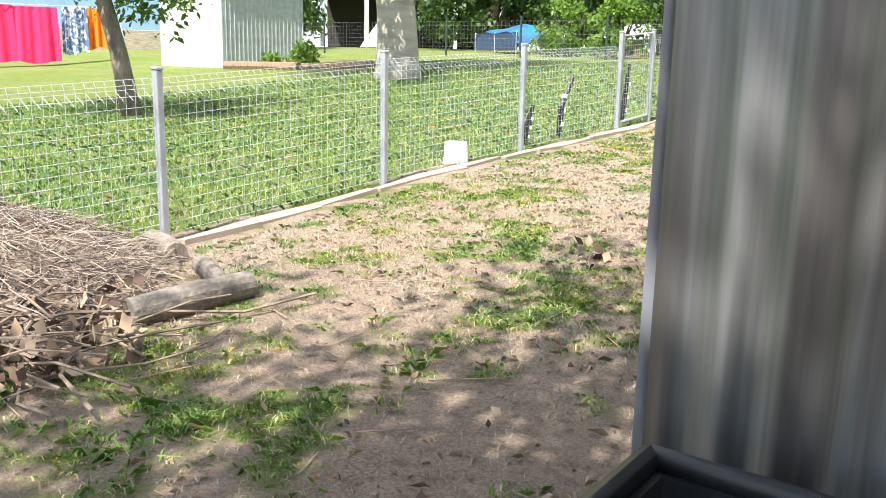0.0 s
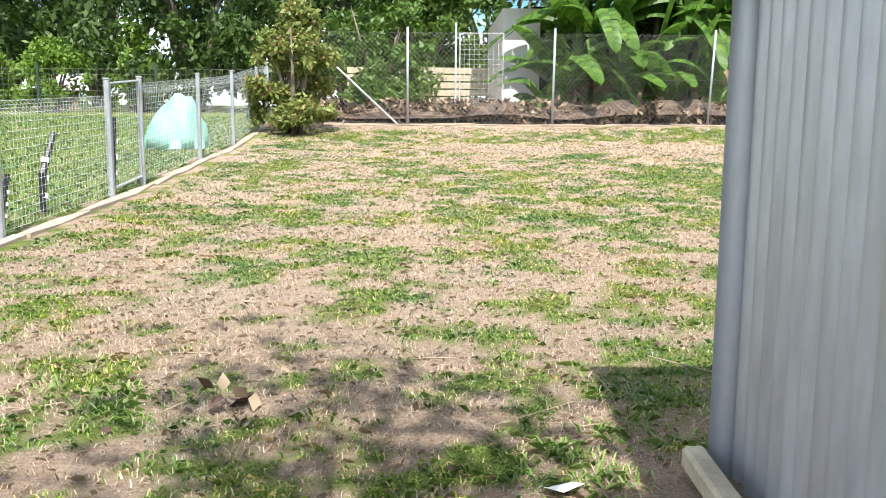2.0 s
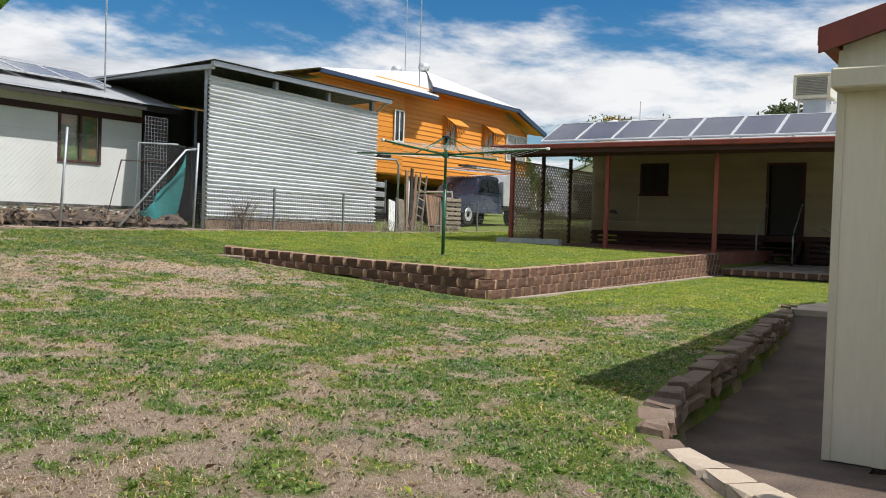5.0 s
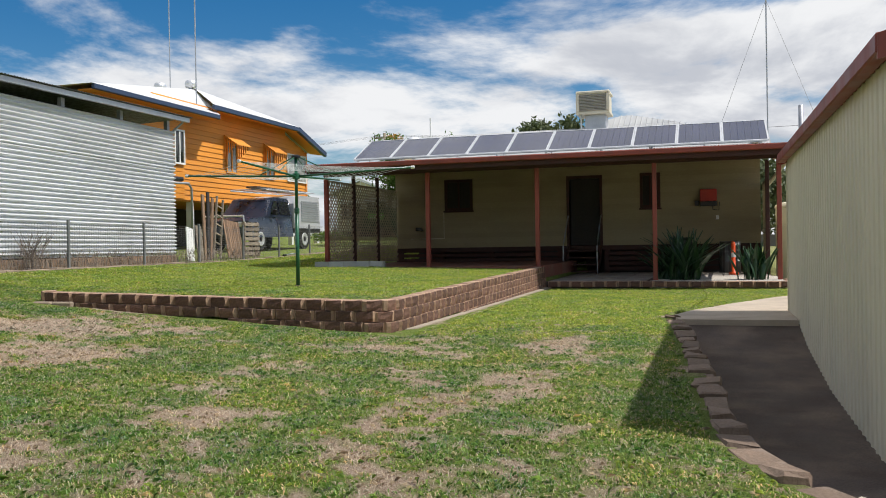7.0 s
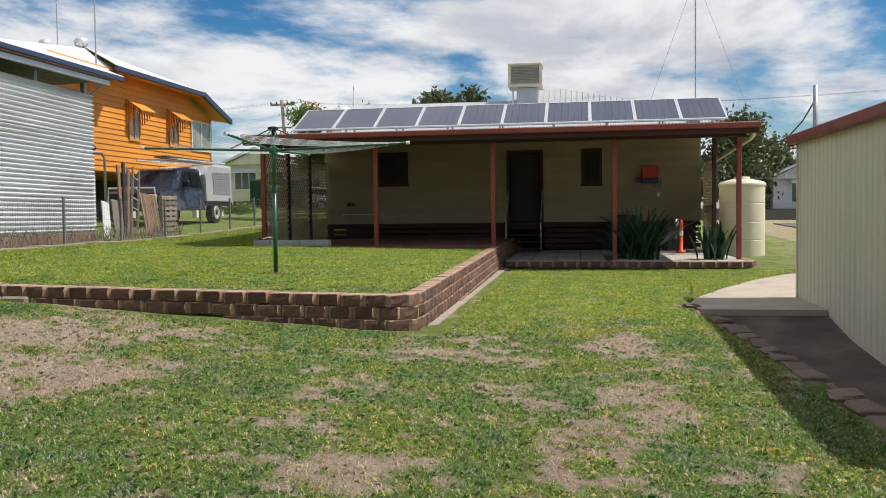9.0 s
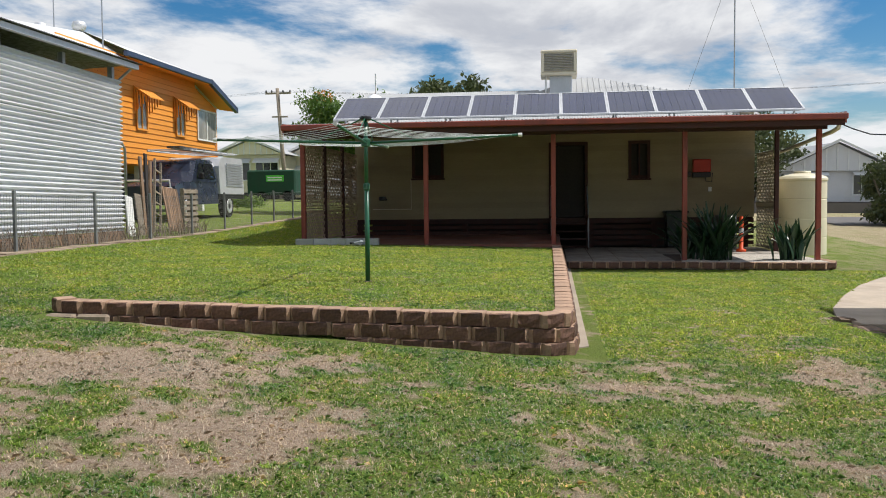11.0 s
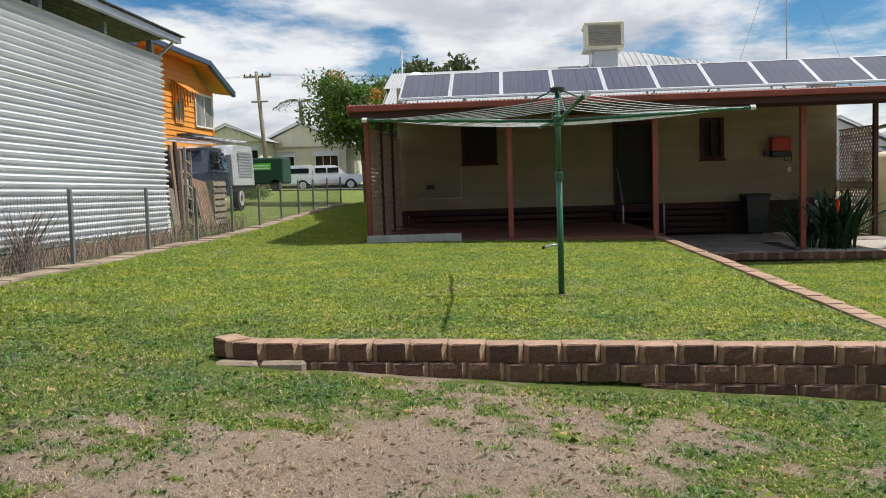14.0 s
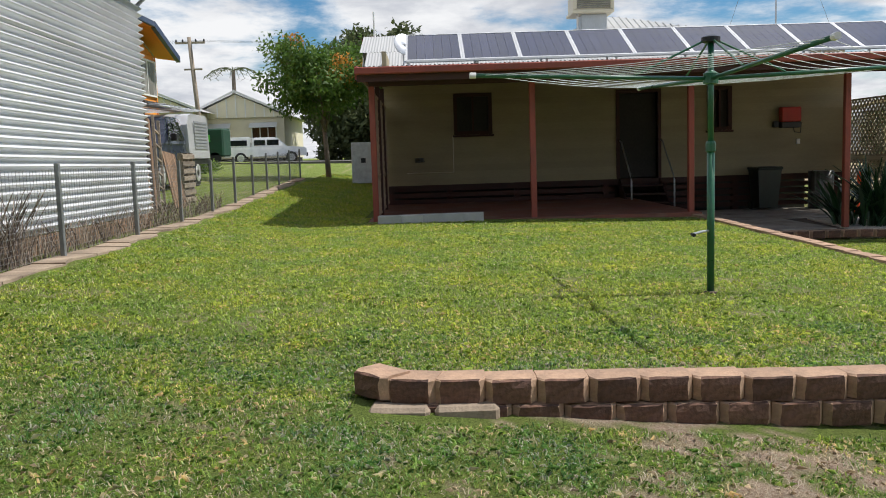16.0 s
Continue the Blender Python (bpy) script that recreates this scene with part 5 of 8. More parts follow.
tv = [(x, y, 0.02) for x, y in v0] + [(x, y, 0.80) for x, y in v1] + [(x * 0.9, y * 0.9, 0.80) for x, y in v1] + [(x * 0.85, y * 0.85, 0.1) for x, y in v0]
tf = [(3, 2, 1, 0)] + [(i, (i + 1) % 4, 4 + (i + 1) % 4, 4 + i) for i in range(4)] + [(4 + i, 4 + (i + 1) % 4, 8 + (i + 1) % 4, 8 + i) for i in range(4)] + [(8 + i, 8 + (i + 1) % 4, 12 + (i + 1) % 4, 12 + i) for i in range(4)] + [(12, 13, 14, 15)]
part("body", Mesh().add(tv, tf), BLACK_P, tub)
rim = Mesh()
for i in range(4):
    a, b = Vector((*v1[i], 0.81)), Vector((*v1[(i + 1) % 4], 0.81))
    rim.tube([a, b], 0.018, 8)
part("rim", rim, BLACK_P, tub, smooth=True)

# ---- wire fences ----
def mesh_panel(p, q, z0, z1, dv, dh, wire, top_roll=False):
    """Welded mesh between two posts, as thin crossing wires."""
    m = Mesh()
    p, q = Vector(p), Vector(q)
    w = (q - p).length
    n = max(1, int(w / dv))
    k = max(1, int((z1 - z0) / dh))
    rise = lambda s: p.z + (q.z - p.z) * s
    for i in range(n + 1):
        s = i / n
        c = p.lerp(q, s)
        m.tube([(c.x, c.y, rise(s) + z0), (c.x, c.y, rise(s) + z1)], wire, 3, False)
    for j in range(k + 1):
        z = z0 + (z1 - z0) * j / k
        m.tube([(p.x, p.y, p.z + z), (q.x, q.y, q.z + z)], wire, 3, False)
    if top_roll:
        d = (q - p).normalized()
        side = Vector((-d.y, d.x, 0))
        for i in range(n + 1):
            c = p.lerp(q, i / n) + Vector((0, 0, z1))
            m.tube([c, c + side * 0.05 + Vector((0, 0, 0.03)) + d * 0.02, c + side * 0.07 + Vector((0, 0, -0.03)) + d * 0.04, c - Vector((0, 0, 0.09)) + d * 0.05], wire, 3, False)
        m.tube([p + side * 0.05 + Vector((0, 0, z1 + 0.03)), q + side * 0.05 + Vector((0, 0, z1 + 0.03))], wire, 3, False)
        m.tube([p + side * 0.07 + Vector((0, 0, z1 - 0.03)), q + side * 0.07 + Vector((0, 0, z1 - 0.03))], wire, 3, False)
    return m


FX = -4.46
left_fence = thing("mesh_fence", "galvanised roll-top mesh fence with steel posts", "fence", (0, 0, 0))
posts = [-1.2, 1.0, 3.28, 5.4, 7.55, 9.8, 10.75, 13.15, 15.2, 17.2, 18.1]
for y in posts:
    z = gz(FX, y)
    hgt = 1.045 if y < 9 else 1.15
    part("post", Mesh().chamfered((FX - 0.025, y - 0.025, z - 0.05), (FX + 0.025, y + 0.025, z + hgt), 0.006), STEEL_POST, left_fence)
    part("post_cap", Mesh().chamfered((FX - 0.029, y - 0.029, z + hgt), (FX + 0.029, y + 0.029, z + hgt + 0.02), 0.006), STEEL_POST, left_fence)
for a, b in zip(posts, posts[1:]):
    if a == 9.8:
        gate = part("gate_frame", Mesh().tube([(FX, a + 0.06, gz(FX, a) + 0.1), (FX, a + 0.06, gz(FX, a) + 1.12), (FX, b - 0.06, gz(FX, b) + 1.12), (FX, b - 0.06, gz(FX, b) + 0.1), (FX, a + 0.06, gz(FX, a) + 0.1)], 0.017, 8), STEEL_POST, left_fence, "steel gate frame")
    part("mesh_panel", mesh_panel((FX, a + 0.03, gz(FX, a)), (FX, b - 0.03, gz(FX, b)), 0.05, 0.965 if a < 9 else 1.06, 0.062, 0.062, 0.0014, a != 9.8), WIRE, left_fence)
kerb = Mesh()
for a, b in zip(np.arange(3.3, 18.0, 0.62), np.arange(3.3, 18.0, 0.62) + 0.62):
    j = random.Random(int(a * 100))
    o = 0.09 + j.uniform(-0.02, 0.02)
    kerb.slab([(FX + o - 0.05, a), (FX + o + 0.06, a + j.uniform(-0.01, 0.01)), (FX + o + 0.06 + j.uniform(-0.02, 0.02), b - 0.012), (FX + o - 0.05, b - 0.012)], lambda x, y: gz(x, y) - 0.06, lambda x, y, j=j: gz(x, y) + 0.022 + 0.012 * math.sin(x * 40 + y * 7))
single("concrete_mowing_strip", kerb, CONC, "pale broken concrete strip along the mesh fence", "kerb", kind="structure")
# painted sticks leaning on the far side of the fence
for y, z, t in ((8.0, 0.42, 10), (8.75, 0.7, 22), (10.45, 0.75, 6)):
    st = thing("painted_stick", "black and white painted stick leaning at the fence", "stick", (FX - 0.22, y, gz(FX - 0.22, y)), group="painted sticks")
    part("shaft", Mesh().tube([(0, 0, 0), (0.0, 0.04, z * 0.5), (0.02, t * 0.012, z)], [0.03, 0.035, 0.022], 7), BLACK_P, st)
    for k in range(3):
        part("white_band", Mesh().tube([(0.004, 0.03 + 0.03 * k, z * (0.2 + 0.22 * k)), (0.006, 0.04 + 0.03 * k, z * (0.26 + 0.22 * k))], 0.036, 7), WHITE_P, st)
pail = thing("bucket", "upturned white plastic bucket in the grass", "bucket", (-4.60, 6.62, gz(-4.60, 6.62) - 0.06))
part("shell", Mesh().lathe([(0.125, 0), (0.13, 0.005), (0.118, 0.03), (0.105, 0.235), (0.1, 0.25), (0.0, 0.252)], n=22), WHITE_P, pail, smooth=True)
part("rim_ring", Mesh().lathe([(0.132, 0.03), (0.14, 0.035), (0.14, 0.05), (0.132, 0.055)], n=22), WHITE_P, pail)
bag = thing("woven_bag", "large pale green woven bag slumped behind the fence", "bag", (-5.25, 14.75, gz(-5.25, 14.75)))
bm = bmesh.new()
bmesh.ops.create_icosphere(bm, subdivisions=4, radius=1)
for v in bm.verts:
    x, y, z = v.co
    peak = max(0, z) ** 0.6 * 0.95
    n3 = noise.noise(Vector((x * 2, y * 2, z * 2)))
    v.co = Vector((x * 0.5 * (1 - 0.35 * max(0, z)) + 0.10 * max(0, z) , y * 0.45 * (1 - 0.4 * max(0, z)), max(0, z) ** 0.75 * 0.82)) * (1 + 0.10 * n3)
bme = bpy.data.meshes.new("sack")
bm.to_mesh(bme)
bm.free()
bme.materials.append(BAG)
bme.shade_smooth()
part("sack", bme, None, bag)


def chain_panel(p, q, z0, z1, cell=0.066, wire=0.0014):
    """Chain-link netting: wires on two diagonals, cut to the panel."""
    m = Mesh()
    p, q = Vector(p), Vector(q)
    w, h = (q - p).length, z1 - z0
    d = (q - p) / w
    at = lambda s, z: p + d * s + Vector((0, 0, z0 + z))
    s = -h
    while s < w:
        lo, hi = max(0.0, -s), min(h, w - s)
        if hi - lo > 0.03:
            m.tube([at(s + lo, lo), at(s + hi, hi)], wire, 3, False)
            m.tube([at(w - s - lo, lo), at(w - s - hi, hi)], wire, 3, False)
        s += cell * 1.414
    for z in (0.02, h * 0.5, h):
        m.tube([at(0, z), at(w, z)], wire * 1.2, 3, False)
    return m


def fence_y(x):
    return 18.06 + 0.026 * x


back_fence = thing("chain_link_fence", "tall chain-link fence with leaning galvanised posts", "fence", (0, 0, 0))
cposts = [(-4.4, 0), (-1.76, 0.0), (1.02, 0.02), (4.05, 0.08), (6.90, 0.12), (9.98, 0.10)]
for x, lean in cposts:
    z = gz(x, fence_y(x))
    part("post", Mesh().tube([(x, fence_y(x), z - 0.1), (x + lean, fence_y(x), z + 1.82)], 0.024, 8), STEEL_POST, back_fence, smooth=True)
for (a, la), (b, lb) in zip(cposts, cposts[1:]):
    part("netting", chain_panel((a, fence_y(a) + 0.03, gz(a, fence_y(a))), (b, fence_y(b) + 0.03, gz(b, fence_y(b))), 0.03, 1.72), WIRE_CHAIN, back_fence)
part("brace", Mesh().tube([(-3.3, fence_y(-3.3), 2.45), (-1.95, fence_y(-2) - 0.02, 1.2)], 0.02, 8), STEEL_POST, back_fence)
part("brace", Mesh().tube([(8.15, fence_y(8), 1.25), (9.75, fence_y(9.8), 2.85), (10.05, fence_y(10), 2.9)], 0.022, 8), STEEL_POST, back_fence, smooth=True)
low_fence = thing("low_mesh_fence", "low dull wire mesh fence along the side boundary", "fence", (0, 0, 0))
lposts = [9.98, 12.4, 14.95, 17.3, 19.6, 21.85, 24.1, 26.3, 28.5, 31.0, 33.8]
for x in lposts[1:]:
    z = gz(x, fence_y(x))
    part("post", Mesh().chamfered((x - 0.025, fence_y(x) - 0.025, z - 0.05), (x + 0.025, fence_y(x) + 0.025, z + 0.99), 0.006), surface("dull_grey_post", (0.20, 0.21, 0.21), 0.6, 0.3) if x == 12.4 else bpy.data.materials["dull_grey_post"], low_fence)
for a, b in zip(lposts, lposts[1:]):
    part("mesh_panel", mesh_panel((a, fence_y(a) + 0.03, gz(a, fence_y(a))), (b, fence_y(b) + 0.03, gz(b, fence_y(b))), 0.04, 0.92, 0.075, 0.05, 0.0018), WIRE_DARK, low_fence)
strip = Mesh()
edge = 0.27
for i, a in enumerate(np.arange(-3.4, 33, 0.42)):
    j = random.Random(i + 900)
    b, nxt = a + 0.42, 0.27 + j.uniform(-0.10, 0.06) + 0.04 * math.sin(i * 0.7)
    gap, lift = (j.uniform(0.01, 0.03) if j.random() < 0.4 else 0.0), j.uniform(0.008, 0.035)
    strip.slab([(a + gap, fence_y(a) - edge), (a + 0.21, fence_y(a) - (edge + nxt) / 2 - j.uniform(-0.03, 0.05)), (b, fence_y(b) - nxt), (b, fence_y(b) + 0.06), (a + gap, fence_y(a) + 0.06)], lambda x, y: gz(x, y) - 0.1, lambda x, y, k=lift: gz(x, y) + k)
    edge = nxt
single("concrete_fence_strip", strip, CONC_WORN, "cracked tan concrete strip under the side fence", "kerb", kind="structure")


# ---- neighbours over the side fence ----
zinc = thing("zinc_shed", "tall open shed clad in bright horizontal corrugated zinc", "shed", (0, 0, 0))
ZY = 18.78


def zinc_sheet(z0l, z1l, z0r, z1r, back):
    """A lap of horizontal corrugated sheet whose courses fall a little towards the house end."""
    m = Mesh().sheet((10.72, ZY - back, 0.0), (10.72, ZY - back, 1.0), (16.68, ZY - back, 0.0), 0.096 / (z1l - z0l), 0.036, 12)
    m.v = [(x, y, (z0l + z * (z1l - z0l)) * (16.68 - x) / 5.96 + (z0r + z * (z1r - z0r)) * (x - 10.72) / 5.96) for x, y, z in m.v]
    return m


part("wall_sheet", zinc_sheet(1.45, 3.66, 1.42, 3.55, 0.0), ZINC_BRIGHT, zinc, smooth=True)
part("wall_sheet", zinc_sheet(3.62, 4.60, 3.51, 4.52, 0.012), ZINC_BRIGHT, zinc, smooth=True)
part("wall_lining", Mesh().box((10.76, ZY + 0.07, 1.5), (16.62, ZY + 0.09, 4.45)), GALV_OLD, zinc)
for x in (10.82, 12.9, 14.8, 16.6):
    part("column", Mesh().box((x - 0.05, ZY + 0.10, 1.2), (x + 0.05, ZY + 0.20, 4.78)), STEEL_POST, zinc)
    part("column", Mesh().box((x - 0.05, 24.0, 1.2), (x + 0.05, 24.1, 4.6)), STEEL_POST, zinc)
part("roof", Mesh().sheet((10.55, 18.42, 4.88), (17.0, 18.42, 4.88), (10.55, 24.3, 4.66), 0.076, 0.009, 4), GALV_OLD, zinc, smooth=True)
part("roof_beam", Mesh().box((10.6, 18.49, 4.76), (16.95, 18.59, 4.86)).box((10.62, 18.59, 4.70), (10.72, 24.2, 4.80)), GALV, zinc)
part("brace", Mesh().tube([(16.6, 18.9, 4.4), (16.85, 18.62, 4.76)], 0.03, 6), GALV, zinc)
# Near-black sheets stand in for the shade at the rear of the open shed.
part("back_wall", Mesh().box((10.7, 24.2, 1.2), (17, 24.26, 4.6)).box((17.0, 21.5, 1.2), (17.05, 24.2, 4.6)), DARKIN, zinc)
part("base_rail", Mesh().box((10.72, ZY + 0.0, 1.2), (16.68, ZY + 0.04, 1.42)), TIMBER_BROWN, zinc)

wh = thing("white_shed_house", "white fibro outbuilding with corrugated roof and solar panels", "outbuilding", (0, 0, 0))
HY = 21.1
for a, b in (((4.9, HY, 1.35), (8.68, HY + 0.1, 4.0)), ((9.64, HY, 1.35), (10.75, HY + 0.1, 4.0)), ((8.68, HY, 1.35), (9.64, HY + 0.1, 2.62)), ((8.68, HY, 3.74), (9.64, HY + 0.1, 4.0)), ((10.65, HY + 0.1, 1.35), (10.75, 26, 4.0))):
    part("wall_section", Mesh().box(a, b), WHITE_W, wh)
part("end_wall", Mesh().box((0.28, HY - 0.05, 1.3), (1.12, HY + 0.05, 3.75)).box((0.28, HY + 0.05, 1.3), (0.36, 26, 3.75)), WHITE_W, wh)
# Porch shade painted as near-black sheets.
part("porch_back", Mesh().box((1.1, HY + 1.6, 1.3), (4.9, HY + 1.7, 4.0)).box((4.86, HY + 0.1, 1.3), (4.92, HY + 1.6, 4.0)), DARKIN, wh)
part("head_band", Mesh().box((1.0, HY - 0.04, 3.62), (11.2, HY - 0.002, 3.76)), DARKRED, wh)
for x in (5.9, 7.3):
    part("cover_strip", Mesh().box((x, HY - 0.012, 1.35), (x + 0.04, HY - 0.002, 3.6)), WHITE_TRIM, wh)
part("base_rail", Mesh().box((4.9, HY - 0.02, 1.6), (10.75, HY - 0.002, 1.68)), GALV_OLD, wh)
wn1 = part("window", Mesh().box((8.7, HY + 0.03, 2.64), (9.16, HY + 0.05, 3.72)).box((9.2, HY + 0.05, 2.64), (9.62, HY + 0.07, 3.72)), PANE_GREEN, wh)
part("window_frame", Mesh().box((8.64, HY - 0.03, 2.57), (9.68, HY + 0.02, 2.64)).box((8.64, HY - 0.03, 3.7), (9.68, HY + 0.02, 3.76)).box((8.64, HY - 0.03, 2.64), (8.70, HY + 0.02, 3.7)).box((9.62, HY - 0.03, 2.64), (9.68, HY + 0.02, 3.7)).box((9.14, HY - 0.03, 2.64), (9.20, HY + 0.02, 3.7)), DARKRED, wn1)
wn2 = part("window", Mesh().box((5.3, HY - 0.012, 2.5), (6.3, HY - 0.006, 3.6)), PANE, wh)
part("window_frame", Mesh().box((5.24, HY - 0.03, 2.44), (6.36, HY - 0.008, 2.5)).box((5.77, HY - 0.03, 2.5), (5.83, HY - 0.008, 3.6)), DARKRED, wn2)
part("roof", Mesh().sheet((0.05, HY - 0.6, 4.0), (11.5, HY - 0.6, 4.0), (0.05, 25.0, 5.3), 0.076, 0.01, 5), ROOFG, wh, smooth=True)
part("roof_fascia", Mesh().box((0.1, HY - 0.56, 3.86), (11.45, HY - 0.52, 3.975)), DARKIN, wh)
for i in range(5):
    pn = thing("solar_module", "dark solar panel in a silver frame on the neighbour's roof", "solar panel", group="neighbour's solar panels")
    for nm, me in (("panel_frame", frame_me), ("backing_sheet", back_me)):
        part(nm, me, None, pn)
    for k in range(6):
        part("cell_strip", cell_me, None, pn).location.y = k * 0.1573
    pn.matrix_world = pose(10.2 - 1.04 * i, 21.5, 4.40, 0, -17.5, 90)
mast2 = single("aerial_mast", Mesh().tube([(9.9, 21.3, 4.1), (9.9, 21.3, 8.5)], 0.02, 5), STEEL_POST, "thin aerial mast behind the white outbuilding", "aerial")

# junk between the white outbuilding and the zinc shed
junk = thing("shade_cloth_frame", "leaning steel frame draped with torn teal shade cloth", "frame", (9.6, 18.7, gz(9.6, 18.7)))
part("frame_pipe", Mesh().tube([(-1.4, 0.1, 0), (-1.0, 0.15, 1.35), (0.3, 0.15, 1.4), (0.25, 0.1, 0)], 0.018, 6), DARKRED, junk)
part("frame_pipe", Mesh().tube([(-0.55, 0.3, 0), (-0.5, 0.3, 1.75), (0.5, 0.3, 1.8)], 0.022, 6), STEEL_POST, junk)
part("mesh_sheet", mesh_panel((-0.15, 0.55, 0), (0.45, 0.6, 0), 0.1, 2.35, 0.08, 0.08, 0.004), STEEL_POST, junk)
cl = Mesh()
nx, nz = 14, 12
cv = []
for i in range(nx + 1):
    for j in range(nz + 1):
        s, t = i / nx, j / nz
        x = -0.9 + 1.15 * s + 0.25 * t
        cv.append((x, 0.0 + 0.12 * math.sin(9 * s + 3 * t) + 0.1 * t, 0.08 + t * (0.25 + 1.25 * s ** 1.6) + 0.05 * math.sin(7 * s)))
cl.add(cv, [(i * (nz + 1) + j, (i + 1) * (nz + 1) + j, (i + 1) * (nz + 1) + j + 1, i * (nz + 1) + j + 1) for i in range(nx) for j in range(nz)])
part("shade_cloth", cl, SHADE_CLOTH, junk, smooth=True)
gatep = thing("old_gate", "pale tubular gate leaning by the back fence", "gate", (-0.45, 18.6, gz(-0.45, 18.6)))
part("gate_frame", Mesh().tube([(-0.3, 0, 0.1), (-0.3, 0, 1.75), (0.55, 0, 1.75), (0.55, 0, 0.1), (-0.3, 0, 0.1)], 0.02, 6), ALU, gatep)
part("gate_mesh", mesh_panel((-0.3, 0, 0), (0.55, 0, 0), 0.12, 1.72, 0.09, 0.09, 0.0025), WIRE, gatep)
part("gate_post", Mesh().tube([(-0.38, 0.0, 0), (-0.38, 0, 1.95)], 0.022, 6), ALU, gatep)
palings = thing("slat_fence", "distant low fence of pale horizontal slats", "fence", (-1.0, 25.5, gz(-1, 25.5)))
for i in range(6):
    part("slat", Mesh().box((-2.6, 0, 0.1 + 0.2 * i), (2.2, 0.03, 0.26 + 0.2 * i)), LATTICE_PALE, palings)

# boards, pallets and a rail stack leaning behind the low fence
lean_r = random.Random(44)
for i, (x, w, h, t, mat_, lab) in enumerate(((18.45, 0.34, 0.95, 12, WHITE_P, "pale sheet panel leaning behind the wire fence"), (18.95, 0.30, 1.0, 8, TIMBER, "grey board leaning behind the wire fence"))):
    b = single("loose_sheet", Mesh().chamfered((-w / 2, 0, 0), (w / 2, 0.03, h), 0.004), mat_, lab, "sheet")
    b.matrix_world = pose(x, 19.5, gz(x, 19.5), -10, t, 0)
for i, (x, h, t) in enumerate(((19.35, 1.9, 6), (19.5, 2.0, 10), (19.62, 1.85, 14))):
    b = single("leaning_timber", Mesh().chamfered((-0.06, 0, 0), (0.06, 0.05, h), 0.006), TIMBER_BROWN if i != 1 else DARKIN, "long dark timber leaning behind the wire fence", "timber", "leaning timbers")
    b.matrix_world = pose(x, 19.6, gz(x, 19.6), -6, t, 0)
lad = thing("ladder", "pale ladder leaning among the timbers", "ladder", (19.85, 19.55, gz(19.8, 19.5)), 0)
lad.matrix_world = pose(19.85, 19.55, gz(19.8, 19.5), -6, 17, 0)
for s in (-0.17, 0.17):
    part("rail", Mesh().box((s - 0.02, 0, 0), (s + 0.02, 0.05, 1.9)), TIMBER, lad)
for i in range(6):
    part("rung", Mesh().box((-0.15, 0.01, 0.2 + 0.28 * i), (0.15, 0.04, 0.235 + 0.28 * i)), TIMBER, lad)
pal = thing("slatted_screen", "brown slatted timber screen leaning behind the wire fence", "screen", (20.75, 19.5, gz(20.7, 19.5)))
pal.matrix_world = pose(20.75, 19.45, gz(20.7, 19.45), -12, 5, 0)
for i in range(9):
    part("slat", Mesh().chamfered((-0.45 + i * 0.1, 0, 0), (-0.36 + i * 0.1, 0.025, 1.15), 0.004), TIMBER_BROWN, pal)
stack = thing("pallet_stack", "grey weathered pallet standing on edge behind the wire fence", "pallet", (21.9, 19.6, gz(21.9, 19.6)))
for i in range(7):
    part("board", Mesh().chamfered((-0.45, -0.03, 0.05 + i * 0.15), (0.45, 0.0, 0.15 + i * 0.15), 0.004), TIMBER, stack)
for x in (-0.42, 0.0, 0.36):
    part("bearer", Mesh().box((x, 0.003, 0), (x + 0.07, 0.1, 1.08)), TIMBER, stack)
pipes = thing("pipe_frame", "bent galvanised pipe frame beside the zinc shed", "frame", (19.0, 20.3, gz(19, 20.3)))
part("pipe", Mesh().tube([(-0.9, 0, 2.15), (0.6, 0, 2.2), (0.75, 0, 2.05), (0.75, 0, 0)], 0.035, 8), GALV, pipes, smooth=True)
part("dark_roll", Mesh().tube([(-0.9, 0.02, 2.27), (0.3, 0.02, 2.3)], 0.07, 8), BLACK_P, pipes, smooth=True)
trailer = thing("box_trailer", "grey steel trailer parked beside the zinc shed", "trailer", (19.6, 22.6, gz(19.6, 22.6)))
part("tray", Mesh().chamfered((-1.6, -0.7, 0.5), (1.6, 0.9, 0.62), 0.02), GALV_OLD, trailer)
for i in range(3):
    part("side_rail", Mesh().chamfered((-1.6, -0.74, 0.7 + i * 0.32), (1.6, -0.7, 0.88 + i * 0.32), 0.01), GALV, trailer)
for x in (-1.55, 1.5):
    part("stake", Mesh().box((x, -0.76, 0.5), (x + 0.06, -0.70, 1.6)), GALV_OLD, trailer)
part("wheel", Mesh().tube([(0, -0.72, 0.32), (0, -0.55, 0.32)], 0.32, 16), RUBBER, trailer)


def wheel(parent, x, y, rad, side):
    w = part("wheel", Mesh().tube([(x, y, rad), (x, y + 0.22 * side, rad)], rad, 22), RUBBER, parent)
    part("rim", Mesh().lathe([(rad * 0.25, 0.0), (rad * 0.6, 0.012), (rad * 0.64, 0.0)], n=16), ALU, w).matrix_local = Matrix.Translation((x, y - 0.012 * side, rad)) @ pose(0, 0, 0, 90 * side, 0, 0)


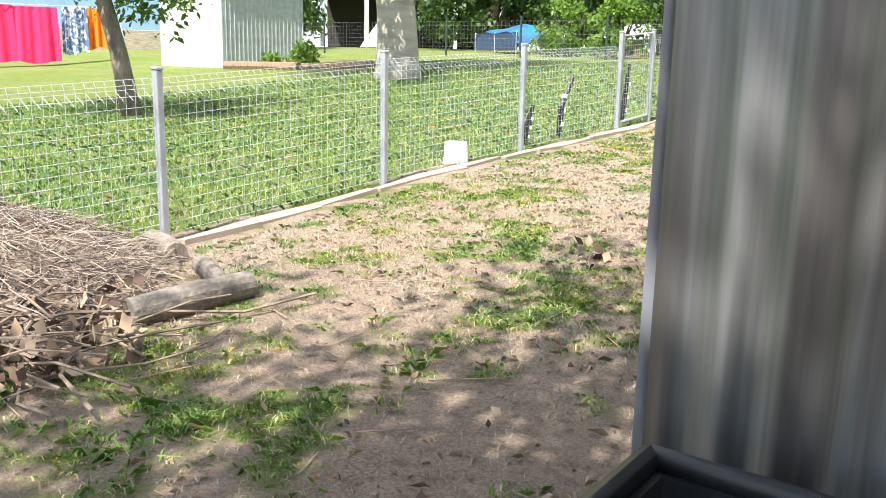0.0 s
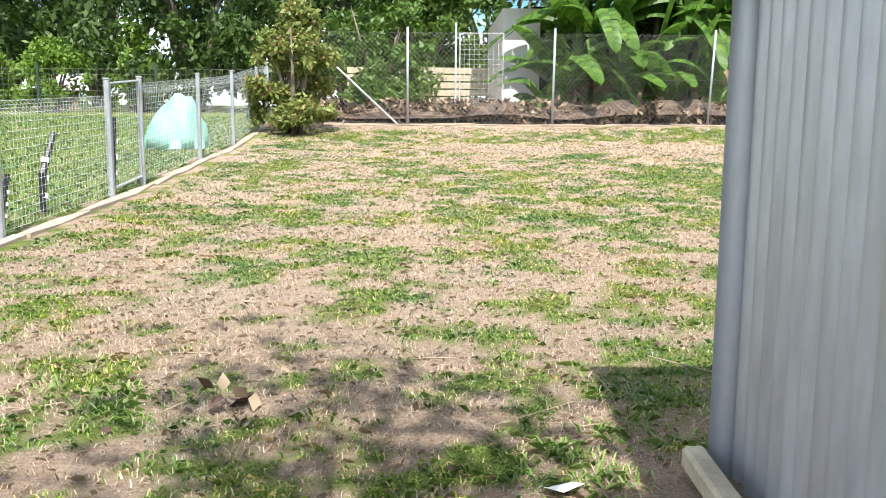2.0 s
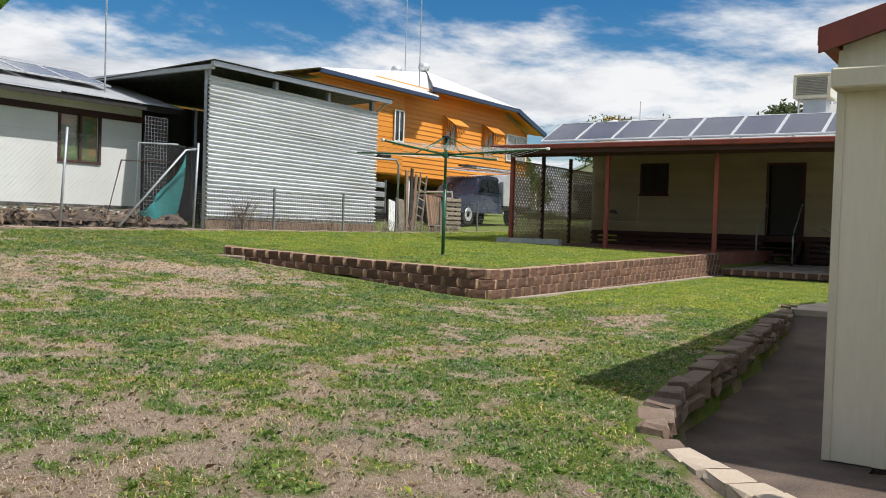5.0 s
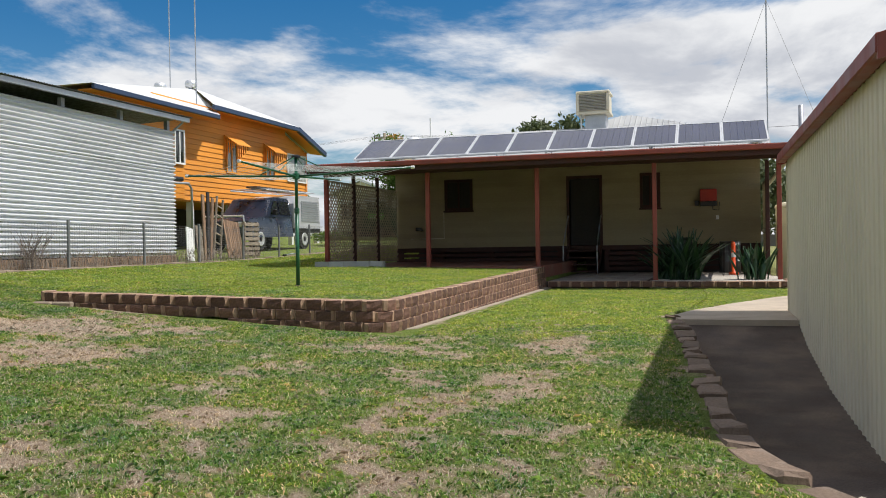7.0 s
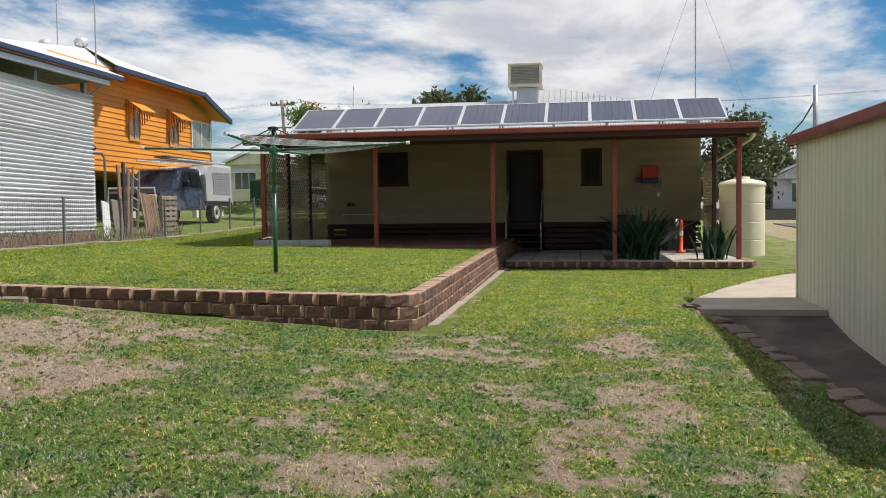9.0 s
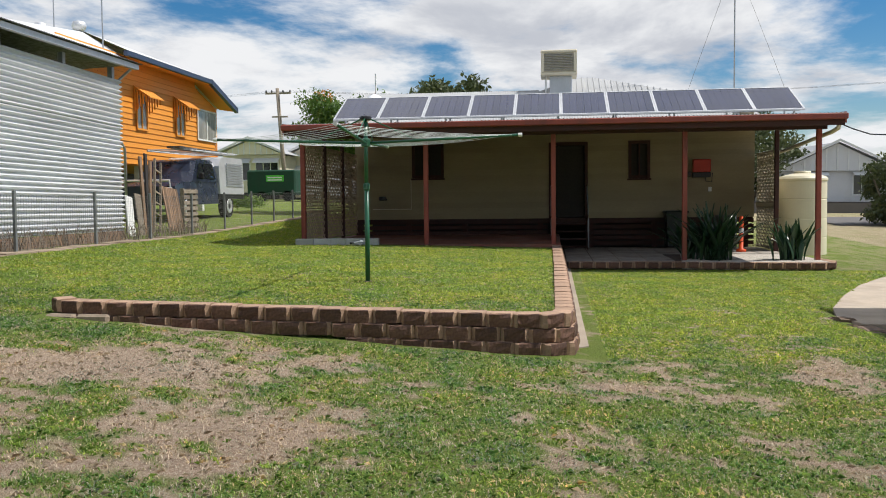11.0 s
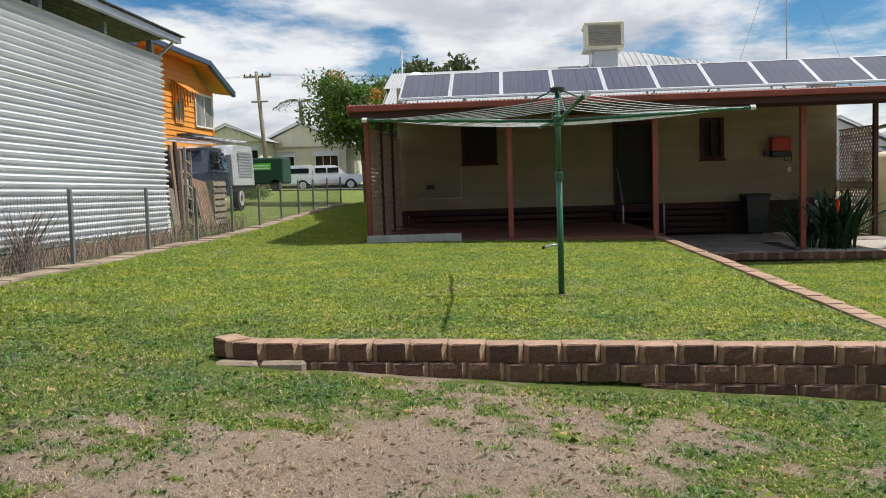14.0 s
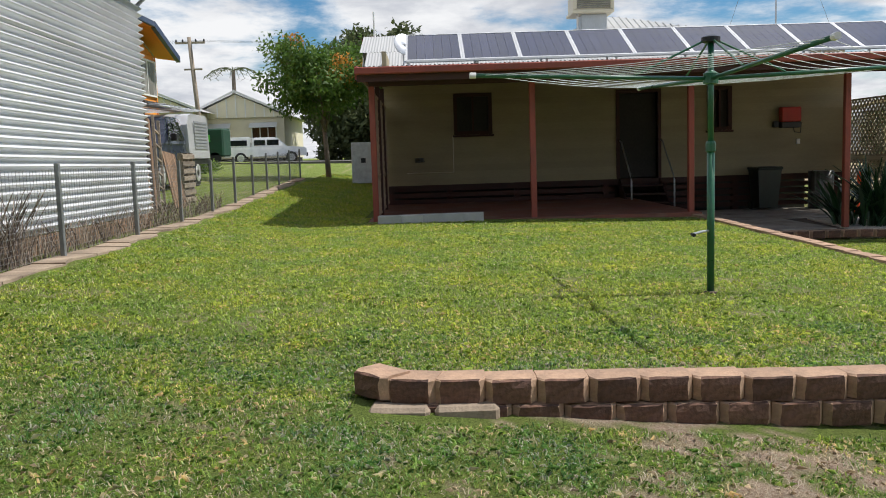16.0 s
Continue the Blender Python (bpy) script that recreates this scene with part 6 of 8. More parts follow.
def profile_body(prof, y0, y1, inset=0.0):
    """A body pushed out sideways from a side outline; its top narrows by inset."""
    zs = [z for _, z in prof]
    lo, hi = min(zs), max(zs)
    n = len(prof)
    v = []
    for y, s in ((y0, 1), (y1, -1)):
        v += [(x, y + s * inset * max(0.0, (z - lo) / (hi - lo)) ** 1.5, z) for x, z in prof]
    f = [tuple(range(n)), tuple(range(2 * n - 1, n - 1, -1))] + [((i + 1) % n, i, n + i, n + (i + 1) % n) for i in range(n)]
    return Mesh().add(v, f)


ute = thing("utility_truck", "dark blue utility truck with a grey ribbed canopy", "utility truck", (24.6, 21.2, gz(27, 22.5)))
part("lower_body", profile_body([(0.0, 0.55), (0.0, 0.95), (0.12, 1.02), (1.25, 1.12), (3.05, 1.12), (3.05, 0.45), (0.1, 0.42)], 0, 1.75, 0.06), SLATE, ute)
cab = part("cab", profile_body([(1.15, 1.11), (1.72, 1.72), (1.95, 1.78), (2.85, 1.78), (3.0, 1.70), (3.05, 1.11)], 0.03, 1.72, 0.14), SLATE, ute)
part("windscreen", Mesh().add([(1.22, 0.16, 1.16), (1.22, 1.59, 1.16), (1.70, 1.56, 1.69), (1.70, 0.19, 1.69)], [(0, 1, 2, 3)]), PANE, cab)
part("side_window", Mesh().add([(1.45, 0.025, 1.2), (2.05, 0.025, 1.2), (2.05, 0.115, 1.66), (1.82, 0.115, 1.66)], [(0, 1, 2, 3)]), PANE, cab)
part("side_window", Mesh().add([(2.12, 0.025, 1.2), (2.9, 0.025, 1.2), (2.85, 0.115, 1.66), (2.12, 0.115, 1.66)], [(0, 1, 2, 3)]), PANE, cab)
part("canopy", profile_body([(3.1, 0.75), (3.1, 1.62), (3.3, 1.86), (3.6, 1.92), (5.1, 1.92), (5.2, 1.8), (5.2, 0.75)], -0.03, 1.8, 0.05), ALU, ute, "grey ribbed canopy")
for i in range(9):
    part("canopy_rib", Mesh().box((3.65, -0.045, 1.0 + 0.085 * i), (5.05, -0.02, 1.05 + 0.085 * i)), GALV, ute)
part("tray", Mesh().box((3.08, 0.0, 0.6), (5.25, 1.76, 0.745)), BLACK_P, ute)
part("bull_bar", Mesh().tube([(-0.08, 0.1, 0.5), (-0.1, 0.15, 1.1), (-0.1, 1.6, 1.1), (-0.08, 1.65, 0.5)], 0.035, 8), ALU, ute)
part("headlight", Mesh().chamfered((-0.02, 0.12, 0.76), (0.06, 0.42, 0.92), 0.02), LAMP_GLASS, ute)
part("mirror", Mesh().chamfered((1.5, -0.16, 1.18), (1.6, -0.01, 1.36), 0.02), BLACK_P, ute)
rk = part("roof_rack", Mesh().tube([(1.5, 0.2, 2.02), (5.2, 0.2, 2.08)], 0.025, 6).tube([(1.5, 1.55, 2.02), (5.2, 1.55, 2.08)], 0.025, 6), ALU, ute)
for i in range(6):
    part("rack_bar", Mesh().tube([(1.7 + 0.65 * i, 0.1, 2.06), (1.7 + 0.65 * i, 1.65, 2.06)], 0.02, 6), ALU, rk)
part("rack_load", Mesh().box((1.4, 0.5, 2.09), (5.2, 0.9, 2.15)), GALV_OLD, ute, "flat lengths of steel on the rack")
for x in (0.75, 3.95):
    for y, s in ((0.02, 1), (1.73, -1)):
        wheel(ute, x, y, 0.37, s)

ute.scale = (1.09, 1.09, 1.09)

# orange house on tall stumps
oh = thing("orange_house", "high-set orange weatherboard house with blue gutter and white roof", "house", (0, 0, 0))
OY = 24.2
z = 3.35
ok = 0
while z < 6.8:
    xe = min(35.2, 33.2 + max(0.0, 6.66 - z - 0.2) / 0.85 * 2.8)
    part("weatherboard", Mesh().add([(23.4, OY - 0.03, z), (xe, OY - 0.03, z), (xe, OY, z + 0.2), (23.4, OY, z + 0.2), (23.4, OY + 0.03, z), (xe, OY + 0.03, z), (xe, OY + 0.03, z + 0.2), (23.4, OY + 0.03, z + 0.2)], [(3, 2, 1, 0)[::-1], (0, 4, 5, 1)[::-1], (4, 7, 6, 5), (0, 3, 7, 4)]), ORANGE, oh)
    z += 0.19
z = 3.35
while z < 6.3:
    part("weatherboard", Mesh().box((19.9, OY - 0.45, z), (24.6, OY - 0.42, z + 0.17)), ORANGE, oh)
    z += 0.19
part("wall_core", Mesh().box((23.4, OY + 0.035, 3.3), (33.1, 33, 6.55)).box((33.1, OY + 0.035, 3.3), (35.2, 33, 6.0)).box((19.9, OY - 0.415, 3.3), (24.6, 31, 6.3)), ORANGE, oh)
part("gable_infill", Mesh().add([(x, y, z) for y in (OY + 0.04, OY + 0.1) for x, z in ((23.4, 6.5), (33.1, 6.0), (35.2, 6.0), (35.2, 6.07), (33.1, 6.69), (26.3, 6.69))], [(0, 1, 2, 3, 4, 5), (11, 10, 9, 8, 7, 6)]), ORANGE, oh)
part("corner_board", Mesh().box((35.15, OY - 0.06, 3.3), (35.27, OY - 0.035, 6.02)), ORANGE, oh)
for x0, x1, z0, z1, hood in ((28.15, 28.85, 4.6, 5.75, True), (31.3, 32.0, 4.6, 5.75, True), (33.3, 35.1, 4.6, 5.75, False), (24.0, 24.5, 4.6, 5.7, False)):
    oy = OY if x0 > 25 else OY - 0.45
    w = part("window", Mesh().box((x0, oy - 0.045, z0), (x1, oy - 0.035, z1)), PANE if x0 < 25 else PANE_CURTAIN, oh)
    fr = Mesh()
    for a, b, c, d in ((x0 - 0.06, x1 + 0.06, z0 - 0.06, z0), (x0 - 0.06, x1 + 0.06, z1, z1 + 0.06), (x0 - 0.06, x0, z0, z1), (x1, x1 + 0.06, z0, z1), ((x0 + x1) / 2 - 0.03, (x0 + x1) / 2 + 0.03, z0, z1)):
        fr.box((a, oy - 0.08, c), (b, oy - 0.046, d))
    part("window_frame", fr, ORANGE if hood else WHITE_TRIM, w)
    if hood:
        hd = part("window_hood", Mesh().add([(x0 - 0.2, oy - 0.03, 6.0), (x1 + 0.2, oy - 0.03, 6.0), (x1 + 0.2, oy - 0.62, 5.6), (x0 - 0.2, oy - 0.62, 5.6), (x0 - 0.2, oy - 0.03, 6.04), (x1 + 0.2, oy - 0.03, 6.04), (x1 + 0.2, oy - 0.62, 5.64), (x0 - 0.2, oy - 0.62, 5.64)], [(0, 1, 2, 3), (7, 6, 5, 4), (3, 2, 6, 7), (0, 3, 7, 4), (1, 5, 6, 2)]), ORANGE, w)
        for i in range(5):
            for xx in (x0 - 0.2, x1 + 0.17):
                part("hood_slat", Mesh().box((xx, oy - 0.10 - 0.1 * i, 5.15 + 0.08 * i), (xx + 0.03, oy - 0.06 - 0.1 * i, 5.98 - 0.07 * i)), ORANGE, hd)
part("eave_gutter", Mesh().chamfered((26.2, OY - 0.75, 6.73), (33.2, OY - 0.62, 6.91), 0.02), BLUE_TRIM, oh)
part("eave_gutter", Mesh().chamfered((19.3, OY - 0.98, 6.34), (26.2, OY - 0.86, 6.50), 0.02), BLUE_TRIM, oh)
part("gable_barge", Mesh().add([(33.2, OY - 0.75, 6.71), (36.0, OY - 0.75, 5.86), (36.0, OY - 0.75, 6.06), (33.2, OY - 0.75, 6.93), (33.2, OY - 0.6, 6.71), (36.0, OY - 0.6, 5.86), (36.0, OY - 0.6, 6.06), (33.2, OY - 0.6, 6.93)], [(0, 1, 2, 3), (7, 6, 5, 4), (0, 4, 5, 1), (3, 2, 6, 7), (1, 5, 6, 2), (0, 3, 7, 4)]), BLUE_TRIM, oh)
part("soffit", Mesh().add([(26.2, OY - 0.7, 6.72), (33.2, OY - 0.7, 6.72), (35.95, OY - 0.7, 5.90), (35.95, OY + 0.1, 6.02), (33.2, OY + 0.1, 6.85), (26.2, OY + 0.1, 6.85)], [(0, 1, 4, 5), (1, 2, 3, 4)]).box((19.4, OY - 0.95, 6.35), (26.2, OY - 0.3, 6.38)), ORANGE, oh)
part("roof", Mesh().add([(26.1, OY - 0.75, 6.91), (33.2, OY - 0.75, 6.91), (36.05, OY - 0.75, 6.06), (36.05, 36.5, 6.06), (33.8, 31.4, 9.15), (33.8, 29.2, 9.15)], [(0, 1, 5), (1, 2, 3, 4, 5)])
     .add([(19.2, OY - 0.97, 6.50), (26.2, OY - 0.97, 6.50), (33.7, 29.2, 9.1), (33.7, 31.4, 9.1), (19.2, 37.0, 6.50), (35.5, 36.5, 6.3)], [(0, 1, 2, 3), (0, 3, 4), (4, 3, 5)]), ROOF_WHITE, oh)
for y in (29.4, 31.1):
    part("roof_vent", Mesh().lathe([(0.13, -0.1), (0.13, 0.05), (0.25, 0.08), (0.30, 0.24), (0.24, 0.4), (0.0, 0.46)], (33.8, y, 9.14), 16), ALU, oh, smooth=True)
for x in np.arange(20.5, 37.5, 2.7):
    part("stump", Mesh().box((x - 0.1, OY + 0.1, 1.2), (x + 0.1, OY + 0.3, 3.35)), WHITE_TRIM, oh)
# Black sheet added to paint the shade beneath the high-set house.
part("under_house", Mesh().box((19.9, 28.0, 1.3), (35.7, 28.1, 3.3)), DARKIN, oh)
for x, y, h in ((33.3, 30.2, 15.5), (26.5, 24.43, 12.6)):
    single("aerial_mast", Mesh().tube([(x, y, 6.9), (x, y, h)], 0.026, 5), STEEL_POST, "thin aerial mast on the orange house", "aerial")

# utility pole, street, far houses and vehicles
pole = thing("utility_pole", "leaning timber utility pole with crossarm and wires", "utility pole", (58.2, 28.3, gz(58, 27) - 0.9))
part("shaft", Mesh().tube([(0, 0, -0.3), (-0.25, 0.5, 8.6)], [0.17, 0.12], 10), TIMBER, pole, smooth=True)
part("crossarm", Mesh().box((-0.3, -0.45, 8.2), (-0.18, 1.35, 8.32)), TIMBER, pole)
part("crossarm", Mesh().box((-0.3, -0.2, 6.6), (-0.18, 0.9, 6.7)), TIMBER, pole)
for i, y in enumerate((-0.4, 0.1, 0.9, 1.3)):
    part("insulator", Mesh().lathe([(0.05, 0), (0.06, 0.08), (0.03, 0.16)], (-0.24, y, 8.32), 8), BLACK_P, pole)
    part("wire", Mesh().tube([(-0.24 + 0.05 * k, y + 4.0 * k, 8.4 - 0.9 * math.sin(math.pi * k / 10)) for k in range(11)], 0.004, 3, False), BLACK_P, pole)
    part("wire", Mesh().tube([(-0.24 - 0.05 * k, y - 5.0 * k, 8.4 - 0.9 * math.sin(math.pi * k / 10)) for k in range(11)], 0.004, 3, False), BLACK_P, pole)
riser = thing("service_riser", "short weathered service riser on the garage corner with a black cable", "service pole", (11.4, 4.7, 2.55))
part("shaft", Mesh().tube([(0, 0, -0.3), (0, 0, 0.95)], 0.036, 8), STEEL_POST, riser, smooth=True)
part("cable", Mesh().tube([(0, 0, 0.75), (1.0, -0.07, 0.55), (2.1, -0.13, 0.42), (3.1, -0.2, 0.4), (4.3, -0.27, 0.5), (5.4, -0.34, 0.68), (6.3, -0.4, 0.85)], 0.012, 6), BLACK_P, riser, smooth=True)
single("road", Mesh().slab([(50, -60), (62.5, -60), (62.5, 80), (50, 80)], 1.0, lambda x, y: gz(min(x, 53.4), y) + 0.03), ASPHALT, "grey asphalt street beyond the yards", "road", kind="structure")
single("road", Mesh().slab([(36.5, -5.0), (44, -5.0), (44, -1.6), (36.5, -1.6)], 0.3, lambda x, y: gz(x, y) + 0.05), ASPHALT, "grey asphalt side drive", "road", kind="structure")


def far_house(at, turn, w, d, h, label, wallm, roofm, gable=True):
    """A small low-set timber house with a gabled porch on its street side (-x)."""
    t = thing("far_house", label, "house", at, turn)
    part("wall", Mesh().box((0, -w / 2, 0.5), (d, w / 2, h)), wallm, t)
    for i in range(int((h - 0.6) / 0.22)):
        part("weatherboard", Mesh().box((-0.02, -w / 2, 0.55 + i * 0.22), (-0.002, w / 2, 0.55 + i * 0.22 + 0.19)), wallm, t)
    part("stump_skirt", Mesh().box((0.1, -w / 2 + 0.1, 0), (d - 0.1, w / 2 - 0.1, 0.5)), DARKIN, t)
    part("roof", Mesh().add([(-0.6, -w / 2 - 0.6, h), (-0.6, w / 2 + 0.6, h), (d + 0.6, w / 2 + 0.6, h), (d + 0.6, -w / 2 - 0.6, h), (-0.6 if gable else d * 0.35, 0, h + w * 0.26), (d * 0.7, 0, h + w * 0.26)], [(1, 2, 5, 4), (3, 0, 4, 5), (2, 3, 5)] + ([] if gable else [(0, 1, 4)])), roofm, t)
    if gable:
        part("gable", Mesh().add([(-0.3, -w / 2 - 0.3, h), (-0.3, w / 2 + 0.3, h), (-0.3, 0, h + w * 0.25)], [(0, 2, 1)]), wallm, t)
        for i in range(-4, 5):
            y = i * w / 10
            part("gable_batten", Mesh().box((-0.34, y - 0.04, h), (-0.31, y + 0.04, h + (w / 2 + 0.1 - abs(y)) * 0.48)), WHITE_TRIM, t)
        for s in (-1, 1):
            part("barge", Mesh().add([(-0.66, s * (w / 2 + 0.65), h - 0.06), (-0.66, 0, h + w * 0.26 + 0.03), (-0.66, 0, h + w * 0.26 + 0.2), (-0.66, s * (w / 2 + 0.65), h + 0.1)], [(0, 1, 2, 3) if s < 0 else (3, 2, 1, 0)]), WHITE_TRIM, t)
    for y in (-w * 0.28, w * 0.22):
        wd = part("window", Mesh().box((-0.05, y - 0.8, 1.4), (-0.03, y + 0.8, 2.6)), PANE, t)
        part("window_frame", Mesh().box((-0.08, y - 0.88, 1.32), (-0.025, y + 0.88, 1.4)).box((-0.08, y - 0.88, 2.6), (-0.025, y + 0.88, 2.68)).box((-0.08, y - 0.88, 1.4), (-0.025, y - 0.8, 2.6)).box((-0.08, y + 0.8, 1.4), (-0.025, y + 0.88, 2.6)).box((-0.08, y - 0.3, 1.4), (-0.03, y - 0.25, 2.6)).box((-0.08, y + 0.25, 1.4), (-0.03, y + 0.3, 2.6)), WHITE_TRIM, wd)
        part("window_awning", Mesh().add([(-0.03, y - 0.95, 2.95), (-0.03, y + 0.95, 2.95), (-0.6, y + 0.95, 2.6), (-0.6, y - 0.95, 2.6)], [(0, 1, 2, 3)]), WHITE_TRIM, wd)
    return t


far_house((64, 27.4, gz(64, 27) - 0.3), 0, 6.4, 9, 3.3, "cream timber cottage with battened gable across the street", FAR_CREAM, ROOFW)
far_house((60, 31.5, gz(60, 31)), 0, 4.2, 6, 3.2, "small cream gabled porch across the street", FAR_CREAM, ROOFW)
far_house((58.0, -7.9, gz(58, -7.9) - 0.4), 8, 7.0, 9, 2.9, "white weatherboard cottage with grey gabled roof", WHITE_W, ROOFG)
far_house((57.0, -14.6, gz(57, -14.6) - 0.4), 8, 6.0, 9, 2.7, "white weatherboard cottage behind garden trees", WHITE_W, ROOFW)


def pickup(at, turn, paint, label):
    t = thing("pickup", label, "car", at, turn)
    part("body", profile_body([(0.0, 0.45), (0.0, 0.88), (0.15, 0.98), (1.25, 1.06), (5.05, 1.06), (5.1, 0.9), (5.1, 0.45)], 0, 1.8, 0.05), paint, t)
    cab = part("cab", profile_body([(1.2, 1.055), (1.8, 1.58), (2.0, 1.64), (3.2, 1.64), (3.34, 1.56), (3.42, 1.055)], 0.05, 1.75, 0.14), paint, t)
    canopy = part("canopy", profile_body([(3.5, 1.07), (3.44, 1.60), (3.56, 1.70), (4.95, 1.68), (5.06, 1.07)], 0.06, 1.74, 0.08), paint, t)
    for a, b, owner in ((1.72, 2.45, cab), (2.55, 3.25, cab), (3.68, 4.9, canopy)):
        for y in (0.05, 1.68):
            part("side_window", Mesh().box((a, y, 1.14), (b, y + 0.07, 1.48)), PANE, owner)
    part("windscreen", Mesh().add([(1.20, 0.17, 1.08), (1.20, 1.63, 1.08), (1.74, 1.56, 1.56), (1.74, 0.24, 1.56)], [(0, 1, 2, 3)]), PANE, cab)
    for x in (0.95, 4.1):
        for y, s in ((-0.01, 1), (1.81, -1)):
            wheel(t, x, y, 0.36, s)
    part("bumper", Mesh().chamfered((-0.08, 0.05, 0.4), (0.04, 1.75, 0.62), 0.02), BLACK_P, t)
    return t


pickup((60.6, 22.3, gz(60.6, 22.3) - 0.05), 98, CAR_WHITE, "white canopied pickup parked on the street")
cover = thing("covered_trailer", "dark green canvas covered trailer with a bright sign", "trailer", (50.2, 26.2, gz(50, 26)))
part("canvas", Mesh().chamfered((0, -0.9, 0.4), (1.8, 2.1, 1.9), 0.08), surface("dark_green_canvas", (0.012, 0.055, 0.03), 0.8, 0, 0.2, 2, 40, 0.2), cover)
sg = part("sign", Mesh().box((-0.02, -0.2, 1.2), (-0.003, 0.9, 1.58)), surface("bright_green_sign", (0.10, 0.55, 0.05), 0.6), cover)
for i in range(2):
    part("sign_bar", Mesh().box((-0.026, -0.1, 1.26 + 0.15 * i), (-0.022, 0.8, 1.33 + 0.15 * i)), WHITE_P, sg)
for y in (-0.4, 1.2):
    part("wheel", Mesh().tube([(0.0, y, 0.32), (0.2, y, 0.32)], 0.32, 14), RUBBER, cover)
cabinet = thing("meter_cabinet", "grey steel meter cabinet beside the house corner", "cabinet", (31.0, 16.55, gz(31, 16.5)))
part("case", Mesh().chamfered((0, -0.35, 0.05), (0.4, 0.35, 1.35), 0.015), surface("pale_grey_enamel", (0.62, 0.64, 0.62), 0.45), cabinet)
part("label_plate", Mesh().box((-0.006, -0.1, 0.7), (-0.002, 0.05, 0.85)), BLACK_P, cabinet)
lamp_post = thing("hedge", "clipped yellow-green hedge beside the drive", "hedge", (34.0, 22.4, gz(34, 22.4)))

# ---- left neighbour's yard ----
ls = thing("garden_shed", "white and bare steel garden shed in the next yard", "shed", (-18.6, 15.8, gz(-18.6, 15.8) - 0.02), 90)
part("side_sheet", ribbed(Mesh(), (0, 0, 0), (3.0, 0, 0), (0, 0, 2.25), 0.15), surface("grey_blue_steel", (0.44, 0.47, 0.50), 0.5, 0.3), ls)
part("end_sheet", Mesh().box((-0.03, 0, 0), (0, 2.6, 2.25)).add([(-0.015, 0, 2.25), (-0.015, 2.6, 2.25), (-0.015, 1.3, 2.7)], [(0, 2, 1)]), WHITE_W, ls)
part("back_sheet", Mesh().box((0, 2.57, 0), (3.0, 2.6, 2.25)).box((2.97, 0, 0), (3.0, 2.57, 2.25)), WHITE_W, ls)
part("roof", Mesh().add([(-0.1, -0.1, 2.22), (3.1, -0.1, 2.22), (3.1, 1.3, 2.74), (-0.1, 1.3, 2.74), (-0.1, 2.7, 2.22), (3.1, 2.7, 2.22)], [(0, 1, 2, 3), (3, 2, 5, 4)]), ROOFW, ls)
logs = single("garden_border", Mesh().tube([(-18.3, 15.6, 1.0), (-15.9, 15.9, 1.02)], 0.12, 8).tube([(-15.8, 15.9, 1.02), (-14.2, 16.8, 1.1)], 0.1, 8), TIMBER_BROWN, "dark log garden border along the shed", "border")


def hanging(name, label, mat_, at, w, h, turn, seed):
    """Cloth hung over a line, with folds."""
    n, m = 22, 8
    v = []
    for i in range(n + 1):
        for j in range(m + 1):
            s, t = i / n, j / m
            v.append((w * (s - 0.5) * (1 + 0.08 * (1 - t)), 0.06 * (1 - 0.5 * t) * math.sin(14 * s + seed) + 0.03 * math.sin(31 * s), h * (t - 1) + 0.05 * math.sin(6 * s + seed) * (1 - t)))
    o = single(name, Mesh().add(v, [(i * (m + 1) + j, (i + 1) * (m + 1) + j, (i + 1) * (m + 1) + j + 1, i * (m + 1) + j + 1) for i in range(n) for j in range(m)]), mat_, label, "laundry", smooth=True)
    o.matrix_world = pose(*at, 0, 0, turn)
    return o


cz = gz(-26, 14.5)
hanging("towel", "bright pink towel hung on a clothes line", PINK, (-25.9, 13.2, cz + 1.75), 1.6, 1.62, 60, 1)
hanging("towel", "bright pink towel hung on a clothes line", PINK, (-25.2, 14.4, cz + 1.72), 1.2, 1.6, 60, 2)
hanging("patterned_cloth", "blue and white patterned cloth on a clothes line", PATTERN_CLOTH, (-24.8, 15.4, cz + 1.75), 0.7, 1.35, 60, 3)
hanging("work_shirt", "orange work shirt hung on a clothes line", ORANGE_CLOTH, (-24.6, 16.0, cz + 1.75), 0.55, 1.2, 60, 4)
airer = thing("clothes_airer", "white tubular clothes line frame in the next yard", "clothes line", (-25, 14.8, cz))
part("line", Mesh().tube([(-1.5, -3, 1.77), (0.8, 1.7, 1.77)], 0.012, 5), WIRE, airer)
for x, y in ((-1.5, -3), (0.8, 1.7)):
    part("leg", Mesh().tube([(x - 0.35, y, 0), (x, y, 1.78), (x + 0.35, y, 0)], 0.022, 6), ALU, airer)
blue = thing("blue_tarpaulin_wall", "blue-grey house wall behind the washing", "house", (-34, 21, gz(-34, 21)), 55)
part("wall", Mesh().box((-7, 0, 0.9), (4, 0.2, 4.5)), surface("blue_grey_paint", (0.20, 0.33, 0.47), 0.7, 0, 0.1, 1.5, 30, 0.1), blue)
part("base_slats", Mesh().box((-7, -0.05, 0), (4, -0.01, 0.88)), TIMBER, blue)
tr = thing("tarp_covered_frame", "low frame covered with blue tarpaulins in the next yard", "tarpaulin", (-17.6, 29.3, gz(-17.6, 29.3)), -35)
tv, n, m = [], 16, 8
for i in range(n + 1):
    for j in range(m + 1):
        s, t = i / n, j / m
        hgt = (0.75 + 0.25 * math.sin(math.pi * t)) * (1 - abs(2 * s - 1) ** 4 * 0.6) + 0.06 * math.sin(9 * s + 4 * t)
        tv.append((-2.2 + 4.4 * s, -1.0 + 2.0 * t, hgt))
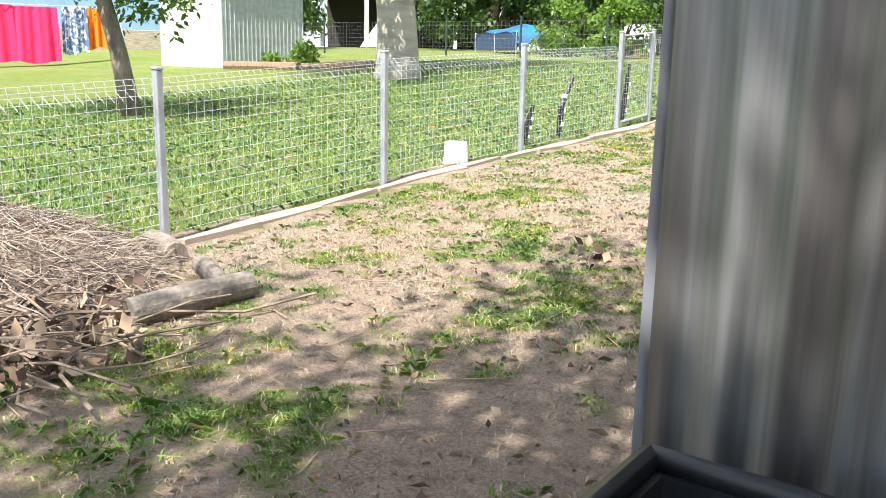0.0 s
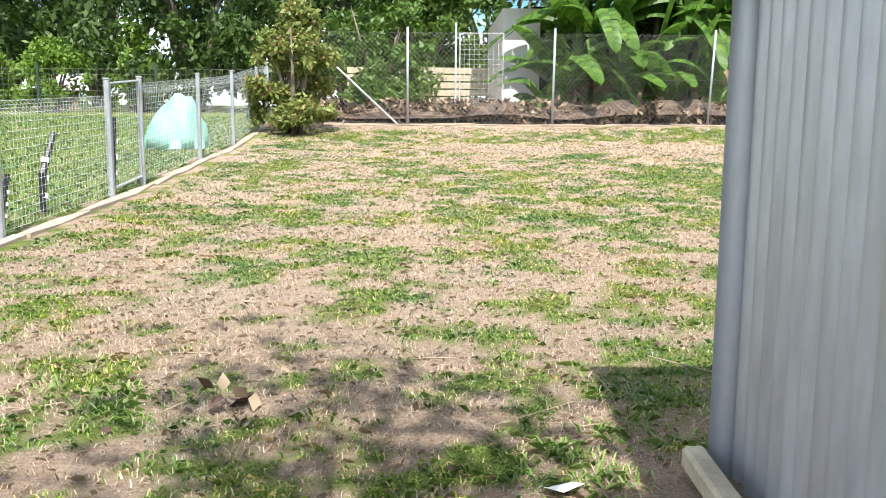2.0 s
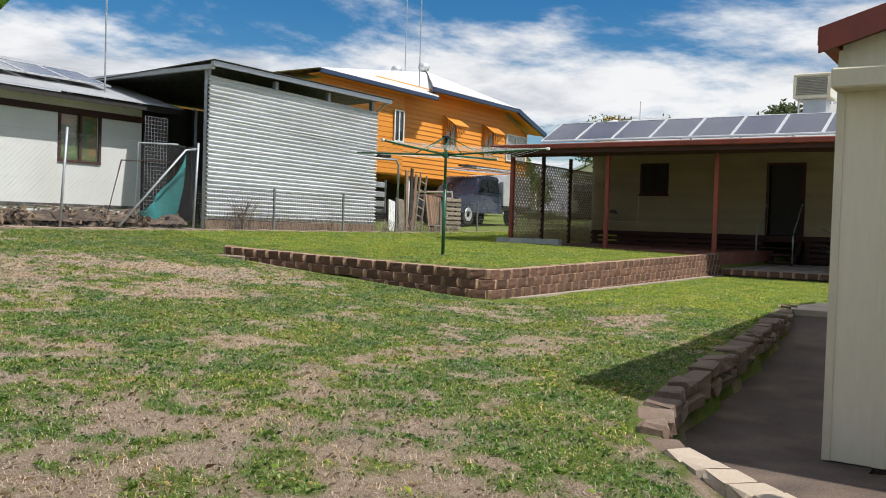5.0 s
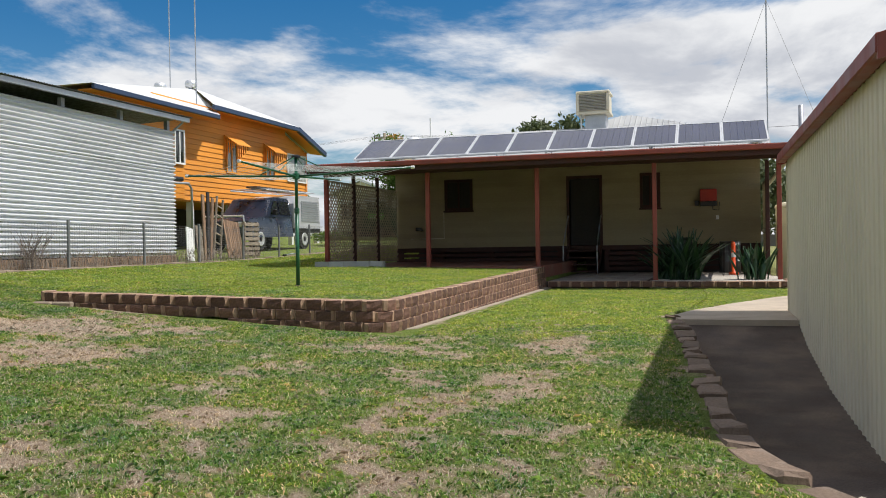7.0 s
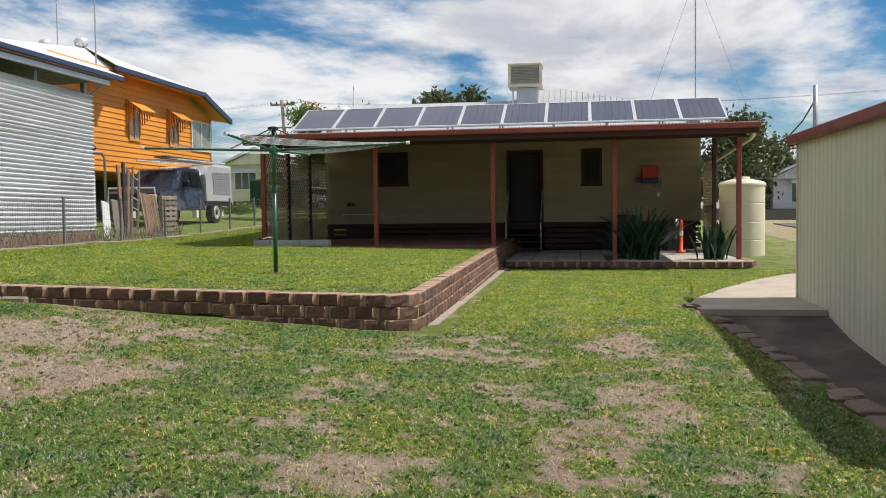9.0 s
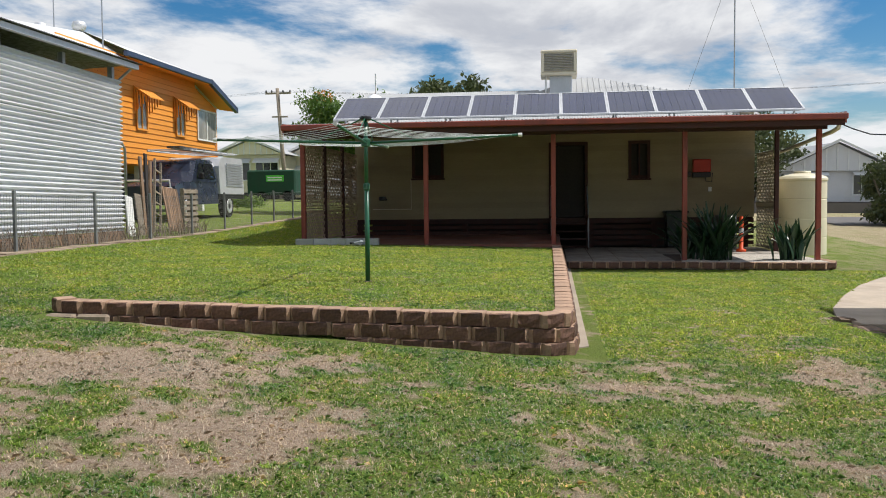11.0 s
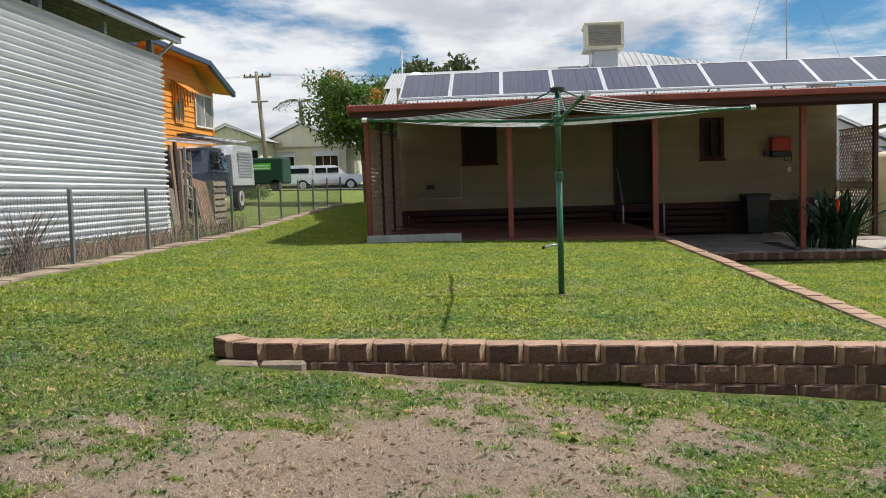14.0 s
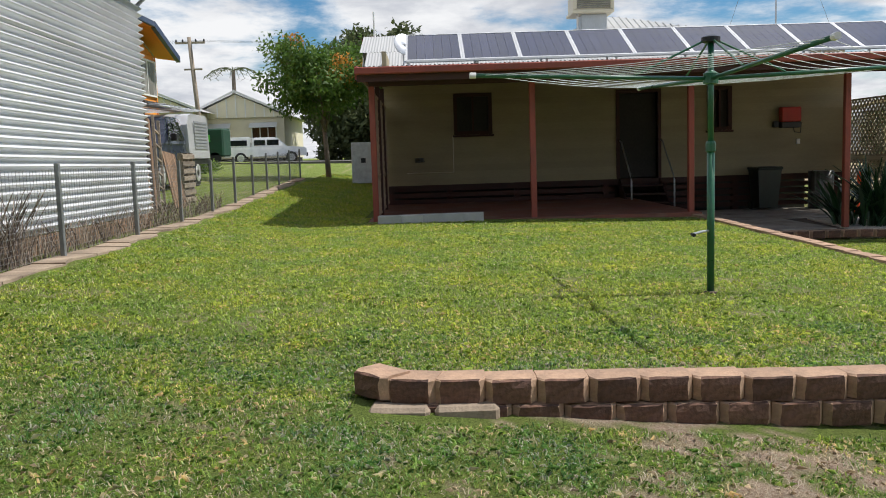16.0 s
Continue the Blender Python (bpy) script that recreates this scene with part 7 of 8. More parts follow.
part("tarp", Mesh().add(tv, [(i * (m + 1) + j, (i + 1) * (m + 1) + j, (i + 1) * (m + 1) + j + 1, i * (m + 1) + j + 1) for i in range(n) for j in range(m)]), TARP, tr, smooth=True)
for x in (-2.0, 0, 2.0):
    for y in (-0.95, 0.95):
        part("leg", Mesh().tube([(x, y, 0), (x, y, 0.75)], 0.03, 6), ALU, tr)
part("side_panel", Mesh().box((-2.1, -0.97, 0.1), (2.1, -0.95, 0.72)), surface("dark_blue_panel", (0.03, 0.06, 0.13), 0.5), tr)
kn = thing("dog_kennel", "small white-roofed kennel in the next yard", "kennel", (-12.4, 27.5, gz(-12.4, 27.5)), 20)
part("body", Mesh().box((-0.6, -0.5, 0), (0.6, 0.5, 0.6)), TIMBER_BROWN, kn)
part("roof", Mesh().add([(-0.8, -0.7, 0.55), (0.8, -0.7, 0.55), (0.8, 0.7, 0.55), (-0.8, 0.7, 0.55), (-0.8, 0, 1.05), (0.8, 0, 1.05)], [(0, 1, 5, 4), (2, 3, 4, 5), (0, 4, 3), (1, 2, 5)]), WHITE_W, kn)
sh = thing("stilt_house", "pale timber house on tall white stilts behind trees", "house", (-26, 37, gz(-26, 37)), 35)
part("wall", Mesh().box((-7, 0, 2.6), (7, 6, 5.4)), FAR_CREAM, sh)
part("roof", Mesh().add([(-7.6, -0.6, 5.4), (7.6, -0.6, 5.4), (7.6, 6.6, 5.4), (-7.6, 6.6, 5.4), (-4, 3, 7.2), (4, 3, 7.2)], [(0, 1, 5, 4), (1, 2, 5), (2, 3, 4, 5), (3, 0, 4)]), ROOFG, sh)
# Black sheet added as painted shade between the stilts.
part("under_wall", Mesh().box((-7, 4.0, 0), (2.5, 4.1, 2.6)), DARKIN, sh)
for x in np.arange(-6.8, 7, 2.25):
    part("stilt", Mesh().box((x, 0.05, 0), (x + 0.2, 0.25, 2.6)), WHITE_TRIM, sh)
part("stair", Mesh().add([(-4.6, -1.5, 0), (-3.8, -1.5, 0), (-2.0, -0.2, 2.7), (-2.8, -0.2, 2.7)], [(0, 1, 2, 3)]), WHITE_TRIM, sh)
for x in (-5.5, 2.0, 5.0):
    part("window", Mesh().box((x, -0.03, 3.4), (x + 1.1, -0.01, 4.6)), PANE, sh)
yard_fence = thing("far_mesh_fence", "grey wire fence at the end of the next yard", "fence", (0, 0, 0))
for a, b in zip(range(-26, -4, 3), range(-23, -1, 3)):
    b = min(b, -4.5)
    ya, yb = 22.5 - 0.1 * (a + 4.5), 22.5 - 0.1 * (b + 4.5)
    part("post", Mesh().tube([(a, ya, gz(a, ya) - 0.05), (a, ya, gz(a, ya) + 1.25)], 0.035, 8), surface("dark_green_post", (0.03, 0.05, 0.045), 0.6) if a == -26 else bpy.data.materials["dark_green_post"], yard_fence)
    part("mesh_panel", mesh_panel((a, ya, gz(a, ya)), (b, yb, gz(b, yb)), 0.05, 1.1, 0.15, 0.12, 0.003), WIRE_DARK, yard_fence)


# ---- trees and plants ----
def leaf_cloud(name, centres, radii, count, size, seed, material, droop=0.2, aspect=2.0):
    """Many small leaves in clumps: each leaf is a bent four-cornered blade."""
    rs = np.random.RandomState(seed)
    centres, radii = np.asarray(centres, float), np.asarray(radii, float)
    pick = rs.choice(len(centres), count, p=radii ** 2 / np.sum(radii ** 2))
    d = rs.normal(size=(count, 3))
    d /= np.linalg.norm(d, axis=1)[:, None]
    rad = radii[pick] * rs.uniform(0.35, 1.05, count)
    p = centres[pick] + d * rad[:, None] * np.array([1, 1, 0.8])
    u = rs.normal(size=(count, 3))
    u[:, 2] -= droop
    u /= np.linalg.norm(u, axis=1)[:, None]
    w = np.cross(u, rs.normal(size=(count, 3)) * 0.6 + d)
    w /= np.linalg.norm(w, axis=1)[:, None]
    L = size * rs.uniform(0.6, 1.3, count)[:, None]
    W = L / aspect
    tip, mid = p + u * L, p + u * L * 0.45
    v = np.stack([p, mid + w * W * 0.5, tip, mid - w * W * 0.5], 1).reshape(-1, 3)
    me = bpy.data.meshes.new(name)
    me.vertices.add(4 * count)
    me.vertices.foreach_set("co", v.astype(np.float32).ravel())
    me.loops.add(4 * count)
    me.loops.foreach_set("vertex_index", np.arange(4 * count, dtype=np.int32))
    me.polygons.add(count)
    me.polygons.foreach_set("loop_start", (np.arange(count) * 4).astype(np.int32))
    me.update(calc_edges=True)
    me.materials.append(material)
    return me


def grow(trunk_pts, trunk_r, limbs, seed, reach, up=0.6):
    """Trunk and forking limbs; returns the wood and the ends of the limbs."""
    rr = random.Random(seed)
    wood = Mesh().tube(trunk_pts, trunk_r, 12)
    ends = []
    top = Vector(trunk_pts[-1])
    for i in range(limbs):
        a = 2 * math.pi * (i + rr.uniform(-0.3, 0.3)) / limbs
        d = Vector((math.cos(a), math.sin(a), up * rr.uniform(0.4, 1.5))).normalized()
        start = top.lerp(Vector(trunk_pts[-2]), rr.uniform(0, 0.5))
        mid = start + d * reach * rr.uniform(0.35, 0.5) + Vector((0, 0, 0.1 * reach))
        end = mid + (d + Vector((rr.uniform(-0.4, 0.4), rr.uniform(-0.4, 0.4), rr.uniform(0, 0.5)))).normalized() * reach * 0.5
        r0 = trunk_r[-1] * 0.6
        wood.tube([start, mid, end], [r0, r0 * 0.6, r0 * 0.25], 7)
        ends += [mid, end]
        for k in range(2):
            e2 = mid + Vector((rr.uniform(-1, 1), rr.uniform(-1, 1), rr.uniform(0.0, 0.8))).normalized() * reach * 0.5
            wood.tube([mid, (mid + e2) / 2 + Vector((0, 0, 0.05 * reach)), e2], [r0 * 0.45, r0 * 0.3, r0 * 0.12], 5)
            ends.append(e2)
    return wood, ends


def tree(label, at, trunk_pts, trunk_r, limbs, reach, leaves, size, seed, leafm, bark=BARK, clump=0.28, name="tree", up=0.6, aspect=2.2, extra=0):
    t = thing(name, label, "tree", at)
    wood, ends = grow(trunk_pts, trunk_r, limbs, seed, reach, up)
    part("trunk", wood, bark, t, smooth=True)
    rr = random.Random(seed + 1)
    cs = [tuple(e + Vector((rr.gauss(0, 0.12), rr.gauss(0, 0.12), rr.gauss(0, 0.1))) * reach) for e in ends for _ in range(3)]
    rd = [reach * clump * rr.uniform(0.5, 1.25) for _ in cs]
    part("crown", leaf_cloud("crown", cs, rd, leaves, size, seed, leafm, 0.35, aspect), None, t)
    return t


def bushy(label, at, sx, sy, h, leaves, size, seed, leafm, name="tree", category="tree", trunk=True, low=0.1):
    """A dense crown down to the ground, uneven at the edge."""
    t = thing(name, label, category, at)
    rr = random.Random(seed)
    cs, rd = [], []
    for _ in range(70):
        a, q, z = rr.uniform(0, 2 * math.pi), rr.uniform(0, 1) ** 0.5, rr.uniform(low, 1)
        k = math.sin(math.pi * min(1, 0.22 + z * 0.78)) ** 0.6
        cs.append((sx * q * k * math.cos(a), sy * q * k * math.sin(a), h * z * rr.uniform(0.85, 1.08)))
        rd.append(min(sx, sy) * rr.uniform(0.14, 0.38))
    w = Mesh()
    for _ in range(7):
        a = rr.uniform(0, 6.28)
        w.tube([(0.1 * math.cos(a), 0.1 * math.sin(a), -0.1), (sx * 0.25 * math.cos(a), sy * 0.25 * math.sin(a), h * 0.4), (sx * 0.6 * math.cos(a), sy * 0.6 * math.sin(a), h * 0.8)], [0.03 * h ** 0.7, 0.02 * h ** 0.7, 0.008], 6)
    part("trunk", w, BARK, t, smooth=True)
    part("crown", leaf_cloud("crown", cs, rd, leaves, size, seed, leafm, 0.3, 2.0), None, t)
    return t


def at_ground(x, y):
    return (x, y, gz(x, y))


# shade tree over the start, behind the shed
tree("spreading shade tree behind the shed", at_ground(1.2, -2.6), [(0, 0, -0.2), (-0.3, 0.2, 1.6), (-2.0, 1.0, 3.9)], [0.24, 0.2, 0.15], 9, 3.0, 7500, 0.16, 21, LEAF_MID, clump=0.34)
# next yard
tree("young tree with brown bark in the next yard", at_ground(-10.9, 7.6), [(0, 0, -0.2), (-0.15, -0.1, 0.9), (-0.45, -0.3, 2.4)], [0.15, 0.12, 0.09], 6, 2.0, 9000, 0.13, 31, LEAF_MID, clump=0.34, up=0.35)
low_tree = bpy.data.objects["tree.001"]
part("low_branch", leaf_cloud("low_branch", [(0.45, 0.3, 1.72), (0.62, 0.42, 1.6), (0.3, 0.2, 1.9), (-1.5, -1.0, 1.85), (-1.2, -0.8, 1.95), (-0.5, -0.3, 2.1), (-0.1, 0, 2.15)], [0.16, 0.14, 0.25, 0.2, 0.25, 0.3, 0.3], 900, 0.11, 35, LEAF_LIGHT, 0.9, 2.6), None, low_tree)
tree("thick pale bottle-shaped tree in the next yard", at_ground(-12.1, 15.1), [(0, 0, -0.3), (0, 0, 0.3), (-0.05, 0, 1.4), (-0.2, 0.05, 2.2), (-0.2, 0.1, 3.2)], [0.62, 0.48, 0.42, 0.40, 0.3], 7, 3.4, 16000, 0.17, 33, LEAF_DARK, BARK_PALE, clump=0.3, up=0.3)
# dense trees at the end of the yards
for i, (x, y, sx, sy, h, n, s, m_) in enumerate(((-8.0, 26.5, 3.2, 2.6, 6.5, 15000, 0.24, LEAF_DARK), (-12.5, 31.0, 4.2, 3.2, 8.5, 17000, 0.30, LEAF_DARK), (-4.0, 29.5, 3.6, 3.0, 8.0, 16000, 0.27, LEAF_DARK), (-18.0, 36.5, 4.5, 3.5, 9.5, 15000, 0.34, LEAF_DARK), (-1.6, 27.0, 2.2, 2.0, 4.4, 11000, 0.2, LEAF_MID), (1.0, 33.0, 4.0, 3.0, 7.0, 13000, 0.28, LEAF_MID), (-25, 41, 5, 4, 10, 13000, 0.38, LEAF_MID), (-6.0, 38, 5, 4, 11, 13000, 0.38, LEAF_DARK), (-36, 34, 5, 4, 9, 11000, 0.38, LEAF_DARK), (-31, 28, 3, 3, 6.5, 9000, 0.3, LEAF_MID), (-2.6, 22.6, 1.4, 1.2, 3.2, 9000, 0.15, LEAF_MID), (-21.6, 33.6, 3.6, 3.0, 7.5, 14000, 0.28, LEAF_DARK))):
    bushy("dense dark green tree at the end of the yards" if m_ == LEAF_DARK else "leafy green tree at the end of the yards", at_ground(x, y), sx, sy, h, n, s, 100 + i, m_)
for i, (x, y, sx, h) in enumerate(((-11.2, 24.6, 1.1, 1.9), (-9.2, 25.2, 0.9, 2.2), (-13.5, 25.6, 1.2, 1.7))):
    bushy("bright green shrub in front of dark trees", at_ground(x, y), sx, sx * 0.8, h, 4200, 0.15, 140 + i, LEAF_LIGHT, "shrub", "shrub")
bushy("leggy vine-covered shrub with yellowing leaves in the fence corner", at_ground(-3.72, 16.7), 0.80, 0.66, 2.2, 9500, 0.115, 151, LEAF_VINE, "vine_shrub", "shrub")
bushy("low green weeds behind the chain-link fence", at_ground(-2.6, 19.0), 0.7, 0.5, 0.8, 2500, 0.12, 152, LEAF_MID, "weed_clump", "weeds")
for i, (x, y, sx, sy, h, s) in enumerate(((-16.3, 16.5, 0.5, 0.4, 0.6, 0.14), (-17.2, 16.2, 0.35, 0.3, 0.3, 0.12))):
    bushy("low garden plant beside the shed", at_ground(x, y), sx, sy, h, 700, s, 160 + i, LEAF_LIGHT, "garden_plant", "plant")
# far trees by the street
street_tree = tree("slender street tree with orange seed pods", at_ground(33.4, 17.9), [(0, 0, -0.1), (0.05, 0.05, 1.0), (0.0, 0.1, 2.0)], [0.10, 0.085, 0.07], 10, 2.5, 15000, 0.165, 41, LEAF_MID, clump=0.25, up=1.3)
part("pods", leaf_cloud("pods", [(-0.6, -0.6, 3.9), (-0.8, -0.9, 3.3), (-0.3, -1.2, 3.7), (-0.4, 0.9, 4.6), (-0.9, -0.2, 3.5)], [0.4, 0.42, 0.4, 0.4, 0.42], 800, 0.13, 43, FLOWER), None, street_tree, "orange seed pod sprays")
for i, (x, y, sx, h, n, s, m_) in enumerate(((62, 41, 4, 5.5, 7000, 0.38, LEAF_LIGHT), (56, 43, 4, 5.0, 7000, 0.38, LEAF_MID), (44, 33, 3.5, 4.2, 9000, 0.3, LEAF_DARK), (65, 18.6, 6.0, 8.5, 20000, 0.42, LEAF_OLIVE), (62.5, 16.4, 6.0, 8.3, 22000, 0.42, LEAF_OLIVE), (37.0, -3.6, 1.5, 2.8, 5000, 0.18, LEAF_OLIVE), (39.5, -6.4, 1.8, 3.0, 5000, 0.2, LEAF_MID), (60, -3, 5, 6.5, 8000, 0.4, LEAF_OLIVE), (75, 50, 8, 6, 7000, 0.6, LEAF_MID), (80, 2, 8, 7, 7000, 0.6, LEAF_OLIVE))):
    bushy("leafy tree beyond the street" if i not in (5, 6) else "small garden tree beside the drive", at_ground(x, y), sx, sx * 0.8, h, n, s, 170 + i, m_, low=0.25 if i not in (2, 3, 4, 5, 6) else 0.05)
part("leaves", leaf_cloud("leaves", [(x, y, 0.4) for x in np.arange(-1.2, 1.3, 0.25) for y in (-0.2, 0.2)], [0.3] * 20, 2600, 0.09, 61, LEAF_LIGHT), None, lamp_post)
palm = thing("palm_tree", "thin palm crown behind the far cottage", "tree", (70, 28.8, gz(70, 28.8)))
part("trunk", Mesh().tube([(0, 0, 0), (0.1, 0, 6.8)], [0.2, 0.14], 8), BARK, palm)
fr = Mesh()
for i in range(16):
    a = i * 2.4
    d = Vector((math.cos(a), math.sin(a), 0))
    pts = [Vector((0.1, 0, 6.8)) + d * (2.0 * s) + Vector((0, 0, 1.1 * s - 1.5 * s * s)) for s in (0, 0.25, 0.5, 0.75, 1)]
    fr.tube(pts, 0.02, 4)
    for p in pts[1:]:
        for s in (-1, 1):
            sd = Vector((-d.y, d.x, 0)) * s
            fr.add([p, p + sd * 0.5 + d * 0.2 + Vector((0, 0, -0.25)), p + d * 0.12], [(0, 1, 2)])
part("fronds", fr, LEAF_OLIVE, palm)


# banana clump against the white outbuilding
def banana_leaf(seed, length, width, lift, droop):
    """A long blade arching over, split along its edge, on a midrib."""
    rr = random.Random(seed)
    rows = 22
    v, f = [], []
    for side in (-1, 1):
        hang, torn = rr.uniform(0.15, 0.4), 0
        for i in range(rows):
            tear = rr.random() < 0.22
            if tear:
                hang = min(0.75, max(0.1, hang + rr.uniform(-0.22, 0.28)))
            s0, s1 = i / rows + (0.010 if tear else 0.0), (i + 1) / rows
            q = []
            for s in (s0, s1):
                x = 0.35 + length * s
                z = lift * s * length - droop * s * s * length
                w = width * (math.sin(math.pi * min(1, 0.16 + 0.84 * s)) ** 0.45) * 0.5 + 0.004
                q += [Vector((x, 0, z)), Vector((x + 0.06, side * w * 0.55, z + 0.10 * w - hang * 0.05)), Vector((x + 0.14 * s, side * w, z - hang * w))]
            k = len(v)
            v += q
            fa = [(k, k + 1, k + 4, k + 3), (k + 1, k + 2, k + 5, k + 4)]
            f += fa if side < 0 else [t[::-1] for t in fa]
    m = Mesh().add(v, f)
    m.tube([(0, 0, -0.1), (0.35, 0, 0.0)] + [(0.35 + length * s, 0, lift * s * length - droop * s * s * length) for s in (0.3, 0.6, 1.0)], [0.03, 0.022, 0.016, 0.011, 0.004], 5)
    return m.data("leaf", BANANA, True)


leaf_kinds = [banana_leaf(i, *a) for i, a in enumerate(((1.7, 0.62, 1.3, 0.75), (1.5, 0.66, 1.1, 1.15), (1.8, 0.6, 1.0, 1.45), (1.4, 0.58, 2.2, 0.5), (1.6, 0.58, 0.6, 1.2), (1.2, 0.55, 1.0, 0.5)))]
dead_me = leaf_kinds[4].copy()
dead_me.materials.clear()
dead_me.materials.append(BANANA_DEAD)
for i, (x, y, h, n, s) in enumerate(((1.6, 19.5, 1.1, 11, 0.85), (2.3, 19.8, 2.1, 12, 1.0), (3.0, 19.5, 1.3, 12, 0.95), (3.5, 20.0, 2.6, 12, 1.1), (4.1, 19.7, 1.9, 12, 1.0), (4.8, 19.9, 2.5, 12, 1.1), (2.0, 20.2, 2.0, 10, 1.05), (2.7, 19.2, 0.7, 9, 0.75), (4.5, 19.2, 0.6, 8, 0.7), (1.2, 19.3, 0.5, 8, 0.75), (3.7, 19.2, 0.8, 8, 0.75))):
    rr = random.Random(i + 300)
    b = thing("banana_plant", "tall banana plant with split drooping leaves" if h > 1.5 else "young banana sucker with upright leaves", "banana plant", at_ground(x, y + 0.25), group="banana clump")
    part("stem", Mesh().tube([(0, 0, -0.1), (rr.uniform(-0.05, 0.05), 0.02, h * 0.5), (rr.uniform(-0.1, 0.1), rr.uniform(-0.1, 0.1), h)], [0.11 * s, 0.09 * s, 0.05 * s], 9), BANANA_STEM, b, smooth=True)
    for k in range(n + 7):
        o = part("leaf", rr.choice(leaf_kinds), None, b)
        o.matrix_local = pose(0, 0, h - rr.uniform(0, 0.45), rr.uniform(-15, 15), rr.uniform(-38, 18), k * 137.5 + rr.uniform(-20, 20)) @ Matrix.Scale(s * rr.uniform(0.55, 1.0), 4)
    for k in range(9):
        o = part("dead_leaf", dead_me, None, b)
        o.matrix_local = pose(0, 0, h * rr.uniform(0.35, 0.8), 0, rr.uniform(50, 75), rr.uniform(0, 360)) @ Matrix.Scale(s * 0.7, 4)

# mound of dead leaves along the back fence
mound = Mesh()
mx = np.arange(-3.9, 9.9, 0.12)
rows = 9
mv = []
for x in mx:
    amp = 0.24 + 0.30 * float(N1(x / 1.3 + 3, 2.2)) * (1 if x < 4.8 else 0.45)
    for j in range(rows):
        t = j / (rows - 1)
        y = fence_y(x) + 0.08 + 1.5 * t
        z = gz(x, y) - 0.03 + amp * math.sin(math.pi * min(1, t * 1.6 + 0.12)) ** 0.7 + 0.09 * (float(N2(x / 0.2, y / 0.2)) - 0.5) * (0.2 < t < 0.95)
        mv.append((x, y, z))
mound.add(mv, [(i * rows + j, (i + 1) * rows + j, (i + 1) * rows + j + 1, i * rows + j + 1) for i in range(len(mx) - 1) for j in range(rows - 1)])
tagged(single("leaf_mound", mound, MOUND, "long mound of dead leaves and clippings behind the fence", "compost", kind="stuff", smooth=True))
rs = np.random.RandomState(77)
litter_c = [(x, float(fence_y(x)) + rs.uniform(0.15, 1.3), gz(x, 18.6) + rs.uniform(0.15, 0.36) * (1 if x < 4.8 else 0.5)) for x in rs.uniform(-3.9, 9.8, 240)]
tagged(new("dead_leaves", leaf_cloud("dead_leaves", litter_c, [0.2] * 240, 12000, 0.15, 78, DRY_DARK, 0.3, 2.2)), "brown dead leaves heaped on the mound", "leaf litter", kind="stuff")
tw = Mesh()
for i in range(320):
    x = rs.uniform(-3.8, 9.7)
    y = float(fence_y(x)) + rs.uniform(0.1, 1.2)
    a = rs.uniform(0, 6.28)
    z = gz(x, y) + rs.uniform(0.12, 0.36)
    L = rs.uniform(0.2, 0.8)
    tw.tube([(x, y, z), (x + L * math.cos(a), y + 0.5 * L * math.sin(a), z + rs.uniform(-0.1, 0.12))], 0.008, 4)
single("twigs", tw, STICK, "dry twigs and stalks on the leaf mound", "twigs", kind="stuff")
# dead tall weeds along the low fence
dw = Mesh()
for i in range(900):
    x = rs.uniform(10.6, 21) if i > 110 else rs.normal(11.6, 0.10)
    y = float(fence_y(x)) + rs.uniform(0.05, 0.36)
    h = rs.uniform(0.1, 0.38) * (1.0 if i > 110 else 2.0)
    a = rs.uniform(0, 6.28)
    z = gz(x, y)
    dw.tube([(x, y, z), (x + 0.15 * h * math.cos(a), y + 0.15 * h * math.sin(a), z + h * 0.6), (x + 0.4 * h * math.cos(a), y + 0.4 * h * math.sin(a), z + h)], 0.004, 3, False)
single("dead_weeds", dw, DRY_STALK, "dry brown weeds standing along the wire fence", "weeds", kind="stuff")

# compost heap and logs near the start
heap = Mesh()
hv, n = [], 46
for i in range(n):
    for j in range(n):
        x, y = -6.0 + 2.9 * i / (n - 1), 0.3 + 3.1 * j / (n - 1)
        q = math.hypot((x + 4.62) / 1.25, (y - 1.95) / 1.15)
        hgt = 0.52 * max(0, 1 - q) ** 0.75 + 0.07 * (float(N2(x / 0.17, y / 0.17)) - 0.5) * (q < 1)
        hv.append((x, y, gz(x, y) - 0.04 + hgt))
heap.add(hv, [(i * n + j, (i + 1) * n + j, (i + 1) * n + j + 1, i * n + j + 1) for i in range(n - 1) for j in range(n - 1)])
single("compost_heap", heap, STRAW, "grey-brown heap of dry grass clippings and soil", "compost heap", kind="stuff", smooth=True)
hs = Mesh()
for i in range(4200):
    q, a = rs.uniform(0, 1) ** 0.5, rs.uniform(0, 6.28)
    x, y = -4.62 + 1.2 * q * math.cos(a), 1.95 + 1.1 * q * math.sin(a)
    z = gz(x, y) + 0.50 * max(0, 1 - q) ** 0.75 + 0.0
    b, L = rs.uniform(0, 6.28), rs.uniform(0.08, 0.34)
    hs.tube([(x, y, z), (x + L * 0.5 * math.cos(b), y + L * 0.5 * math.sin(b), z + rs.uniform(-0.01, 0.05)), (x + L * math.cos(b + 0.4), y + L * math.sin(b + 0.4), z - 0.01)], 0.0022, 3, False)
single("dry_stalks", hs, DRY_STALK, "dry grass stalks on the compost heap", "stalks", kind="stuff")
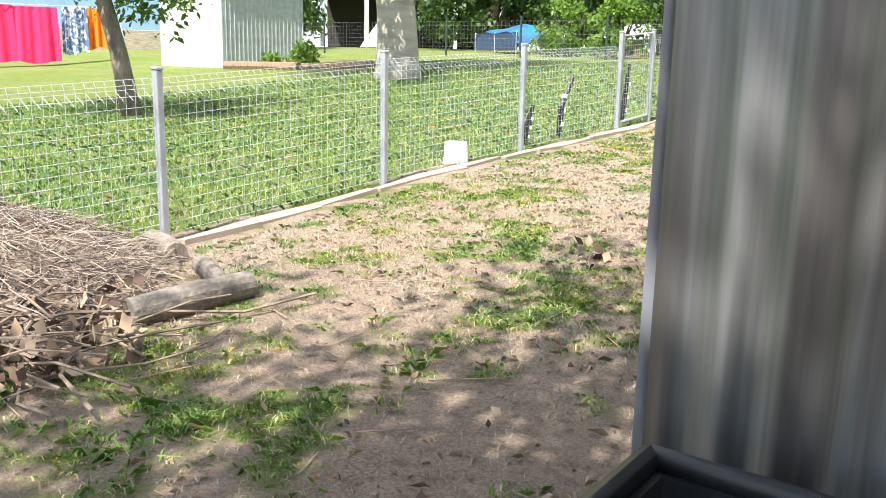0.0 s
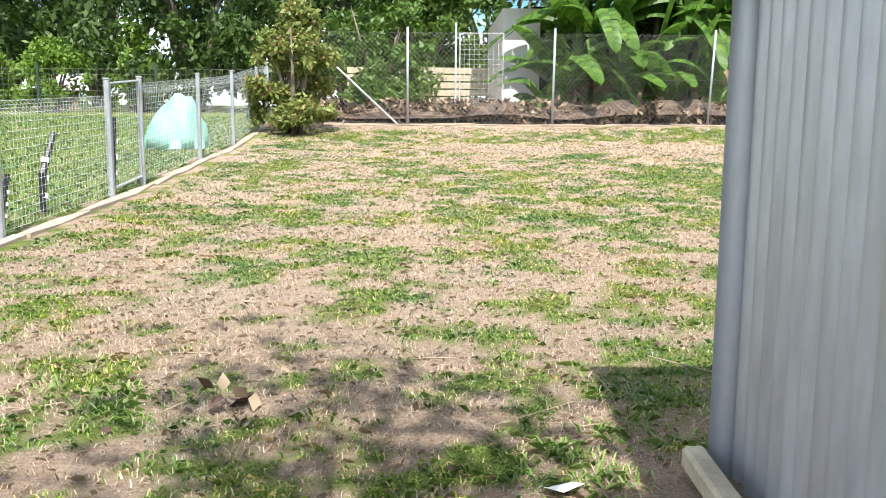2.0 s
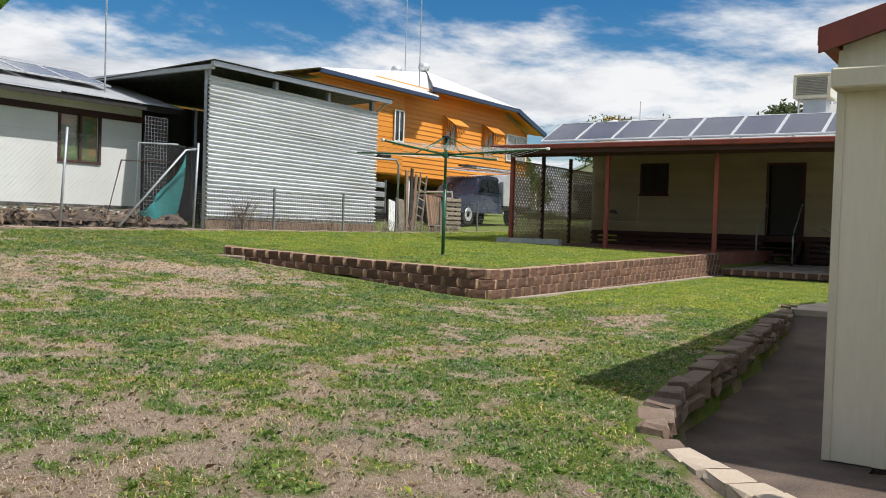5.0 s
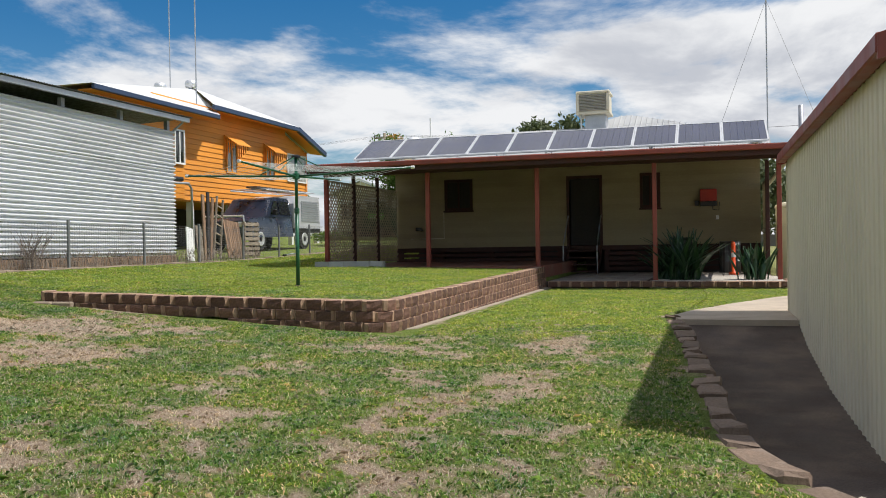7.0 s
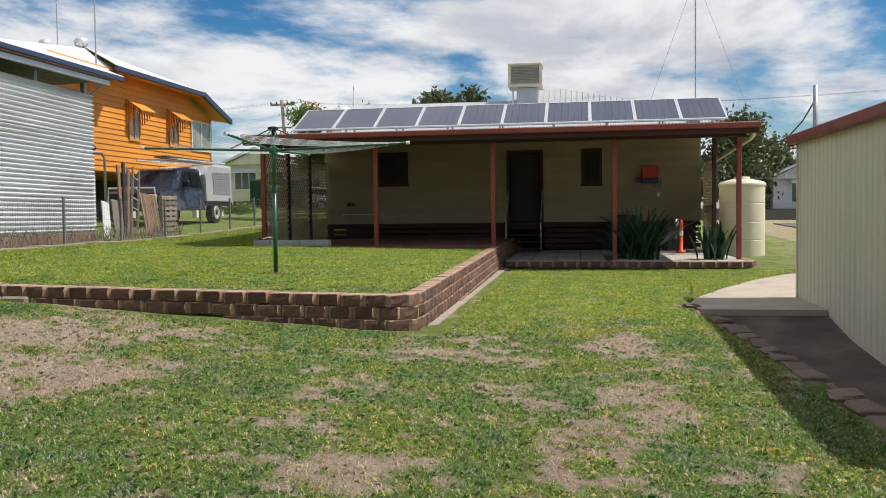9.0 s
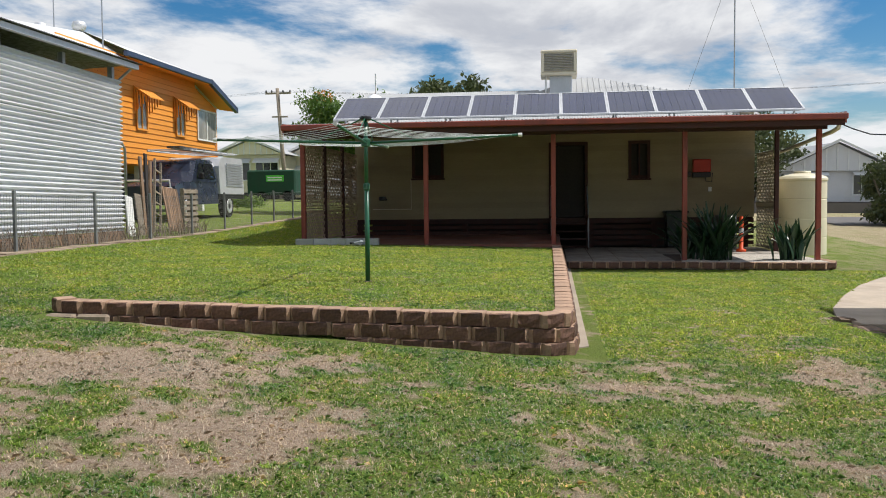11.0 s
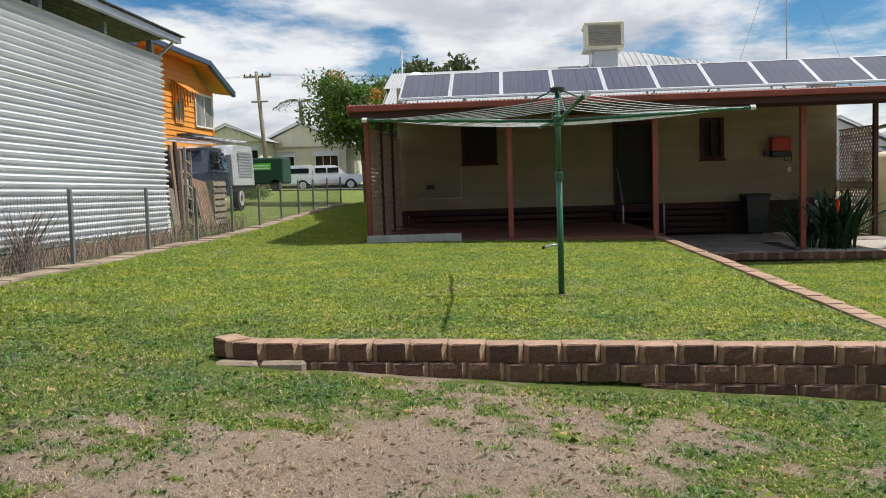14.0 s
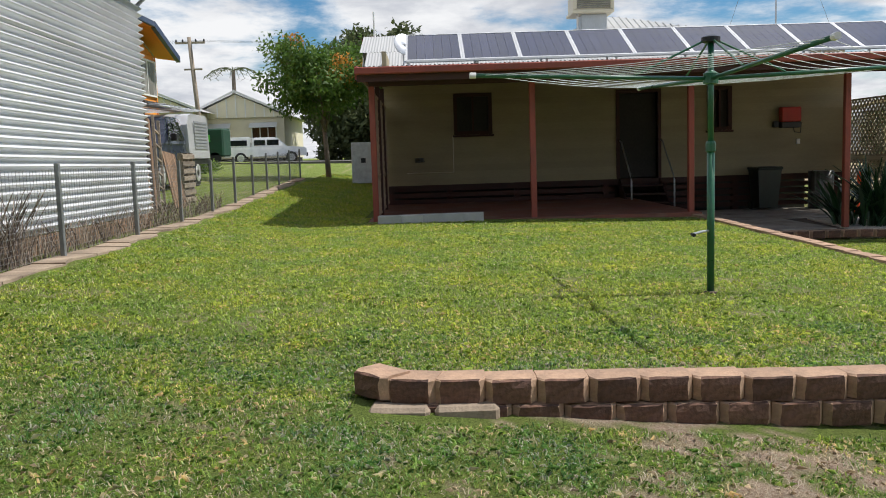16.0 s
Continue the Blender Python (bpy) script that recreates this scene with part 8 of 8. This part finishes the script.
for i, (a, b, rad, mat_) in enumerate((((-3.30, 2.22), (-3.20, 2.84), 0.072, BARK_GREY), ((-3.75, 2.98), (-3.36, 2.80), 0.05, BARK_GREY), ((-4.36, 3.12), (-3.98, 3.0), 0.07, BARK), ((-4.3, 1.5), (-3.3, 1.75), 0.05, BARK))):
    za, zb = gz(*a) + rad * 0.8, gz(*b) + rad * 0.8
    lg = thing("log", "weathered grey log lying beside the compost heap", "log", (0, 0, 0))
    part("trunk", Mesh().tube([(*a, za), ((a[0] + b[0]) / 2 + 0.01, (a[1] + b[1]) / 2, (za + zb) / 2 + 0.006), (*b, zb)], [rad, rad * 1.05, rad * 0.95], 14), mat_, lg, smooth=False)
stk = Mesh()
for i in range(120):
    x, y = rs.normal(-3.65, 0.42), rs.normal(1.75, 0.33)
    a, L = rs.uniform(0, 6.28), rs.uniform(0.15, 0.75)
    z = gz(x, y) + rs.uniform(0.01, 0.14)
    stk.tube([(x, y, z), (x + L * 0.5 * math.cos(a), y + L * 0.5 * math.sin(a), z + rs.uniform(-0.02, 0.08)), (x + L * math.cos(a + 0.2), y + L * math.sin(a + 0.2), z + rs.uniform(0.0, 0.06))], rs.uniform(0.003, 0.009), 5)
single("sticks", stk, STICK, "tangle of dry sticks at the foot of the heap", "sticks", kind="stuff")
lc = [(rs.normal(-3.7, 0.4), rs.normal(1.75, 0.32), 0) for _ in range(90)]
lc = [(x, y, gz(x, y) + 0.05) for x, y, _ in lc]
tagged(new("leaf_litter", leaf_cloud("leaf_litter", lc, [0.09] * 90, 900, 0.09, 91, DRY, 0.0, 1.7)), "fallen brown leaves at the foot of the heap", "leaf litter", kind="stuff")


# ---- lawn ----
def blades(name, pts, length, width, seed, material, lean=0.6, flat=1.0):
    """Grass blades standing on the ground: each a tapered bent strip."""
    rs = np.random.RandomState(seed)
    n = len(pts)
    x, y = pts[:, 0], pts[:, 1]
    z = ground_z(x, y) + relief(x, y)
    L = length * rs.uniform(0.5, 1.25, n) * (0.6 + 0.8 * N4(x / 0.085 + 7, y / 0.085 + 2))
    a = rs.uniform(0, 2 * np.pi, n)
    dx, dy = np.cos(a), np.sin(a)
    ln = rs.uniform(0.25, 1.0, n) * lean
    w = width * rs.uniform(0.7, 1.3, n)
    b = a + rs.uniform(-0.8, 0.8, n) + np.pi / 2
    wx, wy = np.cos(b) * w / 2, np.sin(b) * w / 2
    base = np.stack([x, y, z - 0.012], 1)
    side = np.stack([wx, wy, np.zeros(n)], 1)
    mid = base + np.stack([dx * L * ln * 0.4, dy * L * ln * 0.4, L * 0.62 * flat + 0.008], 1)
    tip = base + np.stack([dx * L * ln, dy * L * ln, L * (1.05 - 0.45 * ln) * flat + 0.004], 1)
    v = np.stack([base - side, base + side, mid + side * 0.8, tip, mid - side * 0.8], 1).reshape(-1, 3)
    me = bpy.data.meshes.new(name)
    me.vertices.add(5 * n)
    me.vertices.foreach_set("co", v.astype(np.float32).ravel())
    me.loops.add(5 * n)
    me.loops.foreach_set("vertex_index", np.arange(5 * n, dtype=np.int32))
    me.polygons.add(n)
    me.polygons.foreach_set("loop_start", (np.arange(n) * 5).astype(np.int32))
    me.update(calc_edges=True)
    me.materials.append(material)
    return me


def scatter(n, x0, x1, y0, y1, seed, keep):
    rs = np.random.RandomState(seed)
    p = np.stack([rs.uniform(x0, x1, n), rs.uniform(y0, y1, n)], 1)
    return p[rs.uniform(0, 1, n) < keep(p[:, 0], p[:, 1])]


def open_ground(x, y):
    """1 where grass may grow: off paths, walls, slabs and the heap."""
    ok = ~((y < edge_y(x) + 0.16) & (x > 1.5) & (x < 11.3))
    ok &= ~on_apron(x, y)
    ok &= ~((x > 7.42) & (x < 7.84) & (y > 9.5) & (y < 15.0))
    ok &= ~((y > 9.42) & (y < 9.95) & (x > 7.42) & (x < 18.4))
    ok &= ~((x > 17.75) & (y < 15.6))
    ok &= ~((x > SX - 0.2) & (x < 2.1) & (y > 1.0) & (y < SY1 + 0.05))
    ok &= ~((x > FX - 0.05) & (x < FX + 0.3))
    ok &= ~(y > fence_y(x) - 0.36)
    ok &= ~(((x + 4.62) / 1.25) ** 2 + ((y - 1.95) / 1.15) ** 2 < 1)
    return ok


green_keep = lambda x, y: grass_cover(x, y) ** 1.3 * open_ground(x, y)
dry_keep = lambda x, y: (0.2 + 0.8 * (1 - grass_cover(x, y))) * (0.35 + 0.65 * N2(x / 0.4, y / 0.4)) * open_ground(x, y) * (1 - 0.7 * smooth(y, 4.0, 2.0) * (x < 2))
tagged(new("lawn_grass", blades("lawn_grass", scatter(820000, -4.2, 9.0, 1.2, 17.8, 1, green_keep), 0.042, 0.0062, 2, GRASS, 1.3, 0.7)), "short patchy green lawn grass", "grass", kind="stuff")
tagged(new("lawn_grass", blades("lawn_grass", scatter(440000, 7.7, 19.0, 3.5, 18.2, 3, green_keep), 0.042, 0.0075, 4, GRASS_LAWN, 1.2, 0.75)), "short even green grass on the raised lawn", "grass", kind="stuff")
tagged(new("lawn_grass", blades("lawn_grass", scatter(230000, -14, -4.5, 1.5, 21, 5, lambda x, y: grass_cover(x, y)), 0.07, 0.007, 6, GRASS_NEXT, 1.3, 0.8)), "longer green grass in the next yard", "grass", kind="stuff")
tagged(new("lawn_grass", blades("lawn_grass", scatter(60000, 18, 36, 15.7, 18.3, 13, lambda x, y: 1.0 * (y < fence_y(x) - 0.36)), 0.055, 0.012, 14, GRASS_LAWN, 0.8)), "green grass strip beside the house", "grass", kind="stuff")
tagged(new("dry_grass", blades("dry_grass", scatter(620000, -4.2, 8.5, 1.2, 17.8, 7, dry_keep), 0.044, 0.0036, 8, GRASS_DRY, 1.5, 0.65)), "matted dry straw-coloured grass on bare soil", "grass", kind="stuff")
clumps = scatter(1500, -4.1, 7.4, 1.6, 17.0, 9, lambda x, y: (0.25 + 0.75 * grass_cover(x, y)) * (0.2 + 0.8 * (N4(x / 1.5, y / 1.5) > 0.52)) * open_ground(x, y))
rs9 = np.random.RandomState(10)
tuft = (clumps[:, None, :] + rs9.normal(0, 0.035, (len(clumps), 22, 2))).reshape(-1, 2)
tagged(new("grass_tufts", blades("grass_tufts", tuft, 0.055, 0.006, 11, GRASS, 1.6, 0.8)), "taller tufts of green grass standing out of the lawn", "grass", kind="stuff")
near = scatter(500, -3.6, 0.0, 1.4, 4.6, 15, lambda x, y: (N4(x / 0.8 + 4, y / 0.8) > 0.5) * open_ground(x, y))
tuft2 = (near[:, None, :] + rs9.normal(0, 0.045, (len(near), 26, 2))).reshape(-1, 2)
tagged(new("grass_tufts", blades("grass_tufts", tuft2, 0.06, 0.008, 16, WEED, 1.8, 0.7)), "green weed tufts in the shaded bare soil", "grass", kind="stuff")
fallen = scatter(420, -4.2, 1.5, 1.0, 6.0, 17, lambda x, y: 0.6 * open_ground(x, y))
fc = [(x, y, float(ground_z(x, y)) + 0.015) for x, y in fallen]
tagged(new("fallen_leaves", leaf_cloud("fallen_leaves", fc, [0.02] * len(fc), len(fc), 0.045, 18, DRY, 0.0, 1.6)), "small fallen brown leaves scattered on the soil", "leaf litter", kind="stuff")
bigleaf = leaf_cloud("dry_leaf", [(0, 0, 0.03), (0.1, 0.05, 0.03)], [0.04, 0.05], 9, 0.12, 19, DRY, 0.0, 1.4)
tagged(new("dry_leaf", bigleaf), "pale curled dry leaf lying on the soil", "leaf").matrix_world = pose(-2.12, 4.36, gz(-2.12, 4.36) + 0.02)
paper = single("paper_scrap", Mesh().add([(0, 0, 0), (0.14, 0.03, 0.02), (0.2, -0.06, 0.05), (0.08, -0.09, 0.01), (-0.05, -0.05, 0.03)], [(0, 1, 2, 3), (0, 3, 4)]), WHITE_P, "crumpled white scrap lying by the shed", "scrap")
paper.matrix_world = pose(-0.98, 3.72, gz(-1, 3.7) + 0.015) @ Matrix.Scale(0.55, 4)
tw2 = Mesh()
for i in range(70):
    x, y = rs9.uniform(-4.0, 0.0), rs9.uniform(1.3, 5.0)
    a, L = rs9.uniform(0, 6.28), rs9.uniform(0.06, 0.32)
    z = gz(x, y) + 0.008
    tw2.tube([(x, y, z), (x + L * math.cos(a), y + L * math.sin(a), gz(x + L * math.cos(a), y + L * math.sin(a)) + 0.015)], 0.003, 4)
single("twigs", tw2, STICK, "thin dry twigs scattered on the soil", "twigs", kind="stuff")
